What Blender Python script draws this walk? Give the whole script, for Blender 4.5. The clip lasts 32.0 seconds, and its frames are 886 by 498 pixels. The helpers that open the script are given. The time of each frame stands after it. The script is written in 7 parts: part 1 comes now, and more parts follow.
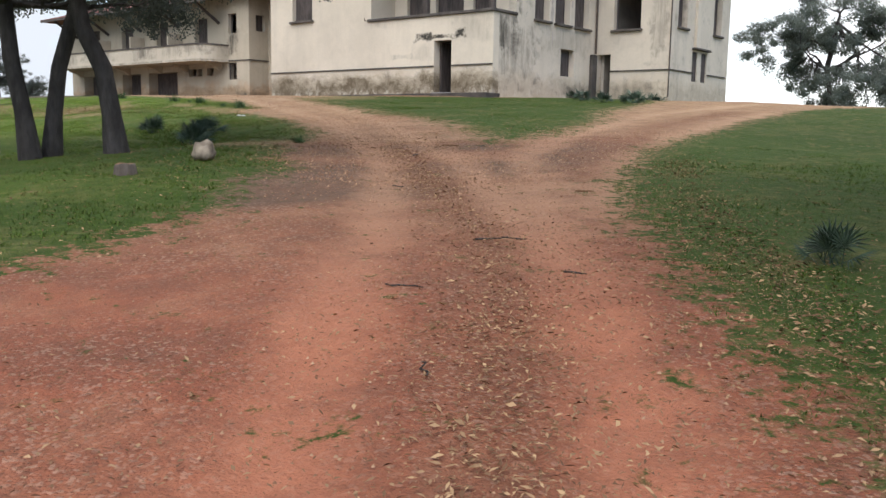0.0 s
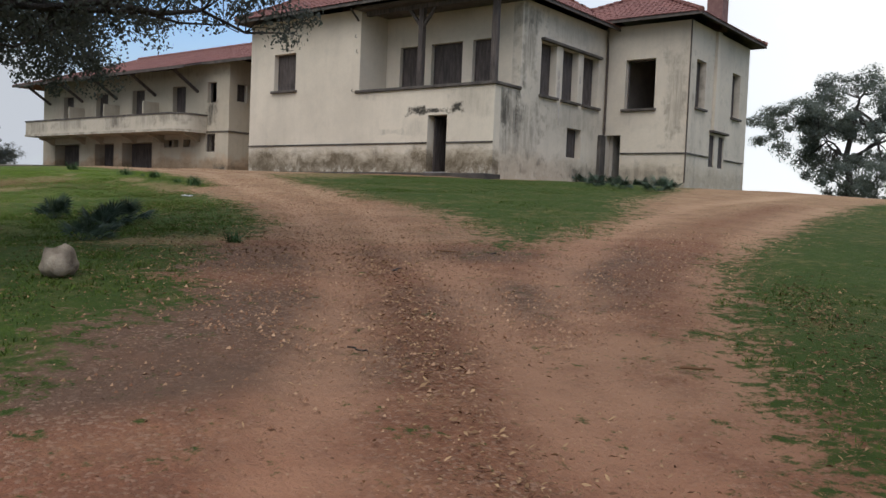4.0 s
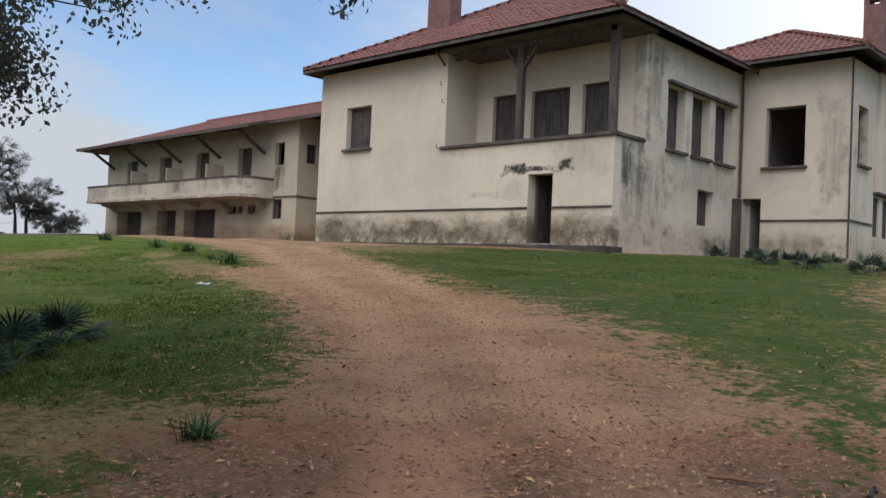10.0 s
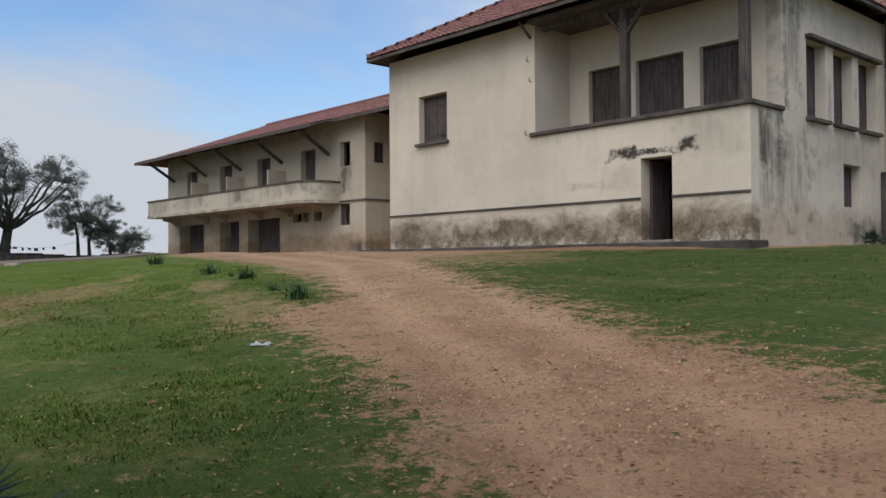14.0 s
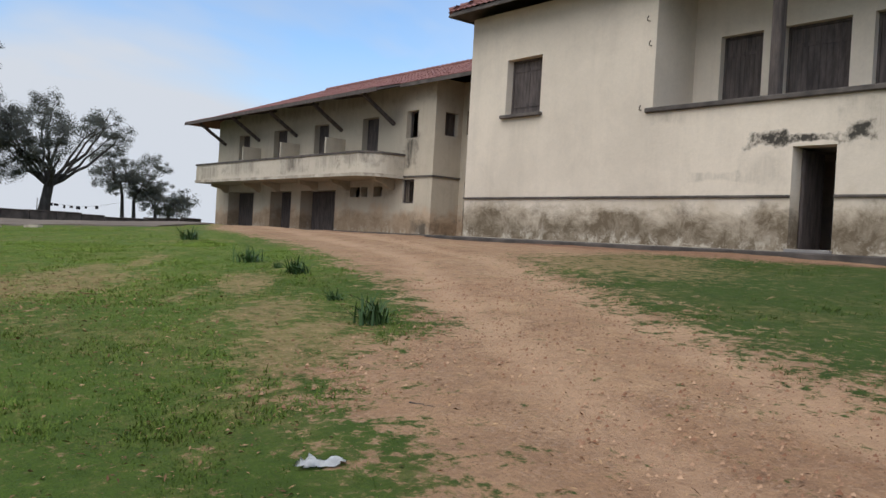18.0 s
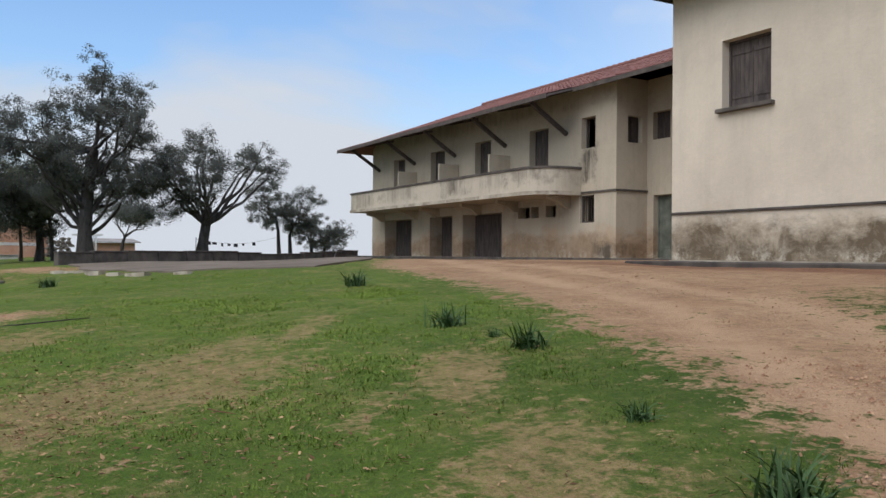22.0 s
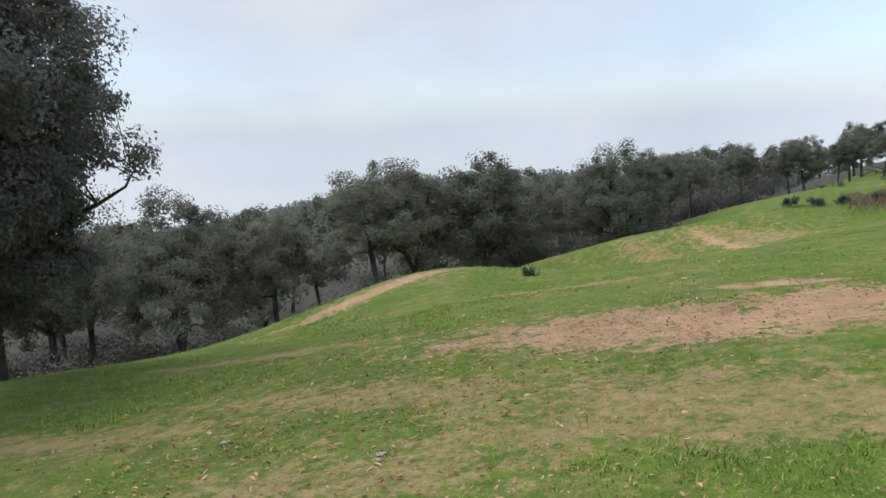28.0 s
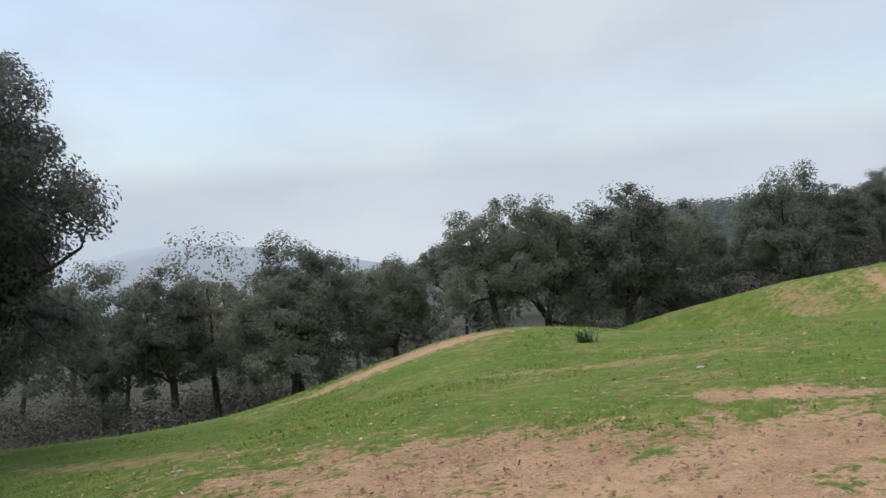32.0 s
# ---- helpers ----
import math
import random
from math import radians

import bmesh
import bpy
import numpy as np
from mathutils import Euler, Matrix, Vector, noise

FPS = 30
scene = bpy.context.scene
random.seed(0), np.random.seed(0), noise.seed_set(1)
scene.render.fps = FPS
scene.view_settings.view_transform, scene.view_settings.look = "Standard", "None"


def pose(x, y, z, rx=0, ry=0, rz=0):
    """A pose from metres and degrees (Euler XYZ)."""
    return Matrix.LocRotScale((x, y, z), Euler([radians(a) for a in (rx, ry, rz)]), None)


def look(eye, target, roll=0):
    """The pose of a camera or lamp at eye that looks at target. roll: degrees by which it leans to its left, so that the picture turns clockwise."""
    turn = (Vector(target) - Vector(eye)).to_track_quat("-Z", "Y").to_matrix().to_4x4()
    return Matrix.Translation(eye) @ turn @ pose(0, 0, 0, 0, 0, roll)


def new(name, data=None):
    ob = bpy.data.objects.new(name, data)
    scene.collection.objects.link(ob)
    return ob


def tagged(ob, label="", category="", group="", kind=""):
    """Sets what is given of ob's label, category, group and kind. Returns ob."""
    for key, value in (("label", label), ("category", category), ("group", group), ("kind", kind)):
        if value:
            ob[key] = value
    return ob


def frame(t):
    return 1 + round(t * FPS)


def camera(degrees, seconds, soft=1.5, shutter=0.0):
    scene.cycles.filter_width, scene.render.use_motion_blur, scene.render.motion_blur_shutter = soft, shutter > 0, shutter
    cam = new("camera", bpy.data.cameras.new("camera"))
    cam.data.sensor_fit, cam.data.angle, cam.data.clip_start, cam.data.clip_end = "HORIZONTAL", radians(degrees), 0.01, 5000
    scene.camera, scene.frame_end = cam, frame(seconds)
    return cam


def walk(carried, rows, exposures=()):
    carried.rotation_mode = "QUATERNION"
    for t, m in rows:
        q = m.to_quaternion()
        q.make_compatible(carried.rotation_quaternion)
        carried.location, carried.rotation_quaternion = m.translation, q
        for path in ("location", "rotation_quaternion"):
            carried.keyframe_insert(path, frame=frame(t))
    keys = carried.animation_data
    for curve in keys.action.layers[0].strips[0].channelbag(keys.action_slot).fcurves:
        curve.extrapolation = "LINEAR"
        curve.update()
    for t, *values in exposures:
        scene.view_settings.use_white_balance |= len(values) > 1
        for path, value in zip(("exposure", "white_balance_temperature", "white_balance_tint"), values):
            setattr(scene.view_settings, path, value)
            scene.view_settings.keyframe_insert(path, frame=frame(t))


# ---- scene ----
cam = camera(55.3, 32.0)
PATH = [
    (0, (-0.397, 0.099, 1.834), (-1.635, 1.646, 1.557), 0.9),
    (0.5, (-0.798, 0.395, 1.879), (-2.017, 1.977, 1.777), 2.6),
    (1, (-1.183, 0.784, 1.964), (-2.316, 2.432, 1.911), 1.9),
    (1.5, (-1.507, 1.253, 2.017), (-2.62, 2.914, 1.951), 1.5),
    (2, (-1.907, 1.731, 2.021), (-3.086, 3.344, 1.939), 1.9),
    (2.5, (-2.184, 2.15, 2.076), (-3.372, 3.757, 1.996), 0.5),
    (3, (-2.467, 2.595, 2.132), (-3.672, 4.189, 2.059), 0.9),
    (3.5, (-2.864, 3.052, 2.132), (-4.083, 4.635, 2.032), 2.1),
    (5.5, (-4.01, 4.678, 2.027), (-5.293, 6.212, 2.022), 2.4),
    (6, (-4.371, 5.01, 2.078), (-5.671, 6.528, 2.11), 3.0),
    (6.5, (-4.759, 5.378, 2.178), (-6.032, 6.92, 2.226), 2.1),
    (7, (-5.232, 5.831, 2.222), (-6.508, 7.37, 2.281), 1.4),
    (7.5, (-5.703, 6.198, 2.225), (-7.0, 7.719, 2.276), 2.4),
    (8, (-5.943, 6.397, 2.283), (-7.254, 7.907, 2.298), 1.9),
    (8.5, (-6.42, 6.754, 2.34), (-7.771, 8.229, 2.361), 1.7),
    (9, (-7.008, 7.12, 2.386), (-8.369, 8.585, 2.424), 2.0),
    (9.5, (-7.464, 7.518, 2.416), (-8.792, 9.013, 2.463), 1.4),
    (10, (-7.827, 7.791, 2.487), (-9.198, 9.246, 2.539), 2.6),
    (10.5, (-8.213, 8.068, 2.565), (-9.61, 9.499, 2.603), 2.2),
    (11, (-8.621, 8.393, 2.589), (-10.075, 9.765, 2.637), -0.2),
    (11.5, (-9.097, 8.671, 2.619), (-10.619, 9.967, 2.693), 0.7),
    (12, (-9.464, 8.908, 2.723), (-10.958, 10.236, 2.783), -0.6),
    (12.5, (-10.001, 9.209, 2.777), (-11.482, 10.553, 2.82), -1.5),
    (13, (-10.259, 9.354, 2.774), (-11.746, 10.691, 2.815), -0.8),
    (13.5, (-10.826, 9.704, 2.838), (-12.32, 11.033, 2.866), -1.2),
    (15.5, (-12.604, 10.918, 3.149), (-14.023, 12.325, 3.241), 4.6),
    (16, (-13.296, 11.262, 3.204), (-14.774, 12.606, 3.304), 4.0),
    (16.5, (-13.817, 11.541, 3.189), (-15.355, 12.817, 3.252), 2.2),
    (17, (-14.192, 11.694, 3.18), (-15.768, 12.925, 3.207), 3.2),
    (17.5, (-14.633, 11.89, 3.229), (-16.19, 13.145, 3.23), 2.8),
    (18, (-15.198, 12.179, 3.233), (-16.75, 13.441, 3.217), 3.3),
    (18.5, (-15.758, 12.386, 3.236), (-17.327, 13.626, 3.201), 5.3),
    (19, (-16.197, 12.564, 3.281), (-17.743, 13.832, 3.237), 3.7),
    (19.5, (-16.725, 12.783, 3.343), (-18.254, 14.071, 3.31), 3.7),
    (20, (-17.272, 12.962, 3.383), (-18.793, 14.26, 3.348), 3.7),
    (20.5, (-17.744, 13.164, 3.406), (-19.284, 14.441, 3.411), 3.6),
    (21, (-18.344, 13.33, 3.434), (-19.948, 14.524, 3.469), 4.6),
    (21.5, (-18.84, 13.429, 3.52), (-20.481, 14.571, 3.532), 2.4),
    (22, (-19.38, 13.651, 3.516), (-21.127, 14.625, 3.533), 0.5),
    (22.5, (-19.968, 13.793, 3.526), (-21.854, 14.459, 3.5), 0.9),
    (23, (-20.525, 13.985, 3.622), (-22.507, 14.227, 3.515), 0.1),
    (23.5, (-21.069, 14.141, 3.703), (-23.048, 13.917, 3.522), 0.9),
    (24, (-21.657, 14.274, 3.684), (-23.558, 13.715, 3.419), 1.0),
    (24.5, (-22.19, 14.427, 3.726), (-23.969, 13.564, 3.425), -0.5),
    (26.5, (-23.899, 15.141, 3.999), (-25.351, 13.797, 3.708), -2.7),
    (27, (-24.459, 15.301, 4.028), (-25.963, 14.012, 3.747), -2.6),
    (27.5, (-25.078, 15.487, 4.014), (-26.589, 14.201, 3.762), -3.5),
    (28, (-25.644, 15.647, 4.019), (-27.087, 14.284, 3.773), -2.3),
    (28.5, (-26.219, 15.759, 4.064), (-27.616, 14.349, 3.817), -2.6),
    (29, (-26.812, 15.875, 4.074), (-28.109, 14.369, 3.853), -2.2),
    (29.5, (-27.31, 15.922, 4.061), (-28.532, 14.349, 3.884), -1.4),
    (30, (-27.849, 15.961, 4.095), (-29.05, 14.365, 3.99), -2.0),
    (30.5, (-28.55, 15.934, 4.053), (-29.733, 14.324, 3.96), -2.3),
    (31, (-29.022, 15.928, 3.998), (-30.169, 14.297, 3.849), -2.9),
    (31.5, (-29.424, 15.98, 4.026), (-30.503, 14.304, 3.868), -5.0),
    (32, (-30.031, 15.911, 3.966), (-31.035, 14.187, 3.826), -4.7),
]
walk(cam, [(t, look(eye, target, roll)) for t, eye, target, roll in PATH],
     [(0, 0.20), (1, -0.38), (3, -0.48), (5.5, -0.31), (9, -0.34), (12, -0.32), (15.5, -0.42), (17, -0.3), (19, -0.13), (21.5, -0.2), (24, -0.04), (26.5, 0.36), (29, 0.29), (32, 0.21)])

# ---- world, sun, exposure ----
SUN_DIR = Vector((0.22, -0.53, 0.82)).normalized()
BRIGHT = Vector((0.15, 0.93, 0.30)).normalized()
world = bpy.data.worlds.new("sky")
scene.world = world
world.use_nodes = True
_nt = world.node_tree
_nt.nodes.clear()


def nd(tree, kind, **props):
    n = tree.nodes.new(kind)
    for k, v in props.items():
        if k == "op":
            n.operation = v
        elif k == "blend":
            n.blend_type = v
        elif k == "dtype":
            n.data_type = v
        elif k == "clamp":
            n.use_clamp = v
        else:
            n.inputs[k.replace("_", " ")].default_value = v
    return n


def build_sky(nt):
    """Thin broken cloud over a Nishita sky."""
    L = nt.links.new
    tc = nt.nodes.new("ShaderNodeTexCoord")
    sky = nt.nodes.new("ShaderNodeTexSky")
    sky.sky_type = "NISHITA"
    sky.sun_disc = False
    sky.sun_elevation = math.asin(SUN_DIR.z)
    sky.sun_rotation = math.atan2(SUN_DIR.x, SUN_DIR.y)
    sky.air_density, sky.dust_density, sky.ozone_density = 1.2, 0.4, 3.0
    sc = nd(nt, "ShaderNodeVectorMath", op="MULTIPLY")
    sc.inputs[1].default_value = (1.0, 1.0, 2.2)
    L(tc.outputs["Generated"], sc.inputs[0])
    n1 = nd(nt, "ShaderNodeTexNoise", Scale=1.7, Detail=5.0, Roughness=0.5)
    L(sc.outputs[0], n1.inputs["Vector"])
    n1.inputs["Distortion"].default_value = 0.35
    ramp = nt.nodes.new("ShaderNodeValToRGB")
    ramp.color_ramp.elements[0].position, ramp.color_ramp.elements[1].position = 0.52, 0.68
    ramp.color_ramp.elements[0].color = (0.02, 0.02, 0.02, 1)
    L(n1.outputs["Fac"], ramp.inputs["Fac"])
    # the northern sky is covered by bright cloud
    dot = nd(nt, "ShaderNodeVectorMath", op="DOT_PRODUCT")
    L(tc.outputs["Generated"], dot.inputs[0])
    dot.inputs[1].default_value = BRIGHT
    side = nt.nodes.new("ShaderNodeMapRange")
    side.inputs["From Min"].default_value, side.inputs["From Max"].default_value = 0.45, 0.93
    L(dot.outputs["Value"], side.inputs["Value"])
    cover = nd(nt, "ShaderNodeMath", op="MAXIMUM")
    L(ramp.outputs["Color"], cover.inputs[0])
    L(side.outputs["Result"], cover.inputs[1])
    # thin grey cloud over the valley
    dot2 = nd(nt, "ShaderNodeVectorMath", op="DOT_PRODUCT")
    L(tc.outputs["Generated"], dot2.inputs[0])
    dot2.inputs[1].default_value = Vector((-0.52, -0.85, 0.1)).normalized()
    vale = nt.nodes.new("ShaderNodeMapRange")
    vale.inputs["From Min"].default_value, vale.inputs["From Max"].default_value = 0.50, 0.85
    vale.inputs["To Max"].default_value = 1.0
    L(dot2.outputs["Value"], vale.inputs["Value"])
    cov1 = nd(nt, "ShaderNodeMath", op="MAXIMUM")
    L(cover.outputs[0], cov1.inputs[0])
    veil = nt.nodes.new("ShaderNodeMapRange")
    veil.inputs["From Min"].default_value, veil.inputs["From Max"].default_value = 0.36, 0.56
    veil.inputs["To Min"].default_value = 0.80
    L(n1.outputs["Fac"], veil.inputs["Value"])
    soft_vale = nd(nt, "ShaderNodeMath", op="MULTIPLY")
    L(vale.outputs["Result"], soft_vale.inputs[0])
    L(veil.outputs["Result"], soft_vale.inputs[1])
    L(soft_vale.outputs[0], cov1.inputs[1])
    # a white bank of cloud in the west
    dot3 = nd(nt, "ShaderNodeVectorMath", op="DOT_PRODUCT")
    L(tc.outputs["Generated"], dot3.inputs[0])
    dot3.inputs[1].default_value = Vector((-0.97, 0.20, 0.0)).normalized()
    wob = nd(nt, "ShaderNodeMath", op="MULTIPLY_ADD")
    wob.inputs[1].default_value = 0.22
    L(n1.outputs["Fac"], wob.inputs[0])
    L(dot3.outputs["Value"], wob.inputs[2])
    bank = nt.nodes.new("ShaderNodeMapRange")
    bank.inputs["From Min"].default_value, bank.inputs["From Max"].default_value = 1.066, 1.10
    L(wob.outputs[0], bank.inputs["Value"])
    cov3 = nd(nt, "ShaderNodeMath", op="MAXIMUM")
    L(cov1.outputs[0], cov3.inputs[0])
    L(bank.outputs["Result"], cov3.inputs[1])
    # haze towards the horizon
    sep = nt.nodes.new("ShaderNodeSeparateXYZ")
    L(tc.outputs["Generated"], sep.inputs[0])
    hz = nt.nodes.new("ShaderNodeMapRange")
    hz.inputs["From Min"].default_value, hz.inputs["From Max"].default_value = 0.22, 0.02
    L(sep.outputs["Z"], hz.inputs["Value"])
    cov2 = nd(nt, "ShaderNodeMath", op="MAXIMUM")
    L(cov3.outputs[0], cov2.inputs[0])
    L(hz.outputs["Result"], cov2.inputs[1])
    cl = nd(nt, "ShaderNodeMix", dtype="RGBA")
    grey = nd(nt, "ShaderNodeMix", dtype="RGBA")
    n2 = nd(nt, "ShaderNodeTexNoise", Scale=2.6, Detail=4.0, Roughness=0.5)
    L(sc.outputs[0], n2.inputs["Vector"])
    lit = nt.nodes.new("ShaderNodeMapRange")
    lit.inputs["From Min"].default_value, lit.inputs["From Max"].default_value = 0.36, 0.64
    L(n2.outputs["Fac"], lit.inputs["Value"])
    L(lit.outputs["Result"], grey.inputs["Factor"])
    grey.inputs["A"].default_value = (4.0, 4.5, 5.2, 1)
    grey.inputs["B"].default_value = (4.75, 5.15, 5.7, 1)
    pale = nd(nt, "ShaderNodeMix", dtype="RGBA")
    pale.inputs["A"].default_value = (5.5, 5.95, 6.7, 1)
    L(vale.outputs["Result"], pale.inputs["Factor"])
    L(grey.outputs["Result"], pale.inputs["B"])
    L(pale.outputs["Result"], cl.inputs["A"])
    cl.inputs["B"].default_value = (12.0, 12.2, 12.4, 1)
    half = nd(nt, "ShaderNodeMath", op="MULTIPLY")
    half.inputs[1].default_value = 0.11
    L(bank.outputs["Result"], half.inputs[0])
    white = nd(nt, "ShaderNodeMath", op="MAXIMUM")
    L(side.outputs["Result"], white.inputs[0])
    L(half.outputs[0], white.inputs[1])
    L(white.outputs[0], cl.inputs["Factor"])
    mix = nd(nt, "ShaderNodeMix", dtype="RGBA")
    L(cov2.outputs[0], mix.inputs["Factor"])
    gain = nd(nt, "ShaderNodeVectorMath", op="SCALE")
    gain.inputs["Scale"].default_value = 1.62
    tint = nd(nt, "ShaderNodeVectorMath", op="MULTIPLY")
    tint.inputs[1].default_value = (0.84, 0.94, 1.07)
    L(sky.outputs["Color"], tint.inputs[0])
    L(tint.outputs[0], gain.inputs[0])
    L(gain.outputs[0], mix.inputs["A"])
    L(cl.outputs["Result"], mix.inputs["B"])
    bg = nt.nodes.new("ShaderNodeBackground")
    bg.inputs["Strength"].default_value = 0.12
    L(mix.outputs["Result"], bg.inputs["Color"])
    out = nt.nodes.new("ShaderNodeOutputWorld")
    L(bg.outputs[0], out.inputs["Surface"])


build_sky(_nt)
sun = new("sun", bpy.data.lights.new("sun", "SUN"))
sun.data.energy, sun.data.angle, sun.data.color = 3.5, radians(70), (1.0, 0.966, 0.93)
sun.matrix_basis = look(SUN_DIR * 80, (0, 0, 0))


# ---- materials ----
def material(name, rough=0.8, metal=0.0):
    m = bpy.data.materials.new(name)
    m.use_nodes = True
    t = m.node_tree
    b = t.nodes["Principled BSDF"]
    b.inputs["Roughness"].default_value, b.inputs["Metallic"].default_value = rough, metal
    b.inputs["Specular IOR Level"].default_value = 0.3
    return m, t, b


def coord(t, kind="Object", scale=(1, 1, 1)):
    if kind == "World":
        src = t.nodes.new("ShaderNodeNewGeometry").outputs["Position"]
    else:
        src = t.nodes.new("ShaderNodeTexCoord").outputs[kind]
    mp = t.nodes.new("ShaderNodeMapping")
    mp.inputs["Scale"].default_value = scale
    t.links.new(src, mp.inputs["Vector"])
    return mp.outputs["Vector"]


def fractal(t, vec, scale, detail=5.0, rough=0.6, lo=0.35, hi=0.65, dist=0.0):
    n = nd(t, "ShaderNodeTexNoise", Scale=scale, Detail=detail, Roughness=rough, Distortion=dist)
    t.links.new(vec, n.inputs["Vector"])
    r = t.nodes.new("ShaderNodeMapRange")
    r.inputs["From Min"].default_value, r.inputs["From Max"].default_value = lo, hi
    t.links.new(n.outputs["Fac"], r.inputs["Value"])
    return r.outputs["Result"]


def mixc(t, fac, a, b, blend="MIX"):
    n = nd(t, "ShaderNodeMix", dtype="RGBA", blend=blend)
    for key, v in (("Factor", fac), ("A", a), ("B", b)):
        if isinstance(v, (tuple, list)):
            n.inputs[key].default_value = (*v, 1.0)
        elif isinstance(v, (int, float)):
            n.inputs[key].default_value = v
        else:
            t.links.new(v, n.inputs[key])
    return n.outputs["Result"]


def maths(t, op, a, b=None, clamp=False):
    n = nd(t, "ShaderNodeMath", op=op, clamp=clamp)
    for i, v in enumerate((a, b)):
        if v is None:
            continue
        if isinstance(v, (int, float)):
            n.inputs[i].default_value = v
        else:
            t.links.new(v, n.inputs[i])
    return n.outputs[0]


def ramp(t, v, lo, hi):
    r = t.nodes.new("ShaderNodeMapRange")
    r.inputs["From Min"].default_value, r.inputs["From Max"].default_value = lo, hi
    t.links.new(v, r.inputs["Value"])
    return r.outputs["Result"]


def bump(t, b, height, strength=0.3, dist=0.02):
    n = t.nodes.new("ShaderNodeBump")
    n.inputs["Strength"].default_value, n.inputs["Distance"].default_value = strength, dist
    t.links.new(height, n.inputs["Height"])
    t.links.new(n.outputs["Normal"], b.inputs["Normal"])


def speckled(name, dark, light, scale, rough=0.8, kind="Object", bumps=0.3, fine=8.0, spec=0.3, wear=None, stretch=(1, 1, 1), dist=0.01):
    """Two colours at two scales, and fine relief."""
    m, t, b = material(name, rough)
    v = coord(t, kind, stretch)
    big, small = fractal(t, v, scale, 4), fractal(t, v, scale * fine, 6, 0.7, 0.3, 0.7)
    c = mixc(t, big, dark, light)
    c = mixc(t, maths(t, "MULTIPLY", small, 0.45), c, tuple(x * 0.55 for x in dark))
    if wear:
        w = fractal(t, v, scale * 0.6, 6, 0.7, 0.52, 0.62)
        c = mixc(t, maths(t, "MULTIPLY", w, 0.7), c, wear)
    t.links.new(c, b.inputs["Base Color"])
    b.inputs["Specular IOR Level"].default_value = spec
    bump(t, b, small, bumps, dist)
    return m


def plaster(name, base, grime=1.0, foot=(0.44, 0.35, 0.25), stains=(), damp=(0.100, 0.069, 0.036), wetness=0.90):
    """Old limewash: broad fading, rain streaks, mould that climbs from the ground, and single stains.
    stains: (x0, x1, z0, z1, strength) in plan metres along the wall and above the datum."""
    m, t, b = material(name, 0.9)
    v = coord(t, "World")
    streak = coord(t, "World", (1.0, 1.0, 0.10))
    z = t.nodes.new("ShaderNodeSeparateXYZ")
    t.links.new(coord(t, "World"), z.inputs[0])
    xx, yy, zz = z.outputs["X"], z.outputs["Y"], z.outputs["Z"]
    broad = fractal(t, v, 0.45, 5, 0.6)
    grain = fractal(t, v, 14.0, 6, 0.7, 0.3, 0.7)
    c = mixc(t, broad, tuple(x * 0.86 for x in base), base)
    c = mixc(t, maths(t, "MULTIPLY", grain, 0.12), c, (0.25, 0.21, 0.16))
    blot = fractal(t, v, 1.1, 7, 0.7, 0.50, 0.75, 0.5)
    c = mixc(t, maths(t, "MULTIPLY", blot, 0.28 * grime), c, (0.30, 0.25, 0.19))
    run = fractal(t, streak, 2.2, 6, 0.7, 0.50, 0.70)
    c = mixc(t, maths(t, "MULTIPLY", run, min(0.75, 0.14 * grime)), c, (0.16, 0.135, 0.105))
    # pale lime bloom and mould, in patches, on the bottom metre
    low = ramp(t, maths(t, "ADD", zz, maths(t, "MULTIPLY", fractal(t, v, 0.9, 6, 0.65), 0.75)), 5.10, 4.60)
    wide = coord(t, "World", (0.7, 0.7, 1.0))
    wet = ramp(t, maths(t, "ADD", zz, maths(t, "MULTIPLY", fractal(t, wide, 0.9, 7, 0.72, 0.3, 0.7, 0.3), 1.0)), 5.00, 4.50)
    mould = fractal(t, v, 1.6, 8, 0.75, 0.26, 0.56, 0.5)
    c = mixc(t, maths(t, "MULTIPLY", low, 0.5), c, foot)
    c = mixc(t, maths(t, "MULTIPLY", maths(t, "MULTIPLY", wet, maths(t, "ADD", maths(t, "MULTIPLY", mould, 0.7), 0.3)), wetness), c, damp)
    bloom = fractal(t, v, 2.2, 7, 0.75, 0.50, 0.60, 0.3)
    salt = ramp(t, maths(t, "ADD", zz, maths(t, "MULTIPLY", fractal(t, v, 1.1, 5, 0.6), 0.5)), 4.15, 3.85)
    c = mixc(t, maths(t, "MULTIPLY", maths(t, "MULTIPLY", salt, bloom), 0.75), c, (0.56, 0.49, 0.38))
    for axis_, lo, hi, z0, z1, power in stains:
        crisp = power > 0.97
        u = {"x": xx, "y": yy}[axis_]
        wob = maths(t, "MULTIPLY", maths(t, "SUBTRACT", fractal(t, v, 1.8, 6, 0.7), 0.5), 0.8)
        du = maths(t, "SUBTRACT", 1.0, maths(t, "ABSOLUTE", maths(t, "DIVIDE", maths(t, "SUBTRACT", u, (lo + hi) / 2), (hi - lo) / 2)))
        dz = maths(t, "SUBTRACT", 1.0, maths(t, "ABSOLUTE", maths(t, "DIVIDE", maths(t, "SUBTRACT", zz, (z0 + z1) / 2), (z1 - z0) / 2)))
        near = ramp(t, maths(t, "ADD", maths(t, "MINIMUM", du, dz), wob), 0.05, 0.45 if crisp else 0.60)
        rag = fractal(t, v if crisp else streak, 5.0 if crisp else 3.2, 8, 0.78, 0.33, 0.50 if crisp else 0.58)
        c = mixc(t, maths(t, "MULTIPLY", maths(t, "MULTIPLY", near, rag), power), c, (0.055, 0.048, 0.036))
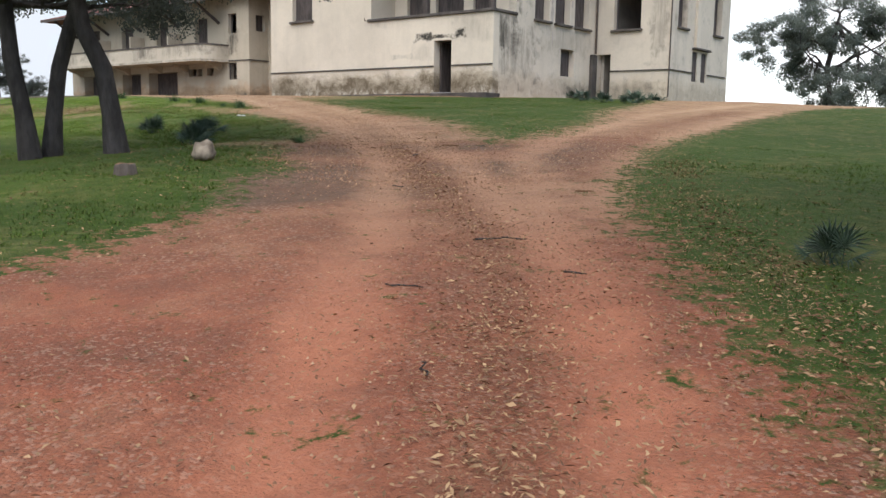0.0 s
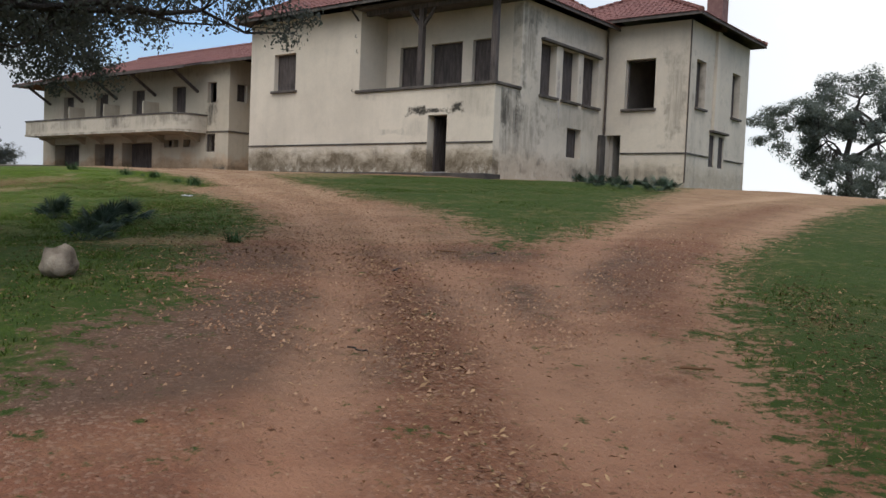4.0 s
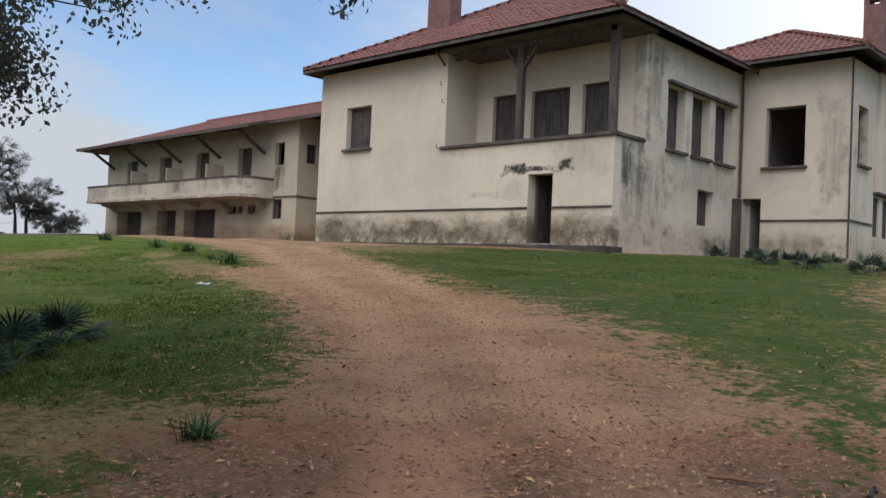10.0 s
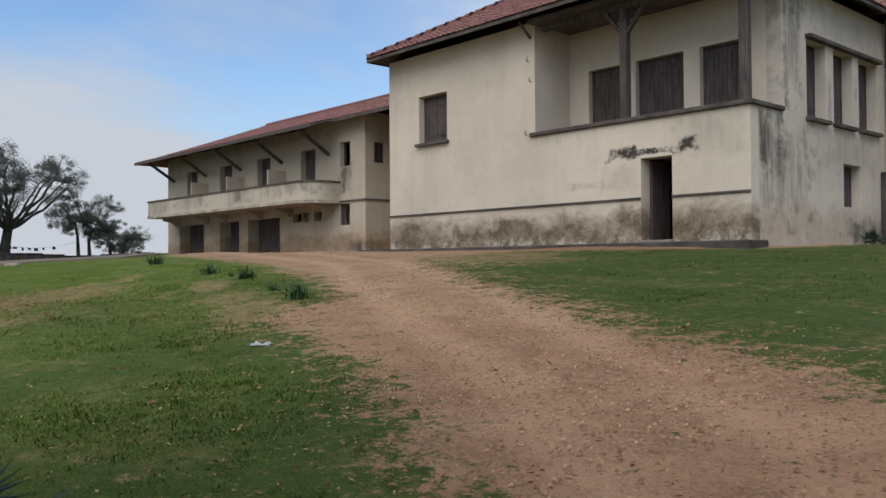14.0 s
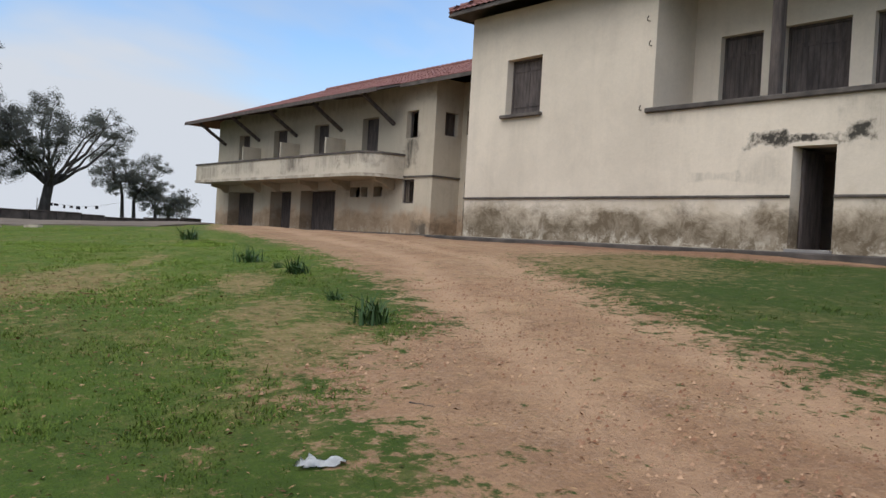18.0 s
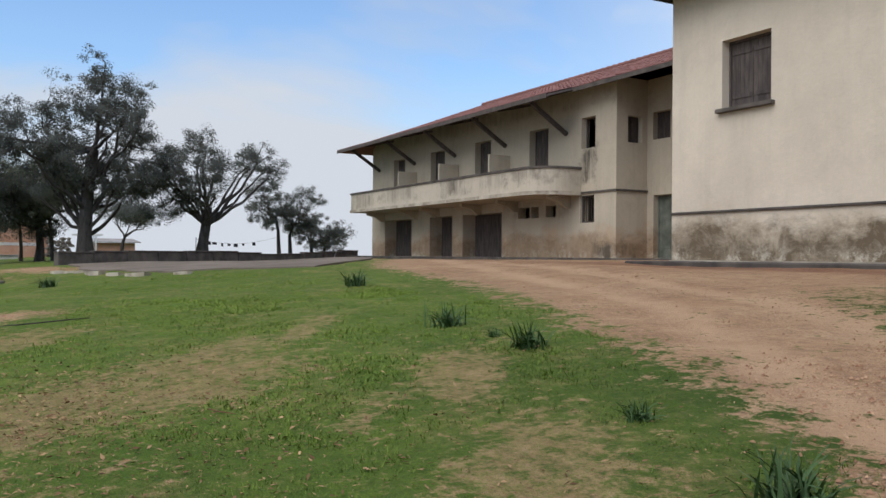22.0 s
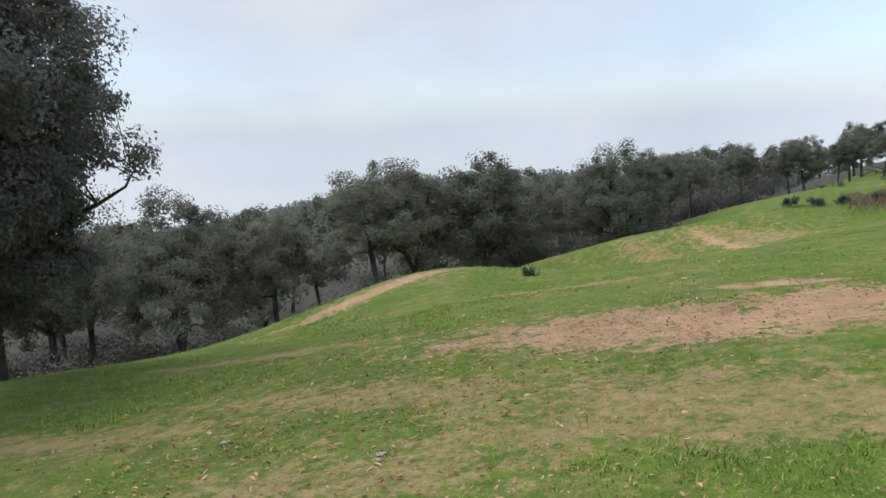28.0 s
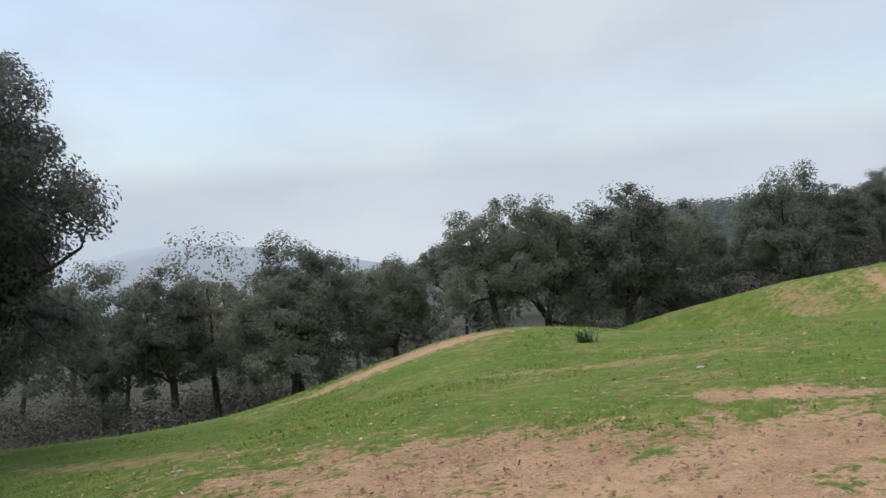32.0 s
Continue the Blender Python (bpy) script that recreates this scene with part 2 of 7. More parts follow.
    t.links.new(c, b.inputs["Base Color"])
    bump(t, b, maths(t, "ADD", grain, maths(t, "MULTIPLY", mould, 0.2)), 0.30, 0.010)
    return m


M_WALL = plaster("limewash_cream", (0.705, 0.604, 0.468), 0.6, (0.46, 0.365, 0.245),
                 (("x", -26.15, -24.95, 5.78, 6.22, 1.0), ("x", -25.1, -23.9, 5.86, 6.08, 1.0), ("x", -23.9, -23.1, 5.82, 6.35, 1.0),
                  ("x", -24.2, -21.5, 5.6, 6.95, 0.25), ("x", -26.3, -24.9, 4.9, 5.8, 0.2), ("x", -29.0, -27.6, 6.5, 6.95, 0.25), ("x", -27.6, -26.2, 5.05, 5.3, 0.3)))
M_WALL_E = plaster("limewash_weathered", (0.67, 0.575, 0.45), 0.85, (0.56, 0.46, 0.33),
                   (("y", 29.7, 31.9, 5.0, 7.1, 0.92), ("y", 29.6, 33.6, 3.7, 6.9, 0.5), ("y", 31.4, 32.9, 6.9, 10.4, 0.55), ("y", 32.9, 38.4, 9.1, 10.3, 0.28), ("y", 33.2, 38.5, 5.3, 6.9, 0.28),
                    ("y", 35.2, 38.64, 3.2, 4.3, 0.8), ("y", 39.0, 39.9, 3.4, 9.5, 0.25), ("x", -21.6, -17.75, 3.2, 4.5, 0.45), ("x", -18.9, -17.73, 4.9, 9.8, 0.5), ("y", 30.2, 33.6, 9.3, 10.5, 0.45)), (0.20, 0.14, 0.085), 0.35)
M_WALL_W = plaster("limewash_wing", (0.51, 0.435, 0.325), 1.3, (0.46, 0.29, 0.165),
                   (("x", -45.7, -44.4, 6.3, 7.8, 0.92), ("x", -44.9, -43.3, 3.2, 4.2, 0.8), ("x", -51.5, -45.0, 5.1, 6.0, 0.3), ("x", -66, -43, 9.3, 10.3, 0.35)), (0.17, 0.105, 0.055), 0.6)
M_BARE = speckled("bare_pink_plaster", (0.44, 0.37, 0.31), (0.62, 0.54, 0.46), 3.0, 0.95, "World", 0.4)
M_LIP = speckled("pale_lip_concrete", (0.34, 0.29, 0.22), (0.62, 0.54, 0.42), 1.6, 0.95, "World", 0.4, 8.0, 0.3, (0.20, 0.16, 0.12))
M_PARAPET = plaster("parapet_limewash", (0.56, 0.485, 0.37), 1.3, (0.46, 0.29, 0.165),
                    (("x", -64, -60, 6.0, 7.0, 0.45), ("x", -60, -55, 6.2, 7.1, 0.4), ("x", -53.5, -50.5, 6.1, 7.2, 0.75), ("x", -50, -47.5, 6.2, 7.1, 0.35), ("x", -48.2, -45.3, 6.3, 7.2, 0.6)))
M_MOULDY = speckled("mouldy_concrete", (0.25, 0.21, 0.165), (0.52, 0.46, 0.36), 1.0, 0.95, "World", 0.4, 8.0, 0.3, (0.13, 0.11, 0.085))
M_KERB = speckled("dark_kerb_concrete", (0.050, 0.043, 0.036), (0.13, 0.11, 0.092), 1.4, 0.95, "World", 0.5)
M_CONC = speckled("grey_concrete", (0.24, 0.22, 0.20), (0.36, 0.33, 0.30), 1.5, 0.95, "World", 0.4)
M_BAND = speckled("dark_concrete_band", (0.065, 0.055, 0.047), (0.155, 0.13, 0.108), 2.0, 0.95, "World", 0.4)
M_WOOD = speckled("weathered_timber", (0.065, 0.052, 0.045), (0.15, 0.12, 0.10), 3.0, 0.85, "World", 0.4, 6, 0.3, None, (4, 4, 0.6))
M_SOFFIT = speckled("soffit_boards", (0.085, 0.072, 0.064), (0.17, 0.14, 0.12), 2.0, 0.9, "World", 0.3)
M_SHUT = speckled("shutter_wood", (0.060, 0.048, 0.043), (0.135, 0.108, 0.094), 3.0, 0.8, "World", 0.4, 6, 0.3, None, (3, 3, 0.5))
M_FADED = speckled("faded_green_door", (0.10, 0.11, 0.085), (0.21, 0.22, 0.175), 2.0, 0.85, "World", 0.3)
M_INSIDE = speckled("bare_room_plaster", (0.40, 0.35, 0.29), (0.55, 0.48, 0.40), 1.0, 0.95, "World")
M_BRICK_R = speckled("red_brick_chimney", (0.175, 0.096, 0.084), (0.265, 0.150, 0.130), 4.0, 0.9, "World", 0.5)
M_METAL = speckled("rusty_pipe", (0.06, 0.045, 0.035), (0.14, 0.10, 0.075), 5.0, 0.6, "World", 0.2)
M_GALV = speckled("white_paint_steel", (0.55, 0.55, 0.54), (0.75, 0.75, 0.74), 6.0, 0.5, "Object", 0.1)


def roof_tiles(name):
    m, t, b = material(name, 0.85)
    oi = t.nodes.new("ShaderNodeNewGeometry")
    v = coord(t, "World")
    ob = t.nodes.new("ShaderNodeObjectInfo")
    pick = maths(t, "FRACT", maths(t, "ADD", oi.outputs["Random Per Island"], ob.outputs["Random"]))
    c = mixc(t, pick, (0.190, 0.080, 0.065), (0.245, 0.107, 0.086))
    big = fractal(t, v, 0.7, 5)
    c = mixc(t, maths(t, "MULTIPLY", big, 0.45), c, (0.145, 0.066, 0.054))
    small = fractal(t, v, 22.0, 5, 0.7, 0.5, 0.75)
    c = mixc(t, maths(t, "MULTIPLY", small, 0.5), c, (0.10, 0.09, 0.07))
    t.links.new(c, b.inputs["Base Color"])
    bump(t, b, small, 0.3, 0.01)
    return m


M_TILE = roof_tiles("clay_roof_tiles")


def bark(name, a, b2):
    return speckled(name, a, b2, 6.0, 0.95, "Object", 0.9, 3.0, 0.2, None, (1, 1, 0.3), 0.04)


M_BARK = bark("oak_bark", (0.050, 0.043, 0.038), (0.110, 0.096, 0.086))
M_BARK_P = bark("pale_bark", (0.11, 0.085, 0.068), (0.22, 0.18, 0.15))


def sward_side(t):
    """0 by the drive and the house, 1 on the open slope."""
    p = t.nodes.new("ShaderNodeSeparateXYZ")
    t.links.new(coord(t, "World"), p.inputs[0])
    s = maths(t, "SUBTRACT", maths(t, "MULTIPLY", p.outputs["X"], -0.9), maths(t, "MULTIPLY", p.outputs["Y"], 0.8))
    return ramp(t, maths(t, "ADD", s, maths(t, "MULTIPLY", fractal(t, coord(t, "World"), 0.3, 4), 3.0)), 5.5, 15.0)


def leaves(name, a, b2, rough=0.7, spec=0.16, bias=1.0, thin=0.0):
    m, t, b = material(name, rough)
    g = t.nodes.new("ShaderNodeNewGeometry")
    c = mixc(t, maths(t, "POWER", g.outputs["Random Per Island"], bias), a, b2)
    v = coord(t, "World")
    c = mixc(t, maths(t, "MULTIPLY", fractal(t, v, 0.35, 3), 0.45), c, tuple(x * 0.6 for x in a))
    t.links.new(c, b.inputs["Base Color"])
    b.inputs["Specular IOR Level"].default_value = spec
    if thin:
        # light comes through the blade of a leaf
        glow = t.nodes.new("ShaderNodeBsdfTranslucent")
        t.links.new(mixc(t, 1.0, c, (1.0, 1.0, 0.85), "MULTIPLY"), glow.inputs["Color"])
        both = t.nodes.new("ShaderNodeMixShader")
        both.inputs[0].default_value = thin
        t.links.new(b.outputs[0], both.inputs[1])
        t.links.new(glow.outputs[0], both.inputs[2])
        t.links.new(both.outputs[0], t.nodes["Material Output"].inputs["Surface"])
    return m


M_LEAF = leaves("evergreen_oak_leaves", (0.116, 0.122, 0.110), (0.178, 0.186, 0.168), thin=0.52)
M_LEAF_D = leaves("oak_leaves_dark", (0.088, 0.096, 0.086), (0.156, 0.166, 0.146), thin=0.52)
M_LEAF_G = leaves("grey_green_leaves", (0.150, 0.170, 0.146), (0.250, 0.275, 0.235), thin=0.52)
M_LEAF_Y = leaves("yellowing_leaves", (0.13, 0.125, 0.09), (0.21, 0.19, 0.14), thin=0.52)
M_BLADE = leaves("asphodel_leaves", (0.032, 0.066, 0.020), (0.075, 0.130, 0.038), 0.55, 0.2)
M_PALM = leaves("fan_palm_leaves", (0.026, 0.046, 0.026), (0.066, 0.098, 0.054), 0.5, 0.3)
M_GRASS = leaves("grass_blades", (0.110, 0.168, 0.020), (0.245, 0.330, 0.054), 0.6)


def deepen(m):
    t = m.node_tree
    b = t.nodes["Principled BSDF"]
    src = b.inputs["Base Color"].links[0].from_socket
    # blades by the drive: lusher green, darkened further for the oaks' shade
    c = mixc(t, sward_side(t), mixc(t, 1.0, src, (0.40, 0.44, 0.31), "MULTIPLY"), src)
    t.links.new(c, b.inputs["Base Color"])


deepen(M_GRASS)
M_STRAW = leaves("dry_leaf_litter", (0.135, 0.068, 0.036), (0.54, 0.345, 0.18), 0.8, 0.1, 1.8)
M_STONE = leaves("drive_gravel", (0.21, 0.10, 0.056), (0.51, 0.32, 0.19), 0.9, 0.1, 1.6)
M_ROCK = speckled("lichened_rock", (0.080, 0.055, 0.038), (0.50, 0.41, 0.30), 4.0, 0.95, "Object", 0.9)
M_FIELD = speckled("pale_field_stone", (0.30, 0.25, 0.20), (0.58, 0.52, 0.44), 6.0, 0.95, "Object", 0.6)
M_CUT = speckled("sawn_wood", (0.20, 0.10, 0.055), (0.34, 0.19, 0.105), 8.0, 0.9, "World", 0.3)
M_RUBBLE = speckled("rubble_stone", (0.095, 0.078, 0.064), (0.22, 0.185, 0.15), 3.0, 0.95, "World", 0.5)
M_RAG = speckled("white_plastic", (0.70, 0.70, 0.68), (0.85, 0.84, 0.82), 6.0, 0.5, "Object", 0.2)
M_ORANGE = speckled("orange_render", (0.46, 0.235, 0.145), (0.58, 0.33, 0.22), 1.2, 0.9, "World", 0.3)
M_PALE = speckled("pale_render", (0.50, 0.46, 0.42), (0.66, 0.63, 0.58), 1.2, 0.9, "World", 0.3)
M_YARD = speckled("yard_concrete", (0.150, 0.122, 0.095), (0.225, 0.186, 0.148), 0.8, 1.0, "World", 0.4, 8.0, 0.05)
M_CLOTH = speckled("dark_laundry", (0.03, 0.035, 0.05), (0.12, 0.10, 0.10), 3.0, 0.9, "World", 0.2)
M_CAR = speckled("white_car_paint", (0.62, 0.62, 0.62), (0.78, 0.78, 0.78), 3.0, 0.3, "Object", 0.02)
M_GLASS = speckled("dark_window_glass", (0.02, 0.022, 0.025), (0.04, 0.045, 0.05), 2.0, 0.08, "Object", 0.0, 8, 0.5)
M_TYRE = speckled("tyre_rubber", (0.015, 0.015, 0.015), (0.03, 0.03, 0.03), 8.0, 0.8, "Object", 0.2)
# leaves of the valley and far hill: haze is put into their paler colours
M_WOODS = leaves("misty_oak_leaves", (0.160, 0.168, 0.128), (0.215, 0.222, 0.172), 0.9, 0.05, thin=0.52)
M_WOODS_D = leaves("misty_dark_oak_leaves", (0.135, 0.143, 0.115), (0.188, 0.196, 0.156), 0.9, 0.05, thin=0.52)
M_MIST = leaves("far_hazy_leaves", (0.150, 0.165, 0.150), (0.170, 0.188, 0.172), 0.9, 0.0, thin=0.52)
M_WEED = leaves("dead_weeds", (0.25, 0.195, 0.125), (0.46, 0.38, 0.26), 0.9, 0.05, 1.0, 0.35)
M_BRUSH = leaves("bare_brushwood", (0.074, 0.070, 0.054), (0.142, 0.132, 0.104), 0.8, 0.1)
M_BARK_M = bark("grey_bark", (0.045, 0.040, 0.035), (0.10, 0.088, 0.078))

# ---- building helpers ----
def to_mesh(name, bm, mat, smooth=False):
    me = bpy.data.meshes.new(name)
    bm.to_mesh(me)
    bm.free()
    for mm in (mat if isinstance(mat, (list, tuple)) else [mat]):
        me.materials.append(mm)
    if smooth:
        me.polygons.foreach_set("use_smooth", [True] * len(me.polygons))
    return me


def part(name, bm, mat, parent, label="", smooth=False):
    """One mesh under a thing; its vertices are in world places, the thing's origin is taken off."""
    me = bm if isinstance(bm, bpy.types.Mesh) else to_mesh(name, bm, mat, smooth)
    ob = new(name, me)
    if parent is not None:
        ob.parent = parent
        ob.matrix_parent_inverse = Matrix.Translation(-parent.location)
    return tagged(ob, label)


def thing(name, loc, label, category, group="", kind=""):
    ob = new(name)
    ob.location = loc
    ob.empty_display_size = 0.2
    return tagged(ob, label, category, group, kind)


def arrays_mesh(name, verts, faces, mat, smooth=False):
    """A mesh of quads or triangles straight from arrays."""
    me = bpy.data.meshes.new(name)
    k = faces.shape[1]
    me.vertices.add(len(verts))
    me.vertices.foreach_set("co", np.ascontiguousarray(verts, np.float32).ravel())
    me.loops.add(faces.size)
    me.loops.foreach_set("vertex_index", np.ascontiguousarray(faces, np.int32).ravel())
    me.polygons.add(len(faces))
    me.polygons.foreach_set("loop_start", np.arange(0, faces.size, k, dtype=np.int32))
    me.polygons.foreach_set("loop_total", np.full(len(faces), k, np.int32))
    if smooth:
        me.polygons.foreach_set("use_smooth", np.ones(len(faces), bool))
    me.materials.append(mat)
    me.update(calc_edges=True)
    return me


def box(bm, lo, hi, bevel=0.0):
    lo, hi = Vector(lo), Vector(hi)
    made = bmesh.ops.create_cube(bm, size=1.0, matrix=Matrix.LocRotScale((lo + hi) / 2, None, hi - lo))
    if bevel:
        edges = list({e for v in made["verts"] for e in v.link_edges})
        bmesh.ops.bevel(bm, geom=edges, offset=bevel, segments=1, affect="EDGES")
    return bm


def boxed(lo, hi, bevel=0.0):
    return box(bmesh.new(), lo, hi, bevel)


def beam(bm, a, b, w, d, bevel=0.0):
    """A squared timber from a to b."""
    a, b = Vector(a), Vector(b)
    way = b - a
    rot = way.to_track_quat("Z", "Y").to_matrix().to_4x4()
    m = Matrix.Translation((a + b) / 2) @ rot @ Matrix.Diagonal((w, d, way.length, 1))
    made = bmesh.ops.create_cube(bm, size=1.0, matrix=m)
    if bevel:
        edges = list({e for v in made["verts"] for e in v.link_edges})
        bmesh.ops.bevel(bm, geom=edges, offset=bevel, segments=1, affect="EDGES")
    return bm


def tube(bm, pts, radii, sides=8, cap=True):
    """A round limb through points, with a radius at each."""
    rings = []
    for i, p in enumerate(pts):
        p = Vector(p)
        way = (Vector(pts[min(i + 1, len(pts) - 1)]) - Vector(pts[max(i - 1, 0)])).normalized()
        side = way.orthogonal().normalized() if i == 0 else (rings[-1][1] - way * rings[-1][1].dot(way)).normalized()
        up = way.cross(side)
        ring = [bm.verts.new(p + radii[i] * (math.cos(a) * side + math.sin(a) * up)) for a in (2 * math.pi * k / sides for k in range(sides))]
        rings.append((ring, side))
    for (r0, _), (r1, _) in zip(rings, rings[1:]):
        for k in range(sides):
            bm.faces.new((r0[k], r0[(k + 1) % sides], r1[(k + 1) % sides], r1[k]))
    if cap:
        bm.faces.new(list(reversed(rings[0][0])))
        bm.faces.new(rings[-1][0])
    return bm


# ---- ground ----
def soft(t, k):
    return k * np.logaddexp(0.0, np.asarray(t, float) / k)


def height(x, y):
    """The hill: it climbs to a level yard at the house and falls away to a wooded valley."""
    x, y = np.asarray(x, float), np.asarray(y, float)
    u = (6 - soft(6 - (-62 + soft(x + 62, 2.0)), 2.0)) / 10
    v = (31 - soft(31 - (-6 + soft(y + 6, 1.5)), 1.5)) / 10
    z = 0.4521 - 0.2195 * u + 0.4639 * v - 0.0638 * u * u - 0.3703 * u * v + 0.0854 * v * v + 0.0897 * u * v * v - 0.0045 * v**3
    s = -(x + 33) * 0.447 - y * 0.894
    z = z + 0.95 * np.exp(-((x + 38.6) ** 2) / 14 - (y - 2.8) ** 2 / 7) + 0.17 * np.exp(-((x + 10.5) ** 2 + (y - 6.5) ** 2) / 14)
    z = z - 0.24 * soft(s + 2.5, 1.0) - 0.10 * soft(s - 0.6, 0.6)
    # the level shoulder to the west
    w = np.clip((-44 - x) / 16, 0, 1)
    w = w * w * (3 - 2 * w)
    zw = 3.12 - 0.083 * soft(18 - y, 1.5) - 0.055 * soft(9 - y, 1.5) - 0.16 * soft(2 - y, 1.0) + 0.30 * np.clip((y - 27) / 6, 0, 1)
    z = (1 - w) * z + w * zw
    z = z - 0.24 * np.exp(-(((x + 25.6) / 0.4) ** 2 + ((y - 12.42) / 0.28) ** 2))
    z = z - 0.27 * np.exp(-((x + 33.2) ** 2 + (y - 3.9) ** 2) / 7.0) + 0.12 * np.exp(-((x + 33.5) ** 2 + (y - 11.2) ** 2) / 16.0)
    # the low ridge before the wood
    du, dv = (x + 44.55) * -0.548 + (y + 1.08) * 0.836, -(x + 44.55) * 0.836 - (y + 1.08) * 0.548
    z = z + 2.4 * np.exp(-((du / 10.8) ** 2) - (dv / 2.33) ** 2)
    # the far slope under the oaks, and the dry hollow before it
    z = z + 1.35 * np.clip((-68 - x) / 24, 0, 1) * np.exp(-(((y + 5) / 6) ** 2))
    z = z - 0.38 * np.exp(-(((x + 50.8) / 1.9) ** 2) - ((y - 11.4) / 3.2) ** 2)
    # trodden down before the house
    z = z - 0.15 * np.clip((y - 25) / 3.3, 0, 1) * np.clip((-26 - x) / 6, 0, 1) * np.clip((x + 72) / 6, 0, 1)
    low = -4.3 - 0.10 * soft(np.hypot(x + 30, y - 15) - 48, 8.0)
    z = low + soft(z - low, 0.9)
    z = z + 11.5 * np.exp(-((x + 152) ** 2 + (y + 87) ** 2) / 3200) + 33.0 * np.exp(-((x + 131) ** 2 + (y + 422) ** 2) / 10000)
    z = z + 0.02 * np.sin(x * 0.9 + 1.3 * np.sin(y * 0.5)) * np.sin(y * 0.8 + 0.7)
    return z


def hz(x, y):
    return float(height(x, y))


ROAD = [(4, -6), (-3.5, -4), (-6.0, 1), (-6.5, 2.8), (-7.4, 5.2), (-8.5, 6.5), (-8.8, 7.5), (-9.9, 8.1), (-11.3, 9.4), (-12.4, 10.8), (-13.3, 12.1), (-15.6, 13.5), (-17.0, 14.3), (-19.0, 14.8),
        (-20.4, 15.3), (-20.9, 16.3), (-21.4, 17.2), (-24.4, 18.6), (-26.5, 19.4), (-31, 20.9), (-36, 21.8), (-40, 22.9), (-45, 26), (-58, 30), (-58, 36), (-21, 36), (-17, 34), (-9, 40),
        (-4.5, 40), (-8.0, 26), (-6.9, 14), (-5.2, 9.5), (-3.4, 6.7), (-1.8, 4.4), (-0.9, 3.5), (2, 0), (7, -4)]
GREEN = [(-9, 12), (-12.4, 15), (-14.4, 16.1), (-16.8, 17.2), (-20.9, 19.2), (-24.6, 21.5), (-26.6, 23.2), (-26.2, 26.4),
         (-22.6, 28.0), (-20.4, 30.5), (-20.0, 37.2), (-16.2, 37.2), (-13.8, 30.0), (-12.2, 25.0), (-11.4, 21), (-10.3, 19.3), (-9.2, 15)]


def inside(x, y, poly):
    """Distance to a polygon's edge, positive inside."""
    d = np.full(np.shape(x), 1e9)
    odd = np.zeros(np.shape(x), bool)
    for (ax, ay), (bx, by) in zip(poly, poly[1:] + poly[:1]):
        ex, ey = bx - ax, by - ay
        t = np.clip(((x - ax) * ex + (y - ay) * ey) / (ex * ex + ey * ey), 0, 1)
        d = np.minimum(d, np.hypot(x - ax - t * ex, y - ay - t * ey))
        if ay != by:
            odd ^= ((ay > y) != (by > y)) & (x < ax + (y - ay) * ex / ey)
    return np.where(odd, d, -d)


def blob(x, y, cx, cy, a, b, turn=0.0):
    c, s = math.cos(radians(turn)), math.sin(radians(turn))
    u, v = (x - cx) * c + (y - cy) * s, -(x - cx) * s + (y - cy) * c
    return 1 - np.hypot(u / a, v / b)


def step(v, lo, hi):
    t = np.clip((v - lo) / (hi - lo), 0, 1)
    return t * t * (3 - 2 * t)


def road_mask(x, y):
    return np.minimum(step(inside(x, y, ROAD), -0.8, 0.8), 1 - step(inside(x, y, GREEN), -0.9, 1.6))


# bare earth and dry grass: (x, y, half length, half width, turn)
PATCHES = [(-32.9, 12.2, 2.7, 0.95, 120), (-34.2, 13.4, 1.4, 0.8, 100), (-44.5, 6.9, 1.9, 0.13, 65), (-46.4, 6.0, 1.6, 0.18, 60),
           (-36.2, 3.9, 2.1, 0.40, -8), (-25.6, 12.42, 0.36, 0.22, 20),
           (-35.1, 11.9, 0.7, 0.25, 115), (-55.0, 15.5, 1.5, 0.45, 55), (-52, 22.5, 9, 2.2, 20), (-53.6, 15.6, 2.2, 1.0, 50)]
DRY = [(-45.8, 4.2, 1.6, 0.5, 60), (-50.4, 12.6, 3.6, 0.9, 62), (-53.5, 16.4, 2.0, 0.8, 60), (-53.0, 13.6, 3.5, 0.7, 12), (-28.6, 12.2, 1.2, 0.4, 120), (-29.7, 12.9, 1.0, 0.35, 125), (-30.2, 13.7, 0.9, 0.4, 120), (-25.6, 13.3, 1.6, 0.8, 120), (-26.6, 15.4, 1.4, 0.7, 130), (-27.9, 15.7, 1.4, 0.5, 130), (-25.4, 17.2, 1.2, 0.4, 150), (-28.4, 9.2, 1.2, 0.4, 112), (-46.7, 6.4, 2.4, 0.8, 83), (-42.5, 7.0, 2.0, 0.4, 54), (-30.0, 10.9, 1.9, 0.45, 112), (-30.6, 13.4, 2.0, 0.7, 115), (-26.4, 13.8, 2.0, 1.0, 125), (-24.9, 16.2, 0.8, 0.12, 140),
       (-29.0, 17.2, 1.6, 0.25, 150), (-12.2, 9.9, 1.3, 0.8, 40), (-36.5, 8.6, 1.8, 0.3, 120), (-31.2, 7.6, 1.8, 0.3, 120),
       (-23.5, 12.8, 1.4, 0.6, 120), (-21.2, 15.7, 1.7, 0.7, 150), (-23.0, 16.3, 1.3, 0.5, 150), (-25.2, 24.0, 3.2, 1.8, 150)]
HOLLOW = [(-50.8, 11.4, 3.4, 1.9, 84)]
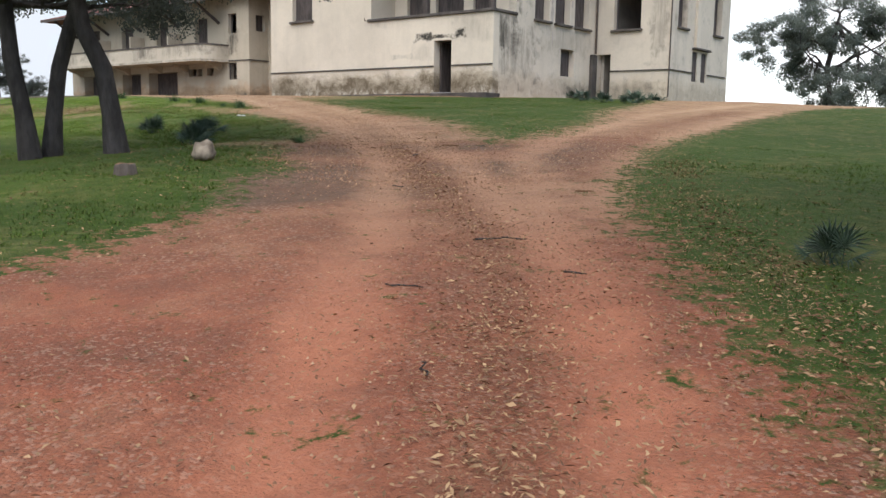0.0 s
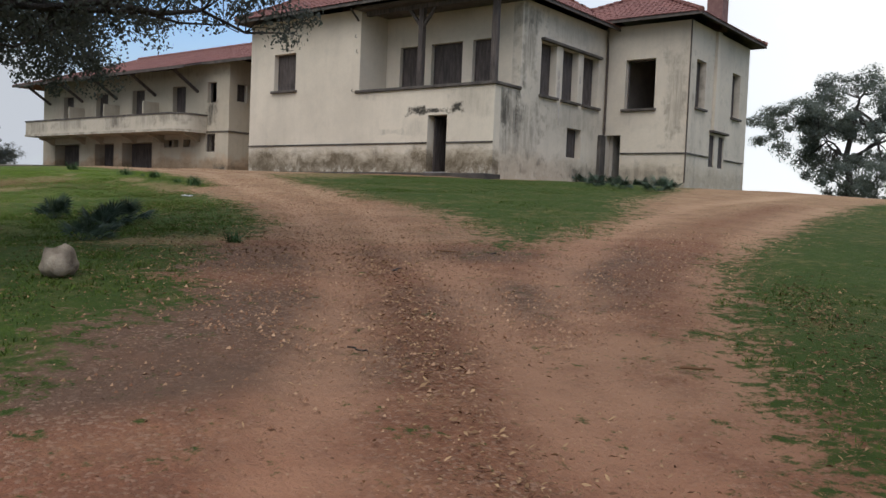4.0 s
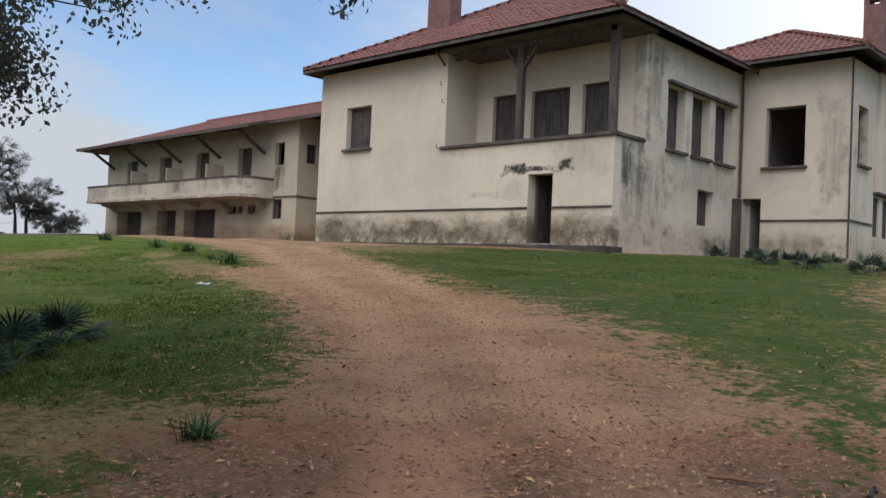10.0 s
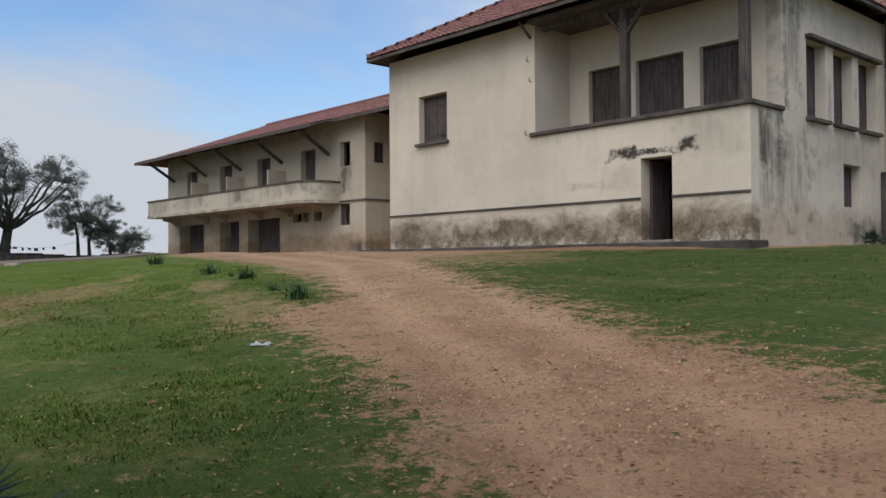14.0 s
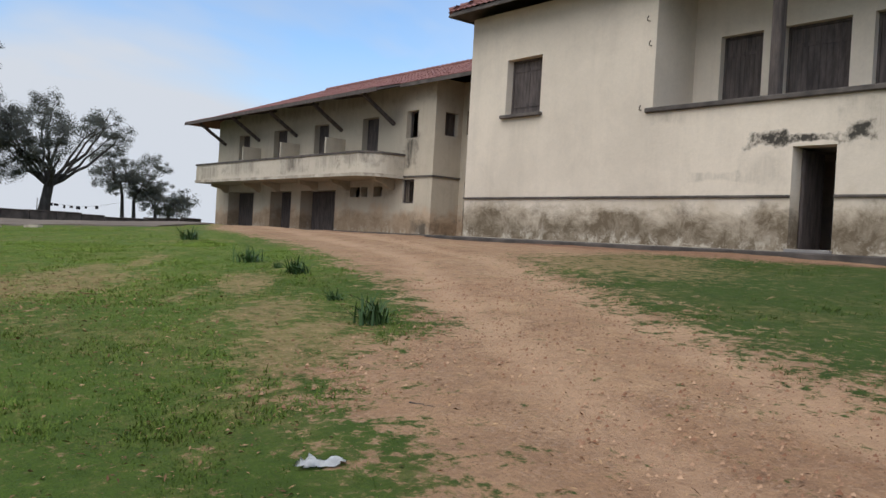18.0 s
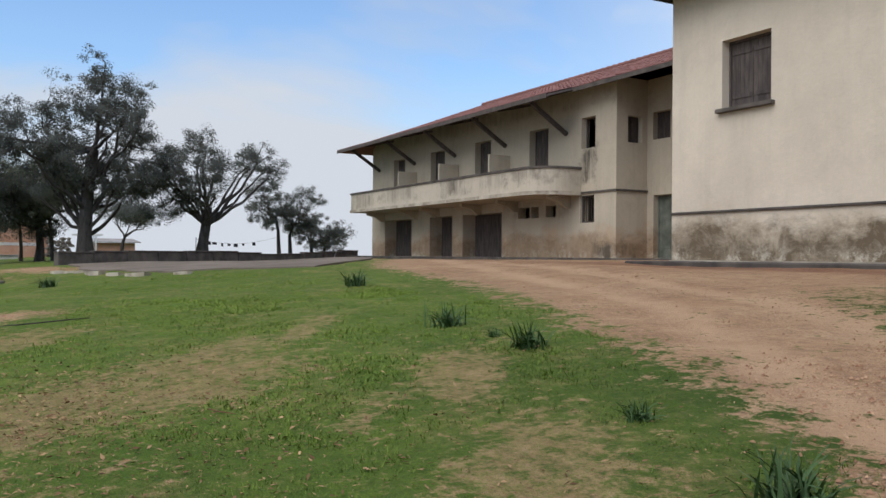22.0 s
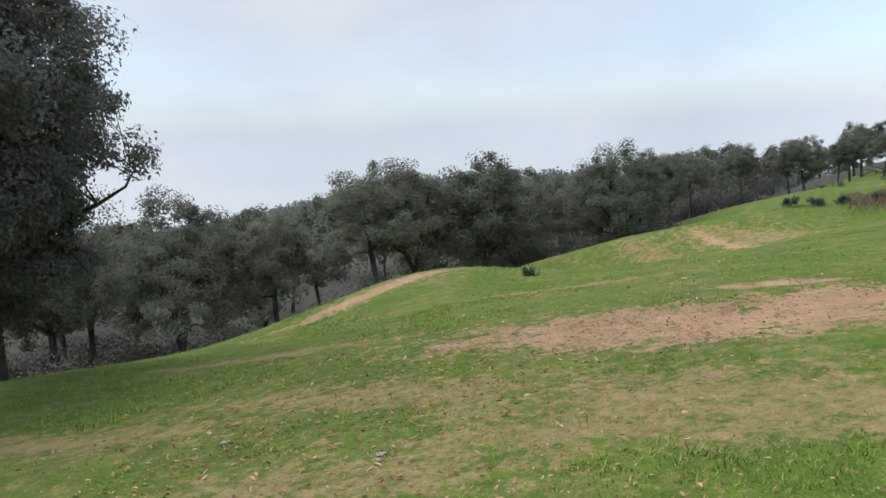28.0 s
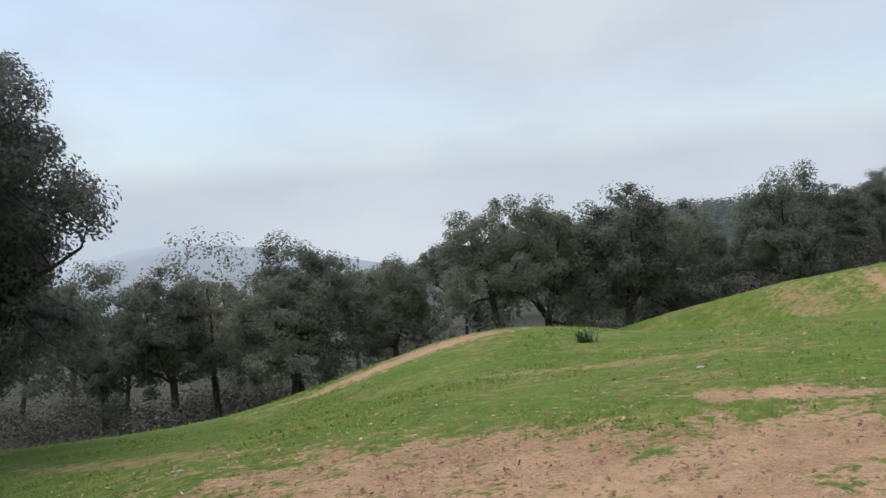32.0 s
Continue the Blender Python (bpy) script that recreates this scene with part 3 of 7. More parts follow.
# dark soil, with the oaks' shade on the drive painted in
HUMUS_SHADE = [(-10.3, 9.2, 2.4, 1.1, 50), (-7.6, 6.4, 1.8, 0.8, 60), (-7.4, 9.8, 1.8, 0.9, 60), (-9.4, 11.4, 1.8, 0.8, 45), (-7.5, 12.4, 2.4, 1.0, 105), (-11.2, 8.8, 2.6, 1.4, 50), (-33, 27.8, 10.0, 1.3, 0), (-8.6, 6.9, 2.2, 1.3, 60)]
PIT = [(-25.6, 12.42, 0.5, 0.35, 20)]


def patch_mask(x, y, some):
    m = np.full(np.shape(x), -5.0)
    for p in some:
        m = np.maximum(m, blob(x, y, *p))
    return step(m, -0.8, 0.75)


# wheel tracks
RUTS = [[(-1.6, 0.8), (-2.63, 1.95), (-3.68, 3.13), (-5.41, 5.32), (-6.87, 7.2), (-8.59, 8.92), (-10.87, 10.92), (-13.2, 12.9), (-16.2, 15.0), (-21.8, 17.9), (-27, 21.0), (-40, 25)],
        [(-0.6, 1.6), (-1.58, 2.76), (-2.44, 4.08), (-3.76, 5.76), (-6.3, 8.3), (-8.0, 9.99), (-11.1, 12.4), (-14.4, 15.35), (-18.3, 17.7), (-25.5, 21.9), (-40, 26.4)],
        [(-3.76, 5.76), (-5.85, 8.69), (-7.72, 11.2), (-9.24, 15.5), (-10.5, 21.4), (-10, 30)],
        [(-4.4, 7.6), (-6.4, 12), (-7.6, 17), (-8.4, 25)]]
CROWN = [[(-1.1, 1.3), (-2.03, 2.44), (-2.87, 3.76), (-4.7, 6.1), (-6.68, 7.75), (-8.37, 9.36), (-9.6, 10.4)],
         [(-0.2, 2.6), (-1.3, 4.6), (-2.5, 6.6), (-4.2, 9.2), (-5.6, 12.4)],
         [(-5.2, 9.2), (-7.0, 12.2), (-8.5, 17.0), (-9.2, 24)]]


def track(x, y, line):
    d = np.full(np.shape(x), 1e9)
    for (ax, ay), (bx, by) in zip(line, line[1:]):
        ex, ey = bx - ax, by - ay
        t = np.clip(((x - ax) * ex + (y - ay) * ey) / (ex * ex + ey * ey), 0, 1)
        d = np.minimum(d, np.hypot(x - ax - t * ex, y - ay - t * ey))
    return d


def axis(lo, hi, fine_lo, fine_hi, fine):
    a = list(np.arange(fine_lo, fine_hi + fine / 2, fine))
    for end, way in ((hi, 1), (lo, -1)):
        d, p = fine, (a[-1] if way > 0 else a[0])
        while (p < end) if way > 0 else (p > end):
            d *= 1.18
            p += way * d
            a.append(p) if way > 0 else a.insert(0, p)
    return np.array(a)


def ground_material():
    m, t, b = material("hill_ground", 0.95)
    b.inputs["Specular IOR Level"].default_value = 0.15
    at = t.nodes.new("ShaderNodeVertexColor")
    at.layer_name = "cover"
    sp = t.nodes.new("ShaderNodeSeparateColor")
    t.links.new(at.outputs["Color"], sp.inputs[0])
    road, bare, tan = sp.outputs[0], sp.outputs[1], sp.outputs[2]
    dry = at.outputs["Alpha"]
    v = coord(t, "World")
    n1 = fractal(t, v, 1.1, 6, 0.65, 0.25, 0.75)
    n2 = fractal(t, v, 6.0, 6, 0.7, 0.25, 0.75)
    n3 = fractal(t, v, 38.0, 5, 0.7, 0.3, 0.7)
    n4 = fractal(t, v, 0.3, 4, 0.6, 0.3, 0.7)
    # earth: red by the wood, tan in the yard
    red = mixc(t, n1, (0.245, 0.106, 0.056), (0.370, 0.176, 0.096))
    red = mixc(t, maths(t, "MULTIPLY", n2, 0.6), red, (0.122, 0.068, 0.042))
    sand = mixc(t, n1, (0.46, 0.280, 0.140), (0.60, 0.400, 0.215))
    sand = mixc(t, maths(t, "MULTIPLY", n2, 0.55), sand, (0.25, 0.155, 0.100))
    # dark soil colour; it also stands in for shade under the oaks
    dark_earth = mixc(t, n2, (0.100, 0.058, 0.037), (0.170, 0.102, 0.064))
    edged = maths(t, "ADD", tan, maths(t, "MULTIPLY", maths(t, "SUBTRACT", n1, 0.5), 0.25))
    ruddy = mixc(t, n1, (0.300, 0.086, 0.043), (0.43, 0.140, 0.070))
    ruddy = mixc(t, maths(t, "MULTIPLY", n2, 0.5), ruddy, (0.16, 0.060, 0.036))
    aw = t.nodes.new("ShaderNodeVertexColor")
    aw.layer_name = "wear"
    sw = t.nodes.new("ShaderNodeSeparateColor")
    t.links.new(aw.outputs["Color"], sw.inputs[0])
    low_end = sw.outputs[2]
    red = mixc(t, low_end, red, ruddy)
    earth = mixc(t, ramp(t, edged, 0.0, 0.30), dark_earth, red)
    earth = mixc(t, ramp(t, edged, 0.30, 1.0), earth, sand)
    clod = fractal(t, v, 3.2, 8, 0.78, 0.46, 0.66, 0.8)
    earth = mixc(t, maths(t, "MULTIPLY", clod, 0.36), earth, (0.115, 0.066, 0.043))
    earth = mixc(t, maths(t, "MULTIPLY", n3, 0.30), earth, (0.13, 0.075, 0.05))
    n6 = fractal(t, v, 1.7, 6, 0.7, 0.3, 0.7, 0.5)
    strip = ramp(t, maths(t, "ADD", sw.outputs[1], maths(t, "MULTIPLY", maths(t, "SUBTRACT", n6, 0.5), 0.9)), 0.25, 1.1)
    earth = mixc(t, maths(t, "MULTIPLY", strip, 0.52), earth, mixc(t, n3, (0.125, 0.050, 0.028), (0.265, 0.118, 0.062)))
    worn = ramp(t, maths(t, "ADD", sw.outputs[0], maths(t, "MULTIPLY", maths(t, "SUBTRACT", n1, 0.5), 0.6)), 0.35, 1.0)
    earth = mixc(t, maths(t, "MULTIPLY", worn, 0.7), earth, mixc(t, ramp(t, tan, 0.46, 1.0), mixc(t, low_end, (0.385, 0.215, 0.128), (0.475, 0.182, 0.098)), (0.50, 0.335, 0.195)))
    vo = nd(t, "ShaderNodeTexVoronoi", Scale=48.0, Randomness=1.0)
    t.links.new(v, vo.inputs["Vector"])
    cell = t.nodes.new("ShaderNodeSeparateColor")
    t.links.new(vo.outputs["Color"], cell.inputs[0])
    spread = maths(t, "MULTIPLY", fractal(t, v, 0.9, 6, 0.7, 0.30, 0.70), maths(t, "SUBTRACT", 1.0, maths(t, "MULTIPLY", worn, 0.7)))
    pale = maths(t, "MULTIPLY", ramp(t, cell.outputs[0], 0.72, 0.95), spread)
    dark = maths(t, "MULTIPLY", ramp(t, cell.outputs[1], 0.62, 0.95), spread)
    earth = mixc(t, maths(t, "MULTIPLY", dark, 0.55), earth, (0.105, 0.054, 0.034))
    earth = mixc(t, maths(t, "MULTIPLY", pale, 0.36), earth, (0.56, 0.40, 0.28))
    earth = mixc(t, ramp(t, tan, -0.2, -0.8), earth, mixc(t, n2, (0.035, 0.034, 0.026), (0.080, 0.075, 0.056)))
    grit = maths(t, "ADD", maths(t, "MULTIPLY", ramp(t, vo.outputs["Distance"], 0.6, 0.1), spread), cell.outputs[0])
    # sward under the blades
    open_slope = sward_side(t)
    # deep is the lush near green with tree shade put into it
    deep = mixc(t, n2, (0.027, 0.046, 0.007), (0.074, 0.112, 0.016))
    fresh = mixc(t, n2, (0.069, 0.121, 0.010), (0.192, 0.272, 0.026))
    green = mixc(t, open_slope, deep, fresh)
    green = mixc(t, maths(t, "MULTIPLY", n1, 0.45), green, (0.045, 0.085, 0.012))
    green = mixc(t, maths(t, "MULTIPLY", n4, maths(t, "MULTIPLY", open_slope, 0.45)), green, (0.185, 0.225, 0.050))
    green = mixc(t, maths(t, "MULTIPLY", n3, 0.55), green, (0.026, 0.045, 0.010))
    lush = fractal(t, v, 1.9, 7, 0.75, 0.42, 0.62, 0.6)
    green = mixc(t, maths(t, "MULTIPLY", lush, maths(t, "MULTIPLY", open_slope, 0.5)), green, (0.040, 0.088, 0.008))
    straw = mixc(t, n2, (0.205, 0.122, 0.058), (0.41, 0.275, 0.140))
    n5 = fractal(t, v, 2.4, 8, 0.75, 0.25, 0.75, 0.6)
    tuft = fractal(t, v, 13.0, 6, 0.75, 0.25, 0.75, 0.4)
    edge = maths(t, "MULTIPLY", maths(t, "SUBTRACT", n5, 0.5), 1.2)
    edge = maths(t, "ADD", edge, maths(t, "MULTIPLY", maths(t, "SUBTRACT", n2, 0.5), 0.9))
    edge = maths(t, "ADD", edge, maths(t, "MULTIPLY", maths(t, "SUBTRACT", tuft, 0.5), 1.1))
    fine = fractal(t, v, 22.0, 5, 0.7, 0.36, 0.62)
    f_dry = maths(t, "MULTIPLY", ramp(t, maths(t, "ADD", maths(t, "MULTIPLY", dry, 0.85), edge), 0.36, 0.74), maths(t, "ADD", 0.42, maths(t, "MULTIPLY", fine, 0.58)))
    wide = ramp(t, maths(t, "ADD", maths(t, "MAXIMUM", road, maths(t, "MULTIPLY", bare, 0.88)), maths(t, "MULTIPLY", edge, 0.95)), 0.36, 0.68)
    fleck = maths(t, "MULTIPLY", ramp(t, tuft, 0.62, 0.85), maths(t, "ADD", 0.36, maths(t, "MULTIPLY", open_slope, 0.34)))
    scant = maths(t, "MULTIPLY", fractal(t, v, 0.8, 6, 0.7, 0.47, 0.72), maths(t, "MULTIPLY", ramp(t, n2, 0.25, 0.7), maths(t, "ADD", 0.4, maths(t, "MULTIPLY", fine, 0.6))))
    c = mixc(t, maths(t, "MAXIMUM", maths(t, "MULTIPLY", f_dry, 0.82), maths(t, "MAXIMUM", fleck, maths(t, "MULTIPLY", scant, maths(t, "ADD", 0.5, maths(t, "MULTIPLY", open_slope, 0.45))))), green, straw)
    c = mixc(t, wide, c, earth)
    # far country: dark woods, paler with distance by haze painted into the colour
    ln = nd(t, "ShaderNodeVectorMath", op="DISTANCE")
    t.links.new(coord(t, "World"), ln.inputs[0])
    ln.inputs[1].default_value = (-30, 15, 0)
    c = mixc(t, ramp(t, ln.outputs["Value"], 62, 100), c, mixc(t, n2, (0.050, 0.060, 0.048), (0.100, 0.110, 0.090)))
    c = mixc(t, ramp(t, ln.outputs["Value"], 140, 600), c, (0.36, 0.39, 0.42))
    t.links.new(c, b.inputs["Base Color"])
    h = maths(t, "ADD", maths(t, "MULTIPLY", n3, 0.5), maths(t, "ADD", n2, maths(t, "MULTIPLY", grit, 0.6)))
    bump(t, b, h, 0.7, 0.03)
    return m


def build_ground():
    xs, ys = axis(-1500, 900, -48, 4, 0.2), axis(-1500, 900, -6, 31, 0.2)
    X, Y = np.meshgrid(xs, ys)
    Z = height(X, Y)
    rm = road_mask(X, Y)
    # wheel ruts along the drive
    near = (np.abs(X + 22) < 30) & (np.abs(Y - 12) < 20)
    rough = np.zeros_like(Z)
    idx = np.argwhere(near)
    for i, j in idx[::1]:
        x, y = xs[j], ys[i]
        rough[i, j] = 0.018 * noise.noise((x * 1.7, y * 1.7, 0)) + 0.03 * noise.noise((x * 0.45, y * 0.45, 4))
    Z = Z + rough
    tan = 0.30 + 0.30 * step(-X * 0.7 + Y * 0.7, 6.0, 16.0) + 0.24 * step(-X * 0.7 + Y * 0.7, 18.0, 27.0)
    worn, strip = np.zeros_like(Z), np.zeros_like(Z)
    for line in RUTS:
        d = np.abs(track(X, Y, line))
        worn = np.maximum(worn, np.exp(-(d / 0.42) ** 2))
        Z -= 0.03 * np.exp(-(d / 0.3) ** 2)
    for line in CROWN:
        strip = np.maximum(strip, np.exp(-(track(X, Y, line) / 0.5) ** 2))
    verts = np.stack([X, Y, Z], -1).reshape(-1, 3)
    ny, nx = X.shape
    k = np.arange(ny * nx).reshape(ny, nx)
    faces = np.stack([k[:-1, :-1], k[:-1, 1:], k[1:, 1:], k[1:, :-1]], -1).reshape(-1, 4)
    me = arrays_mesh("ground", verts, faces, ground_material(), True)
    tan = np.clip(tan - 0.55 * patch_mask(X, Y, HUMUS_SHADE), 0, 1)
    hole = patch_mask(X, Y, PIT)
    tan = tan * (1 - hole) + 0.75 * hole
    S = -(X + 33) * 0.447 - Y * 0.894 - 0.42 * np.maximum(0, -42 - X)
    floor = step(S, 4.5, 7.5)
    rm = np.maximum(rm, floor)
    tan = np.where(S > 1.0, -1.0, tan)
    pan = patch_mask(X, Y, HOLLOW)
    tan = np.where(tan > 0, tan * (1 - 0.9 * pan), tan)
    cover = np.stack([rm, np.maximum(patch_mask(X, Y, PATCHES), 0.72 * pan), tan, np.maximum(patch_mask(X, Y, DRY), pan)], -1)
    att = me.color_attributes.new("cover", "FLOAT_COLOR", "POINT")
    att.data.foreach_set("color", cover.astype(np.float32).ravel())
    att = me.color_attributes.new("wear", "FLOAT_COLOR", "POINT")
    att.data.foreach_set("color", np.stack([worn, strip, 1 - step(-X * 0.7 + Y * 0.7, 4.0, 10.0), 1 + 0 * worn], -1).astype(np.float32).ravel())
    ob = new("ground", me)
    return tagged(ob, "green hillside with red earth drive and bare patches", "ground", "", "structure")


ground = build_ground()

# ---- house ----
def panel(bm, at, along, out, length, top, thick, holes=(), bottom=0.0, slot=0):
    """A wall slab with openings through it. at: its outer foot at u = 0; along, out: level unit vectors; holes: (u0, u1, w0, w1)."""
    at, along, out = Vector(at), Vector(along), Vector(out)
    us = sorted({0.0, length, *(u for h in holes for u in h[:2])})
    ws = sorted({bottom, top, *(w for h in holes for w in h[2:])})
    cache = {}

    def vert(i, j, k):
        if (i, j, k) not in cache:
            cache[i, j, k] = bm.verts.new(at + along * us[i] + Vector((0, 0, ws[j])) - out * (thick * k))
        return cache[i, j, k]

    def solid(i, j):
        if not (0 <= i < len(us) - 1 and 0 <= j < len(ws) - 1):
            return False
        u, w = (us[i] + us[i + 1]) / 2, (ws[j] + ws[j + 1]) / 2
        return not any(h[0] < u < h[1] and h[2] < w < h[3] for h in holes)

    def face(*v):
        f = bm.faces.new([vert(*q) for q in v])
        f.material_index = slot

    for i in range(len(us) - 1):
        for j in range(len(ws) - 1):
            if not solid(i, j):
                continue
            face((i, j, 0), (i + 1, j, 0), (i + 1, j + 1, 0), (i, j + 1, 0))
            face((i, j, 1), (i, j + 1, 1), (i + 1, j + 1, 1), (i + 1, j, 1))
            if not solid(i - 1, j):
                face((i, j, 0), (i, j + 1, 0), (i, j + 1, 1), (i, j, 1))
            if not solid(i + 1, j):
                face((i + 1, j, 0), (i + 1, j, 1), (i + 1, j + 1, 1), (i + 1, j + 1, 0))
            if not solid(i, j - 1):
                face((i, j, 0), (i, j, 1), (i + 1, j, 1), (i + 1, j, 0))
            if not solid(i, j + 1):
                face((i, j + 1, 0), (i + 1, j + 1, 0), (i + 1, j + 1, 1), (i, j + 1, 1))
    bmesh.ops.recalc_face_normals(bm, faces=bm.faces[:])
    return bm


X_, Y_, S_, E_, W_, N_ = (1, 0, 0), (0, 1, 0), (0, -1, 0), (1, 0, 0), (-1, 0, 0), (0, 1, 0)
FLOOR, UP, TOP = 3.45, 6.05, 10.45


def wall(name, at, along, out, length, top, thick, mat, parent, holes=(), bottom=FLOOR - 0.5, label=""):
    return part(name, panel(bmesh.new(), (at[0], at[1], 0), along, out, length, top, thick, holes, bottom), mat, parent, label)


def slope(bm, a, b, c, d, tile_w=0.26, tile_l=0.36, lift=0.03, skip=0):
    """Overlapping clay tiles on the face a (eave left), b (eave right), c (top right), d (top left)."""
    a, b, c, d = (Vector(p) for p in (a, b, c, d))
    up = ((c + d) / 2 - (a + b) / 2)
    along = (b - a).normalized()
    up = (up - along * up.dot(along))
    rise, up = up.length, up.normalized()
    nrm = along.cross(up).normalized()
    if nrm.z < 0:
        nrm = -nrm
    rows = max(1, round(rise / tile_l))
    for r in range(skip, rows):
        f0, f1 = r / rows, (r + 1) / rows
        lo = [a.lerp(d, f0), b.lerp(c, f0)]
        s0, s1 = (lo[0] - a).dot(along), (lo[1] - a).dot(along)
        n = max(1, round((s1 - s0) / tile_w))
        for k in range(n):
            u0, u1 = s0 + (s1 - s0) * k / n, s0 + (s1 - s0) * (k + 1) / n
            j = 0.012 * noise.noise((u0 * 3, r * 1.7, a.x))
            um = (u0 + u1) / 2
            base = a + up * (rise * f0 - 0.03)
            head = a + up * (rise * f1 + 0.01)
            z0, z1 = nrm * (lift + 0.018 + j), nrm * (lift + j)
            ridge = nrm * 0.022
            p = [base + along * u0 + z0, base + along * um + z0 + ridge, base + along * u1 + z0,
                 head + along * u1 + z1, head + along * um + z1 + ridge, head + along * u0 + z1]
            q = [bm.verts.new(v) for v in p]
            w = [bm.verts.new(v - nrm * 0.03) for v in p[:3]]
            bm.faces.new((q[0], q[1], q[4], q[5]))
            bm.faces.new((q[1], q[2], q[3], q[4]))
            bm.faces.new((w[0], w[1], q[1], q[0]))
            bm.faces.new((w[1], w[2], q[2], q[1]))
    return bm


def eave_tiles(parent, a, b, c, d, rows, tile_w=0.26, tile_l=0.36, lift=0.03):
    """The lowest rows of a slope, tile by tile."""
    a, b, c, d = (Vector(p) for p in (a, b, c, d))
    along = (b - a).normalized()
    up = (c + d) / 2 - (a + b) / 2
    up = up - along * up.dot(along)
    rise, up = up.length, up.normalized()
    nrm = along.cross(up).normalized()
    total = max(1, round(rise / tile_l))
    bm = bmesh.new()
    w, ln = tile_w, rise / total + 0.04
    p = [(-w / 2, 0, 0.018), (0, 0, 0.040), (w / 2, 0, 0.018), (w / 2, ln, 0), (0, ln, 0.022), (-w / 2, ln, 0)]
    q, s = [bm.verts.new(v) for v in p], [bm.verts.new((v[0], v[1], v[2] - 0.02)) for v in p]
    for i, j, k, l in ((0, 1, 4, 5), (1, 2, 3, 4)):
        bm.faces.new((q[i], q[j], q[k], q[l]))
        bm.faces.new((s[l], s[k], s[j], s[i]))
    for i in range(6):
        bm.faces.new((q[(i + 1) % 6], q[i], s[i], s[(i + 1) % 6]))
    me = to_mesh("roof_tile", bm, M_TILE)
    for r in range(rows):
        lo, hi = a.lerp(d, r / total), b.lerp(c, r / total)
        s0, s1 = (lo - a).dot(along), (hi - a).dot(along)
        n = max(1, round((s1 - s0) / tile_w))
        for k in range(n):
            u = s0 + (s1 - s0) * (k + 0.5) / n
            j = 0.012 * noise.noise((u * 3, r * 1.7, a.x))
            o = a + up * (rise * r / total - 0.03) + along * u + nrm * (lift + j)
            tile = new("roof_tile", me)
            tile.parent = parent
            rot = Matrix((along, up, nrm)).transposed().to_4x4()
            tile.matrix_parent_inverse = Matrix.Identity(4)
            tile.matrix_basis = Matrix.Translation(o) @ rot @ Matrix.Rotation(0.02 * noise.noise((k * 1.9, r * 2.3, 1)), 4, "Z")


def plate(pts, thick):
    """A flat slab under a roof face."""
    bm = bmesh.new()
    top = [bm.verts.new(p) for p in pts]
    low = [bm.verts.new(Vector(p) - Vector((0, 0, thick))) for p in pts]
    bm.faces.new(top)
    bm.faces.new(list(reversed(low)))
    for i in range(len(pts)):
        j = (i + 1) % len(pts)
        bm.faces.new((top[j], top[i], low[i], low[j]))
    bmesh.ops.recalc_face_normals(bm, faces=bm.faces[:])
    return bm


def hip_roof(parent, x0, x1, y0, y1, z, pitch, faces="SEWN", label="", single=""):
    """A hipped roof on the eave rectangle."""
    half = (y1 - y0) / 2
    rise = half * pitch
    ra, rb = Vector((x0 + half, y0 + half, z + rise)), Vector((x1 - half, y0 + half, z + rise))
    if ra.x > rb.x:
        half = (x1 - x0) / 2
        rise = half * pitch
        ra = Vector((x0 + half, y0 + half, z + rise))
        rb = Vector((x0 + half, y1 - half, z + rise))
        quad = {"S": ((x0, y0, z), (x1, y0, z), ra, ra), "E": ((x1, y0, z), (x1, y1, z), rb, ra),
                "N": ((x1, y1, z), (x0, y1, z), rb, rb), "W": ((x0, y1, z), (x0, y0, z), ra, rb)}
    else:
        quad = {"S": ((x0, y0, z), (x1, y0, z), rb, ra), "E": ((x1, y0, z), (x1, y1, z), rb, rb),
                "N": ((x1, y1, z), (x0, y1, z), ra, rb), "W": ((x0, y1, z), (x0, y0, z), ra, ra)}
    for key, q in quad.items():
        pts = [Vector(p) for p in q]
        flat = [p for i, p in enumerate(pts) if (p - pts[i - 1]).length > 1e-4]
        if key in faces:
            rows = 4 if key in single else 0
            ob = part("roof_slope", slope(bmesh.new(), *q, skip=rows), M_TILE, parent, label or "weathered red clay tiles")
            tagged(ob, kind="stuff")
            if rows:
                eave_tiles(ob, *q, rows)
        part("roof_boarding", plate(flat, 0.09), M_SOFFIT, parent)
    # ridge and hip caps
    caps = [(ra, rb)] if (ra - rb).length > 0.3 else []
    for p, r in (((x0, y0, z), ra), ((x1, y0, z), rb if ra.x <= rb.x and ra.y == rb.y else ra), ((x1, y1, z), rb), ((x0, y1, z), ra if ra.y == rb.y else rb)):
        caps.append((Vector(p), r))
    for p, r in caps:
        bm = bmesh.new()
        n = max(1, round((r - p).length / 0.4))
        for k in range(n):
            s, e = p.lerp(r, k / n), p.lerp(r, (k + 1.12) / n)
            tube(bm, [s + Vector((0, 0, 0.06)), e + Vector((0, 0, 0.04))], [0.125, 0.10], 8)
        part("ridge_tiles", bm, M_TILE, parent)
    # fascia along the eaves
    for a, b in (((x0, y0), (x1, y0)), ((x1, y0), (x1, y1)), ((x0, y1), (x1, y1)), ((x0, y0), (x0, y1))):
        bm = beam(bmesh.new(), (*a, z - 0.10), (*b, z - 0.10), 0.06, 0.06)
        part("fascia_board", bm, M_BAND, parent)


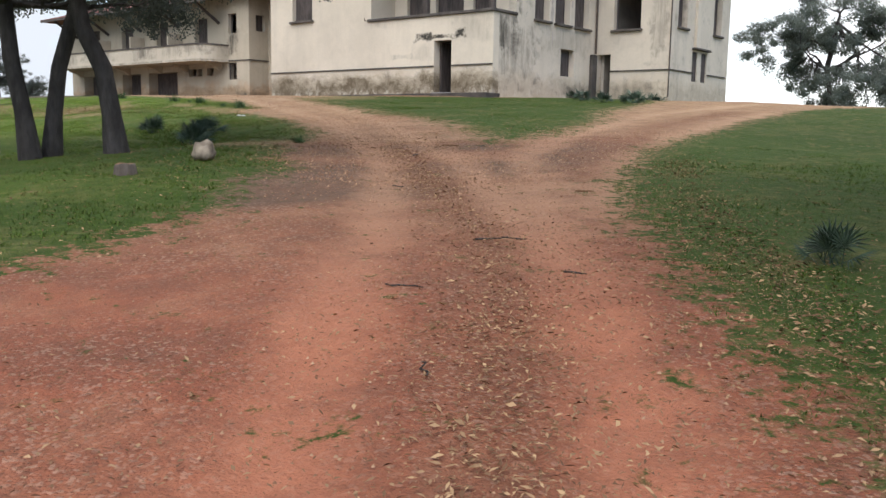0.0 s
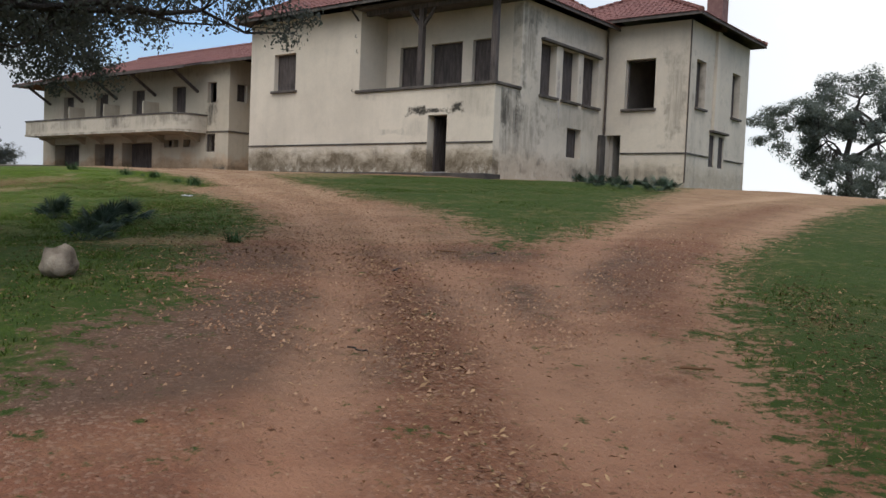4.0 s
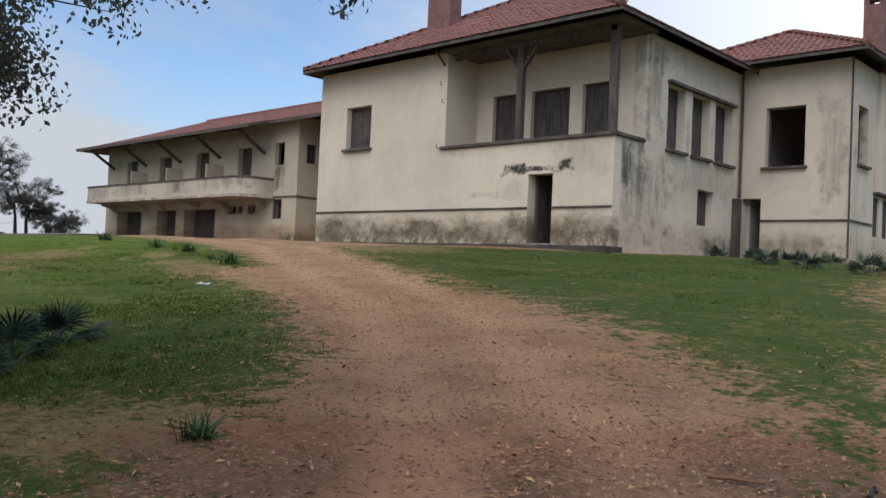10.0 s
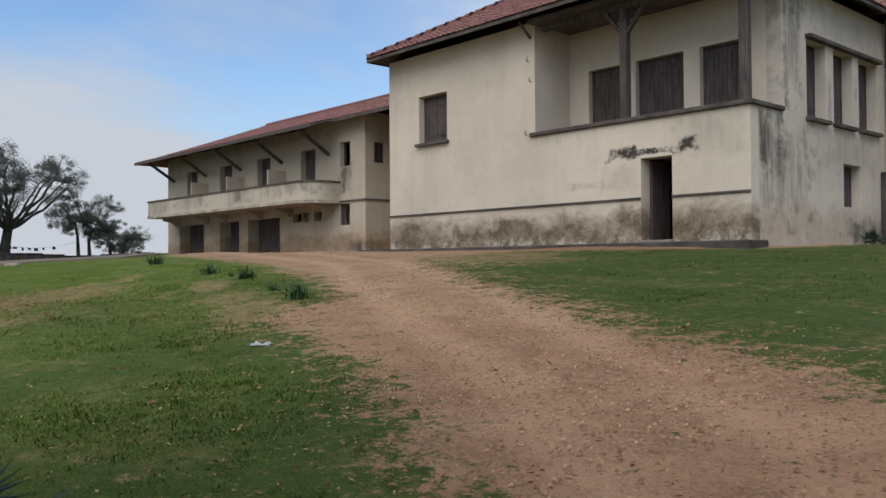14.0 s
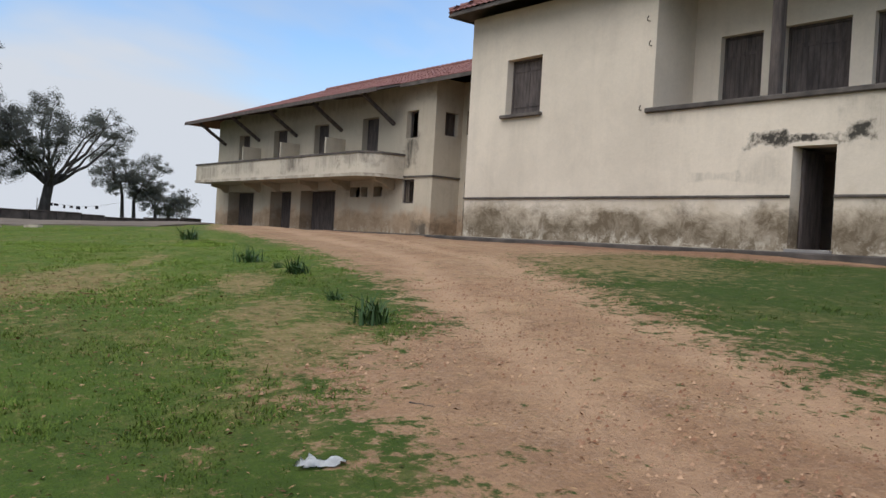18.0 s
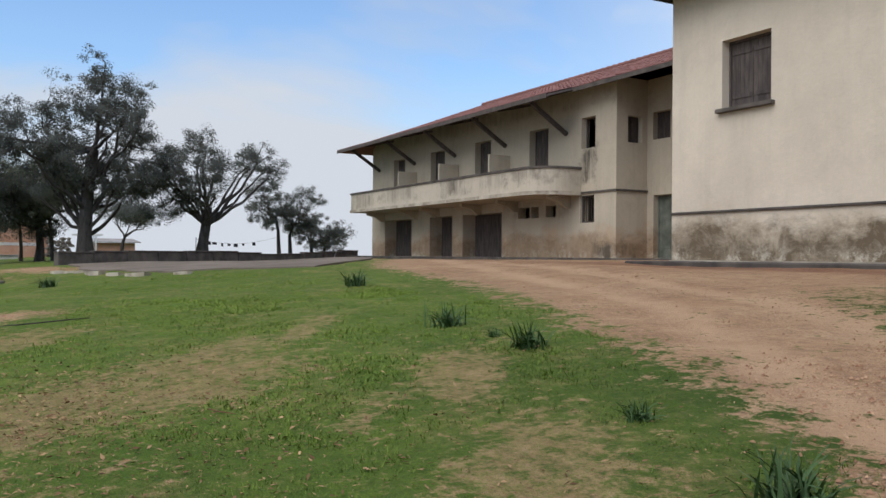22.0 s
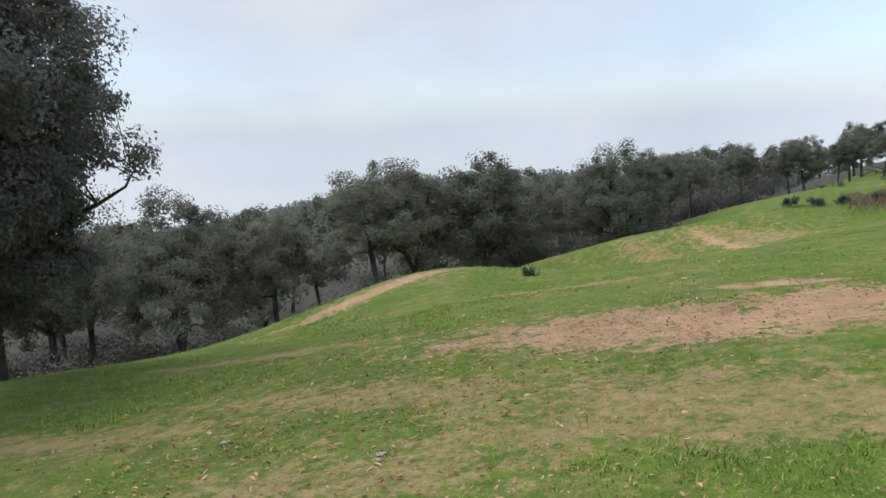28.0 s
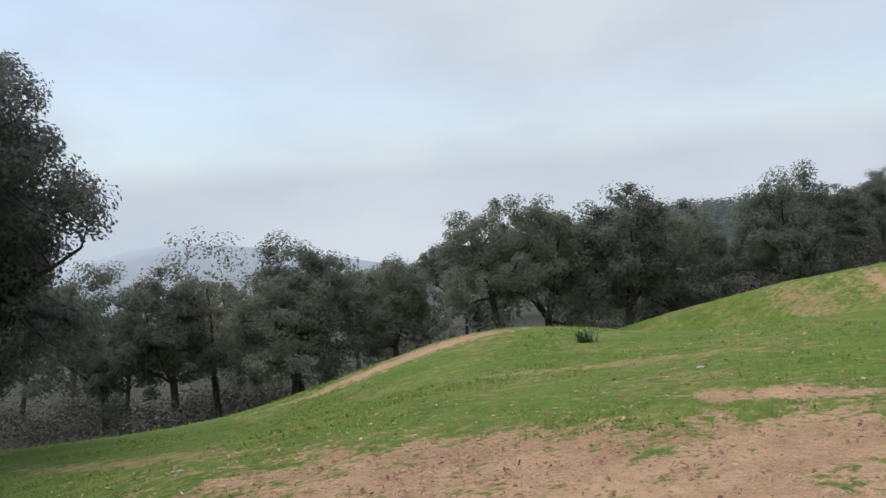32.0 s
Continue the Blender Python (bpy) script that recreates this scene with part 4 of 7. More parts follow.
def shutter_window(parent, name, at, along, out, w, h, deep, closed=True, mat=None, sill=True):
    """Timber window set back in its opening: frame, two boarded leaves, sill. at: lower left corner on the wall's face."""
    at, along, out = Vector(at), Vector(along), Vector(out)
    up = Vector((0, 0, 1))
    back = at - out * deep

    def slab(u0, u1, w0, w1, d0, d1):
        bm = bmesh.new()
        c = back + along * ((u0 + u1) / 2) + up * ((w0 + w1) / 2) + out * ((d0 + d1) / 2)
        size = [abs(along.x) * (u1 - u0) + abs(out.x) * (d1 - d0), abs(along.y) * (u1 - u0) + abs(out.y) * (d1 - d0), w1 - w0]
        bmesh.ops.create_cube(bm, size=1.0, matrix=Matrix.LocRotScale(c, None, size))
        return bm

    mt = mat or M_SHUT
    fr = bmesh.new()
    for q in ((0, 0.06, 0, h), (w - 0.06, w, 0, h), (0.06, w - 0.06, h - 0.06, h), (0.06, w - 0.06, 0, 0.06)):
        s = slab(*q, -0.03, 0.05)
        me = bpy.data.meshes.new("tmp")
        s.to_mesh(me)
        s.free()
        fr.from_mesh(me)
        bpy.data.meshes.remove(me)
    holder = part(name, fr, mt, parent)
    if closed:
        n = 2 if w > 0.6 else 1
        for k in range(n):
            u0, u1 = 0.065 + (w - 0.13) * k / n, 0.065 + (w - 0.13) * (k + 1) / n - 0.006
            part("leaf", slab(u0, u1, 0.065, h - 0.065, -0.025, 0.01), mt, holder)
            boards = max(2, round((u1 - u0) / 0.14))
            for i in range(boards):
                a = u0 + (u1 - u0) * i / boards
                part("board", slab(a + 0.004, a + (u1 - u0) / boards - 0.004, 0.07, h - 0.07, 0.01, 0.026), mt, holder)
            for f in (0.18, 0.82):
                part("batten", slab(u0 + 0.02, u1 - 0.02, h * f - 0.05, h * f + 0.05, 0.026, 0.045), mt, holder)
    if sill:
        bm = bmesh.new()
        c = at + along * (w / 2) - up * 0.05 + out * 0.02
        size = [abs(along.x) * (w + 0.22) + abs(out.x) * 0.26, abs(along.y) * (w + 0.22) + abs(out.y) * 0.26, 0.10]
        bmesh.ops.create_cube(bm, size=1.0, matrix=Matrix.LocRotScale(c, None, size))
        bmesh.ops.bevel(bm, geom=bm.edges[:], offset=0.012, segments=1, affect="EDGES")
        part("sill", bm, M_BAND, holder)
    return holder



def main_house():
    house = thing("main_house", (-29, 35, FLOOR), "abandoned two-storey cream limewashed house with red tiled roof", "house")
    # front: ground storey to the parapet, then the solid part left of the loggia
    fx = -36.05
    wall("front_wall", (fx, 29.9), X_, S_, 7.24, TOP, 0.42, M_WALL, house, [(1.70, 3.18, 7.22, 8.92)], label="cream limewashed wall with mouldy foot")
    wall("front_wall", (-28.81, 29.9), X_, S_, 7.11, 6.86, 0.42, M_WALL, house, [(3.87, 4.86, FLOOR + 0.08, 5.80)], label="stained parapet wall")
    wall("loggia_side_wall", (-28.81, 30.32), Y_, E_, 1.7, TOP, 0.35, M_WALL, house, (), UP)
    wall("loggia_back_wall", (-28.81, 31.6), X_, S_, 6.69, TOP, 0.35, M_WALL, house,
         [(0.78, 1.98, 6.35, 9.02), (2.55, 4.20, 6.35, 9.02), (4.72, 5.92, 6.35, 9.02)], UP)
    wall("parapet_side_wall", (-21.7, 30.32), Y_, E_, 1.28, 6.86, 0.35, M_WALL_E, house)
    wall("side_wall", (-21.7, 31.6), Y_, E_, 7.3, TOP, 0.42, M_WALL_E, house,
         [(1.46, 2.68, 6.88, 9.05), (3.20, 4.52, 6.88, 9.05), (4.98, 6.36, 6.88, 9.05), (3.80, 5.04, 4.50, 5.76)], label="grey weathered limewash wall")
    wall("west_wall", (fx, 29.9 + 0.42), Y_, W_, 11.6, TOP, 0.35, M_WALL_W, house)
    wall("rear_wall", (fx, 42.0), X_, N_, 14.35, TOP, 0.35, M_WALL_W, house)
    part("loggia_floor", boxed((-28.8, 30.32, UP - 0.2), (-22.1, 31.6, UP)), M_CONC, house)
    part("upper_floor", boxed((fx + 0.4, 31.97, UP - 0.2), (-22.15, 41.6, UP)), M_INSIDE, house)
    part("room_wall", boxed((fx + 0.4, 33.2, FLOOR - 0.3), (-22.6, 33.35, UP - 0.21)), M_INSIDE, house)
    part("room_wall", boxed((-28.4, 35.2, UP + 0.01), (-25.2, 35.35, TOP - 0.1)), M_INSIDE, house)
    part("room_wall", boxed((-25.2, 32.2, UP + 0.01), (-25.05, 41.5, TOP - 0.1)), M_INSIDE, house)
    part("loggia_ceiling", boxed((-28.8, 29.5, TOP - 0.12), (-21.3, 31.6, TOP - 0.02)), M_SOFFIT, house)
    part("room_ceiling", boxed((fx + 0.36, 31.97, TOP - 0.1), (-22.13, 41.6, TOP)), M_INSIDE, house)
    # coping, string course, plinth
    part("parapet_coping", boxed((-29.0, 29.80, 6.862), (-21.60, 30.40, 6.985), 0.02), M_BAND, house, "dark concrete coping")
    part("parapet_coping", boxed((-22.13, 30.405, 6.862), (-21.60, 31.60, 6.985), 0.02), M_BAND, house, "dark concrete coping")
    for x0, x1 in ((fx, -24.94), (-23.95, -21.70)):
        part("string_course", boxed((x0, 29.84, 4.66), (x1, 29.897, 4.72), 0.01), M_BAND, house)
    part("plinth", boxed((fx, 29.80, FLOOR - 0.6), (-24.94, 29.897, FLOOR + 0.02)), M_MOULDY, house)
    # loggia posts and braces
    for px, py in ((-25.55, 30.08), (-21.92, 30.1)):
        post = part("post", beam(bmesh.new(), (px, py, 6.99), (px, py, TOP - 0.12), 0.24, 0.24, 0.02), M_WOOD, house, "weathered timber post")
        for sgn in ((-1, 1) if px < -23 else ()):
            part("brace", beam(bmesh.new(), (px, py, 9.35), (px + sgn * 0.75, py, TOP - 0.2), 0.12, 0.12, 0.01), M_WOOD, post)
    part("wall_plate", beam(bmesh.new(), (-28.6, 30.08, TOP - 0.22), (-21.75, 30.08, TOP - 0.22), 0.2, 0.2), M_WOOD, house)
    part("bracket", beam(bmesh.new(), (-28.95, 29.88, 9.95), (-28.95, 29.35, TOP - 0.06), 0.06, 0.06), M_WOOD, house)
    # iron hooks left in the wall
    for hx, hh in ((-29.05, 9.25), (-29.15, 6.95), (-28.95, 8.6)):
        hook = [(hx, 29.90, hh), (hx, 29.80, hh), (hx + 0.03, 29.76, hh + 0.05), (hx + 0.05, 29.78, hh + 0.11)]
        part("iron_hook", tube(bmesh.new(), hook, [0.015] * 4, 6), M_METAL, house)
    # windows and doors
    shutter_window(house, "window", (-34.35, 29.9, 7.22), X_, S_, 1.48, 1.70, 0.30)
    for u, w in ((0.78, 1.2), (2.55, 1.65), (4.72, 1.2)):
        shutter_window(house, "window", (-28.81 + u, 31.6, 6.35), X_, S_, w, 2.67, 0.24, sill=False)
    for u, w in ((1.46, 1.22), (3.20, 1.32), (4.98, 1.38)):
        shutter_window(house, "window", (-21.7, 31.6 + u, 6.88), Y_, E_, w, 2.17, 0.36, sill=False)
    part("lintel", boxed((-21.72, 33.0, 9.05), (-21.52, 38.05, 9.16), 0.01), M_BAND, house)
    for y0, y1 in ((32.98, 34.36), (34.72, 36.20), (36.50, 38.06)):
        part("sill", boxed((-21.72, y0, 6.77), (-21.54, y1, 6.878), 0.012), M_BAND, house)
    # plaster fallen from the piers between the windows
    rng = np.random.default_rng(17)
    for y, z, w, h in ((34.52, 7.25, 0.13, 0.42), (34.50, 7.85, 0.09, 0.22), (36.33, 7.9, 0.08, 0.2), (34.6, 6.3, 0.035, 0.45)):
        bm = bmesh.new()
        ring = [bm.verts.new((-21.688, y + w * math.cos(a) * (0.75 + 0.4 * rng.random()), z + h * math.sin(a) * (0.75 + 0.4 * rng.random()))) for a in (2 * math.pi * k / 14 for k in range(14))]
        hub = bm.verts.new((-21.684, y, z))
        back = [bm.verts.new((-21.705, v.co.y, v.co.z)) for v in ring]
        for k in range(14):
            bm.faces.new((hub, ring[k], ring[(k + 1) % 14]))
            bm.faces.new((ring[k], back[k], back[(k + 1) % 14], ring[(k + 1) % 14]))
        bmesh.ops.recalc_face_normals(bm, faces=bm.faces[:])
        part("bare_plaster_patch", bm, M_BARE, house, "pale pinkish plaster where the limewash fell off")
    shutter_window(house, "window", (-21.7, 35.40, 4.50), Y_, E_, 1.24, 1.26, 0.34, sill=False)
    door = part("door", boxed((-24.93, 30.33, FLOOR + 0.09), (-24.88, 31.22, 5.76)), M_SHUT, house, "dark boarded door standing open")
    for k in range(6):
        part("board", boxed((-24.878, 30.34 + k * 0.146, FLOOR + 0.1), (-24.86, 30.478 + k * 0.146, 5.75)), M_SHUT, door)
    part("threshold", boxed((-24.96, 29.78, FLOOR + 0.0), (-23.93, 30.3, FLOOR + 0.075), 0.01), M_CONC, house)
    hip_roof(house, -36.30, -21.08, 29.05, 42.6, 10.52, 0.55, single="S")
    # front chimney
    ch = part("chimney", boxed((-32.3, 32.2, 11.0), (-31.05, 32.9, 15.2), 0.02), M_BRICK_R, house, "square red brick chimney")
    part("chimney_flashing", boxed((-32.45, 32.05, 11.95), (-30.9, 32.9, 12.12)), M_CONC, ch)
    # rain pipe in the angle
    pipe = part("rain_pipe", tube(bmesh.new(), [(-21.42, 38.2, 10.42), (-21.55, 38.42, 10.05), (-21.60, 38.60, 9.6), (-21.60, 38.60, 5.75)], [0.05] * 4, 10), M_METAL, house, "dark rusty rain pipe in the angle")
    for z in (9.2, 7.6, 6.0):
        part("pipe_clip", tube(bmesh.new(), [(-21.60, 38.60, z - 0.03), (-21.60, 38.60, z + 0.03)], [0.065, 0.065], 10), M_METAL, pipe)
    part("buttress", boxed((-21.697, 38.15, FLOOR - 0.5), (-21.52, 38.66, 5.7), 0.03), M_KERB, house, "black mouldy buttress under the rain pipe")
    return house


def side_annex():
    an = thing("side_annex", (-20, 42.4, FLOOR), "weathered house annex with large dark window openings", "house")
    wall("front_wall", (-21.7, 38.69), X_, S_, 3.98, 10.6, 0.42, M_WALL_E, an, [(0.15, 0.88, FLOOR + 0.05, 5.72), (0.98, 2.42, 6.87, 9.08)])
    wall("side_wall", (-17.72, 39.11), Y_, E_, 6.7, 10.6, 0.42, M_WALL_E, an,
         [(0.35, 1.45, 6.95, 9.05), (4.8, 5.9, 6.98, 9.10), (2.25, 2.92, 4.47, 5.93), (3.4, 4.1, 4.47, 5.93)])
    wall("rear_wall", (-21.7, 46.17), X_, N_, 3.97, 10.6, 0.35, M_WALL_E, an)
    part("upper_floor", boxed((-21.2, 39.2, UP - 0.2), (-18.15, 45.7, UP)), M_INSIDE, an)
    part("room_wall", boxed((-21.68, 39.12, FLOOR - 0.3), (-21.4, 45.8, 10.5)), M_INSIDE, an)
    part("room_wall", boxed((-21.3, 42.4, FLOOR - 0.3), (-18.2, 42.55, UP - 0.21)), M_INSIDE, an)
    part("room_ceiling", boxed((-21.2, 39.2, 10.4), (-18.15, 45.8, 10.5)), M_INSIDE, an)
    shutter_window(an, "window", (-20.72, 38.69, 6.87), X_, S_, 1.44, 2.21, 0.33, closed=False)
    part("sill", boxed((-17.718, 39.40, 6.85), (-17.58, 40.64, 6.95), 0.01), M_BAND, an)
    part("sill", boxed((-17.718, 43.85, 6.88), (-17.58, 45.09, 6.98), 0.01), M_BAND, an)
    part("drip_hood", boxed((-17.718, 41.28, 6.02), (-17.50, 43.3, 6.12), 0.015), M_BAND, an)
    shutter_window(an, "window", (-17.72, 39.46, 6.95), Y_, E_, 1.1, 2.10, 0.34, sill=False)
    shutter_window(an, "window", (-17.72, 43.91, 6.98), Y_, E_, 1.1, 2.12, 0.34, sill=False)
    for y0, y1 in ((41.36, 42.03), (42.51, 43.21)):
        shutter_window(an, "window", (-17.72, y0, 4.47), Y_, E_, y1 - y0, 1.46, 0.11, sill=False)
    part("string_course", boxed((-20.80, 38.62, 4.86), (-17.66, 38.687, 4.92), 0.01), M_BAND, an)
    for y0, y1 in ((38.69, 41.30), (43.28, 45.80)):
        part("string_course", boxed((-17.717, y0, 4.86), (-17.65, y1, 4.92), 0.01), M_BAND, an)
    part("corner_pier", boxed((-17.717, 41.5, 6.13), (-17.58, 41.95, 10.58)), M_WALL_E, an)
    hip_roof(an, -25.4, -16.98, 37.82, 46.3, 10.72, 0.49)
    ch = part("chimney", boxed((-18.62, 42.5, 10.9), (-17.87, 43.25, 13.55), 0.015), M_BRICK_R, an, "red brick chimney with slotted cap")
    for dx, dy in ((0, 0), (0.57, 0), (0, 0.57), (0.57, 0.57)):
        part("cap_pier", boxed((-18.62 + dx, 42.5 + dy, 13.55), (-18.44 + dx, 42.68 + dy, 13.85)), M_BRICK_R, ch)
    part("cap", boxed((-18.69, 42.43, 13.85), (-17.80, 43.32, 13.97), 0.02), M_CONC, ch)
    # made-up pipe, added in place of a dark line down the annex corner
    part("rain_pipe", tube(bmesh.new(), [(-17.69, 38.64, 10.6), (-17.69, 38.64, 3.6)], [0.035, 0.035], 8), M_METAL, an)
    return an


def west_wing():
    wing = thing("west_wing", (-54, 38, FLOOR), "long balconied wing with dark doorways and tiled roof", "house")
    wx = -65.0
    L = 21.6
    up_doors = [(16.05, 17.40), (11.60, 13.0), (7.2, 8.7), (2.85, 4.25)]
    holes = [(u0, u1, UP + 0.06, 8.85) for u0, u1 in up_doors]
    holes += [(19.55, 20.40, 7.72, 8.92), (19.5, 20.35, 4.85, 5.90)]
    garage = [(1.75, 5.10), (7.15, 9.50), (10.5, 13.95)]
    holes += [(u0, u1, FLOOR - 0.1, 5.50) for u0, u1 in garage]
    slots = [(15.25, 16.1), (16.2, 16.75), (17.25, 17.95)]
    holes += [(u0, u1, 5.15, 5.62) for u0, u1 in slots]
    wall("front_wall", (wx, 34.3), X_, S_, L, 10.2, 0.4, M_WALL_W, wing, holes, label="cream plaster wall with worn ochre foot")
    wall("return_wall", (-43.4, 34.7), Y_, E_, 1.45, 10.2, 0.35, M_WALL_W, wing, [(0.15, 0.85, 7.80, 8.80)])
    wall("link_wall", (-43.4, 35.8), X_, S_, 7.3, 10.2, 0.35, M_WALL_W, wing, [(0.30, 1.20, 7.92, 8.95), (0.35, 1.65, FLOOR + 0.05, 5.85), (4.5, 5.6, 7.85, 8.95)])
    wall("west_wall", (wx, 34.7), Y_, W_, 9.0, 10.2, 0.35, M_WALL_W, wing)
    wall("rear_wall", (wx, 44.0), X_, N_, 29.0, 10.2, 0.35, M_WALL_W, wing)
    part("upper_floor", boxed((wx + 0.36, 34.7, UP - 0.2), (-43.8, 43.6, UP)), M_INSIDE, wing)
    part("upper_floor", boxed((-43.4, 36.16, UP - 0.2), (-36.1, 43.6, UP)), M_INSIDE, wing)
    part("room_wall", boxed((wx + 0.4, 37.4, UP + 0.01), (-43.8, 37.5, 10.1)), M_INSIDE, wing)
    part("room_wall", boxed((wx + 0.4, 38.4, FLOOR - 0.3), (-43.8, 38.5, UP - 0.21)), M_INSIDE, wing)
    part("room_ceiling", boxed((wx + 0.36, 34.71, 9.9), (-43.8, 43.6, 10.0)), M_INSIDE, wing)
    # balcony: slab, parapet on three sides, coping, consoles
    bx0, bx1, by = -63.75, -45.45, 32.40
    def curb(name, z0, z1, out, thick, mat, label=""):
        """A run round the balcony with its rounded east end."""
        r = 1.25
        pts = [(bx0, 34.296), (bx0, by)] + [(bx1 - r + r * math.sin(a), by + r - r * math.cos(a)) for a in (math.pi / 2 * k / 8 for k in range(9))] + [(bx1, 34.296)]
        ways = []
        for i, p in enumerate(pts):
            a, b = Vector(pts[max(i - 1, 0)]), Vector(pts[min(i + 1, len(pts) - 1)])
            d = (b - a).normalized()
            n = Vector((d.y, -d.x))
            if i == 1:
                n = Vector((-1, -1))
            ways.append((Vector(p) + n * out, Vector(p) - n * (thick - out)))
        bm = bmesh.new()
        rings = [[bm.verts.new((*o, z0)), bm.verts.new((*o, z1)), bm.verts.new((*i, z1)), bm.verts.new((*i, z0))] for o, i in ways]
        for p, q in zip(rings, rings[1:]):
            for k in range(4):
                bm.faces.new((p[k], p[(k + 1) % 4], q[(k + 1) % 4], q[k]))
        bm.faces.new(rings[0])
        bm.faces.new(rings[-1])
        bmesh.ops.recalc_face_normals(bm, faces=bm.faces[:])
        return part(name, bm, mat, wing, label)

    slab = bmesh.new()
    plan = [(bx0 + 0.02, 34.297), (bx0 + 0.02, by + 0.02)] + [(bx1 - 1.25 + 1.23 * math.sin(a), by + 1.25 - 1.23 * math.cos(a)) for a in (math.pi / 2 * k / 8 for k in range(9))] + [(bx1 - 0.02, 34.297)]
    top, under = [slab.verts.new((*p, 6.06)) for p in plan], [slab.verts.new((*p, 5.925)) for p in plan]
    slab.faces.new(top)
    slab.faces.new(list(reversed(under)))
    for i in range(len(plan)):
        slab.faces.new((top[i], under[i], under[(i + 1) % len(plan)], top[(i + 1) % len(plan)]))
    bmesh.ops.recalc_face_normals(slab, faces=slab.faces[:])
    part("balcony_slab", slab, M_WALL_W, wing)
    curb("balcony_lip", 5.92, 6.062, 0.05, 0.30, M_LIP, "pale broken lip of the balcony slab")
    curb("balcony_parapet", 6.066, 6.93, 0.0, 0.17, M_PARAPET, "mould-streaked cream parapet")
    curb("balcony_coping", 6.934, 7.02, 0.05, 0.28, M_BAND, "dark concrete coping")
    for x in (-63.4, -59.2, -56.9, -52.9, -49.9, -46.2):
        bm = bmesh.new()
        prof = [(34.297, 5.45), (34.297, 5.917), (33.25, 5.917), (33.25, 5.80), (33.8, 5.68), (34.1, 5.45)]
        sides = [[bm.verts.new((x + dx, y, z)) for y, z in prof] for dx in (-0.11, 0.11)]
        bm.faces.new(sides[0])
        bm.faces.new(list(reversed(sides[1])))
        for i in range(len(prof)):
            j = (i + 1) % len(prof)
            bm.faces.new((sides[0][j], sides[0][i], sides[1][i], sides[1][j]))
        bmesh.ops.recalc_face_normals(bm, faces=bm.faces[:])
        part("console", bm, M_WALL_W, wing)
    for x in (-50.45, -54.95, -59.35):
        part("balcony_divider", boxed((x - 0.06, 33.2, UP + 0.012), (x + 0.06, 34.296, 7.95)), M_WALL_W, wing)
    for x in (-46.35, -50.75, -55.2, -59.5, -63.95):
        part("eave_strut", beam(bmesh.new(), (x, 34.28, 8.40), (x, 32.55, 9.50), 0.14, 0.16, 0.01), M_WOOD, wing, "dark timber eave strut")
    # doors and windows
    for u0, u1 in up_doors:
        shutter_window(wing, "balcony_door", (wx + u0, 34.3, UP + 0.06), X_, S_, u1 - u0, 2.78, 0.36, sill=False)
    for u0, u1 in garage:
        d = part("garage_door", boxed((wx + u0, 35.05, FLOOR - 0.1), (wx + u1, 35.13, 5.5)), M_SHUT, wing, "dark timber garage door")
        for k in range(8):
            a = wx + u0 + 0.01 + k * (u1 - u0) / 8
            part("board", boxed((a, 35.02, FLOOR - 0.08), (a + (u1 - u0) / 8 - 0.02, 35.047, 5.48)), M_SHUT, d)
        part("garage_jamb", boxed((wx + u0 - 0.12, 34.71, FLOOR - 0.1), (wx + u0, 35.04, 5.6)), M_WALL_W, wing)
        part("garage_jamb", boxed((wx + u1, 34.71, FLOOR - 0.1), (wx + u1 + 0.12, 35.04, 5.6)), M_WALL_W, wing)
        part("garage_lintel", boxed((wx + u0, 34.71, 5.505), (wx + u1, 35.01, 5.6)), M_WALL_W, wing)
    shutter_window(wing, "window", (wx + 19.55, 34.3, 7.72), X_, S_, 0.85, 1.2, 0.3, closed=False, sill=False)
    shutter_window(wing, "window", (wx + 19.5, 34.3, 4.85), X_, S_, 0.85, 1.05, 0.15, closed=False, sill=False)
    for k in range(5):
        part("window_bar", tube(bmesh.new(), [(wx + 19.62 + k * 0.15, 34.4, 4.88), (wx + 19.62 + k * 0.15, 34.4, 5.87)], [0.012, 0.012], 6), M_METAL, wing)
    shutter_window(wing, "window", (-43.4, 34.85, 7.80), Y_, E_, 0.7, 1.0, 0.28, sill=False)
    shutter_window(wing, "window", (-43.1, 35.8, 7.92), X_, S_, 0.9, 1.03, 0.28, sill=False)
    shutter_window(wing, "door", (-43.05, 35.8, FLOOR + 0.05), X_, S_, 1.3, 2.35, 0.28, sill=False, mat=M_FADED)
    part("string_course", boxed((-45.45, 34.24, 5.98), (-43.33, 34.297, 6.05)), M_BAND, wing)
    part("string_course", boxed((-43.397, 34.24, 5.98), (-43.33, 35.79, 6.05)), M_BAND, wing)
    # roof: gable run with a hipped west end, and a lower skirt over the balcony
    z0, y0, yr, zr = 9.94, 33.55, 39.0, 12.10
    ex, rx = -65.6, -60.3
    q = ((-65.4, y0, z0), (-34.0, y0, z0), (-34.0, yr, zr), (rx, yr, zr))
    tagged(part("roof_slope", slope(bmesh.new(), *q), M_TILE, wing, "weathered red clay tiles"), kind="stuff")
    part("roof_boarding", plate(q, 0.09), M_SOFFIT, wing)
    sk = ((ex, 32.30, 9.60), (-45.0, 32.30, 9.60), (-45.0, y0 + 0.05, z0 + 0.04), (-65.4, y0 + 0.05, z0 + 0.04))
    tagged(part("roof_slope", slope(bmesh.new(), *sk), M_TILE, wing, "weathered red clay tiles"), kind="stuff")
    part("roof_boarding", plate(sk, 0.08), M_SOFFIT, wing)
    w = ((ex, 45.2, 9.60), (ex, 32.30, 9.60), (rx, yr, zr))
    part("roof_slope", plate(w, 0.1), M_TILE, wing)
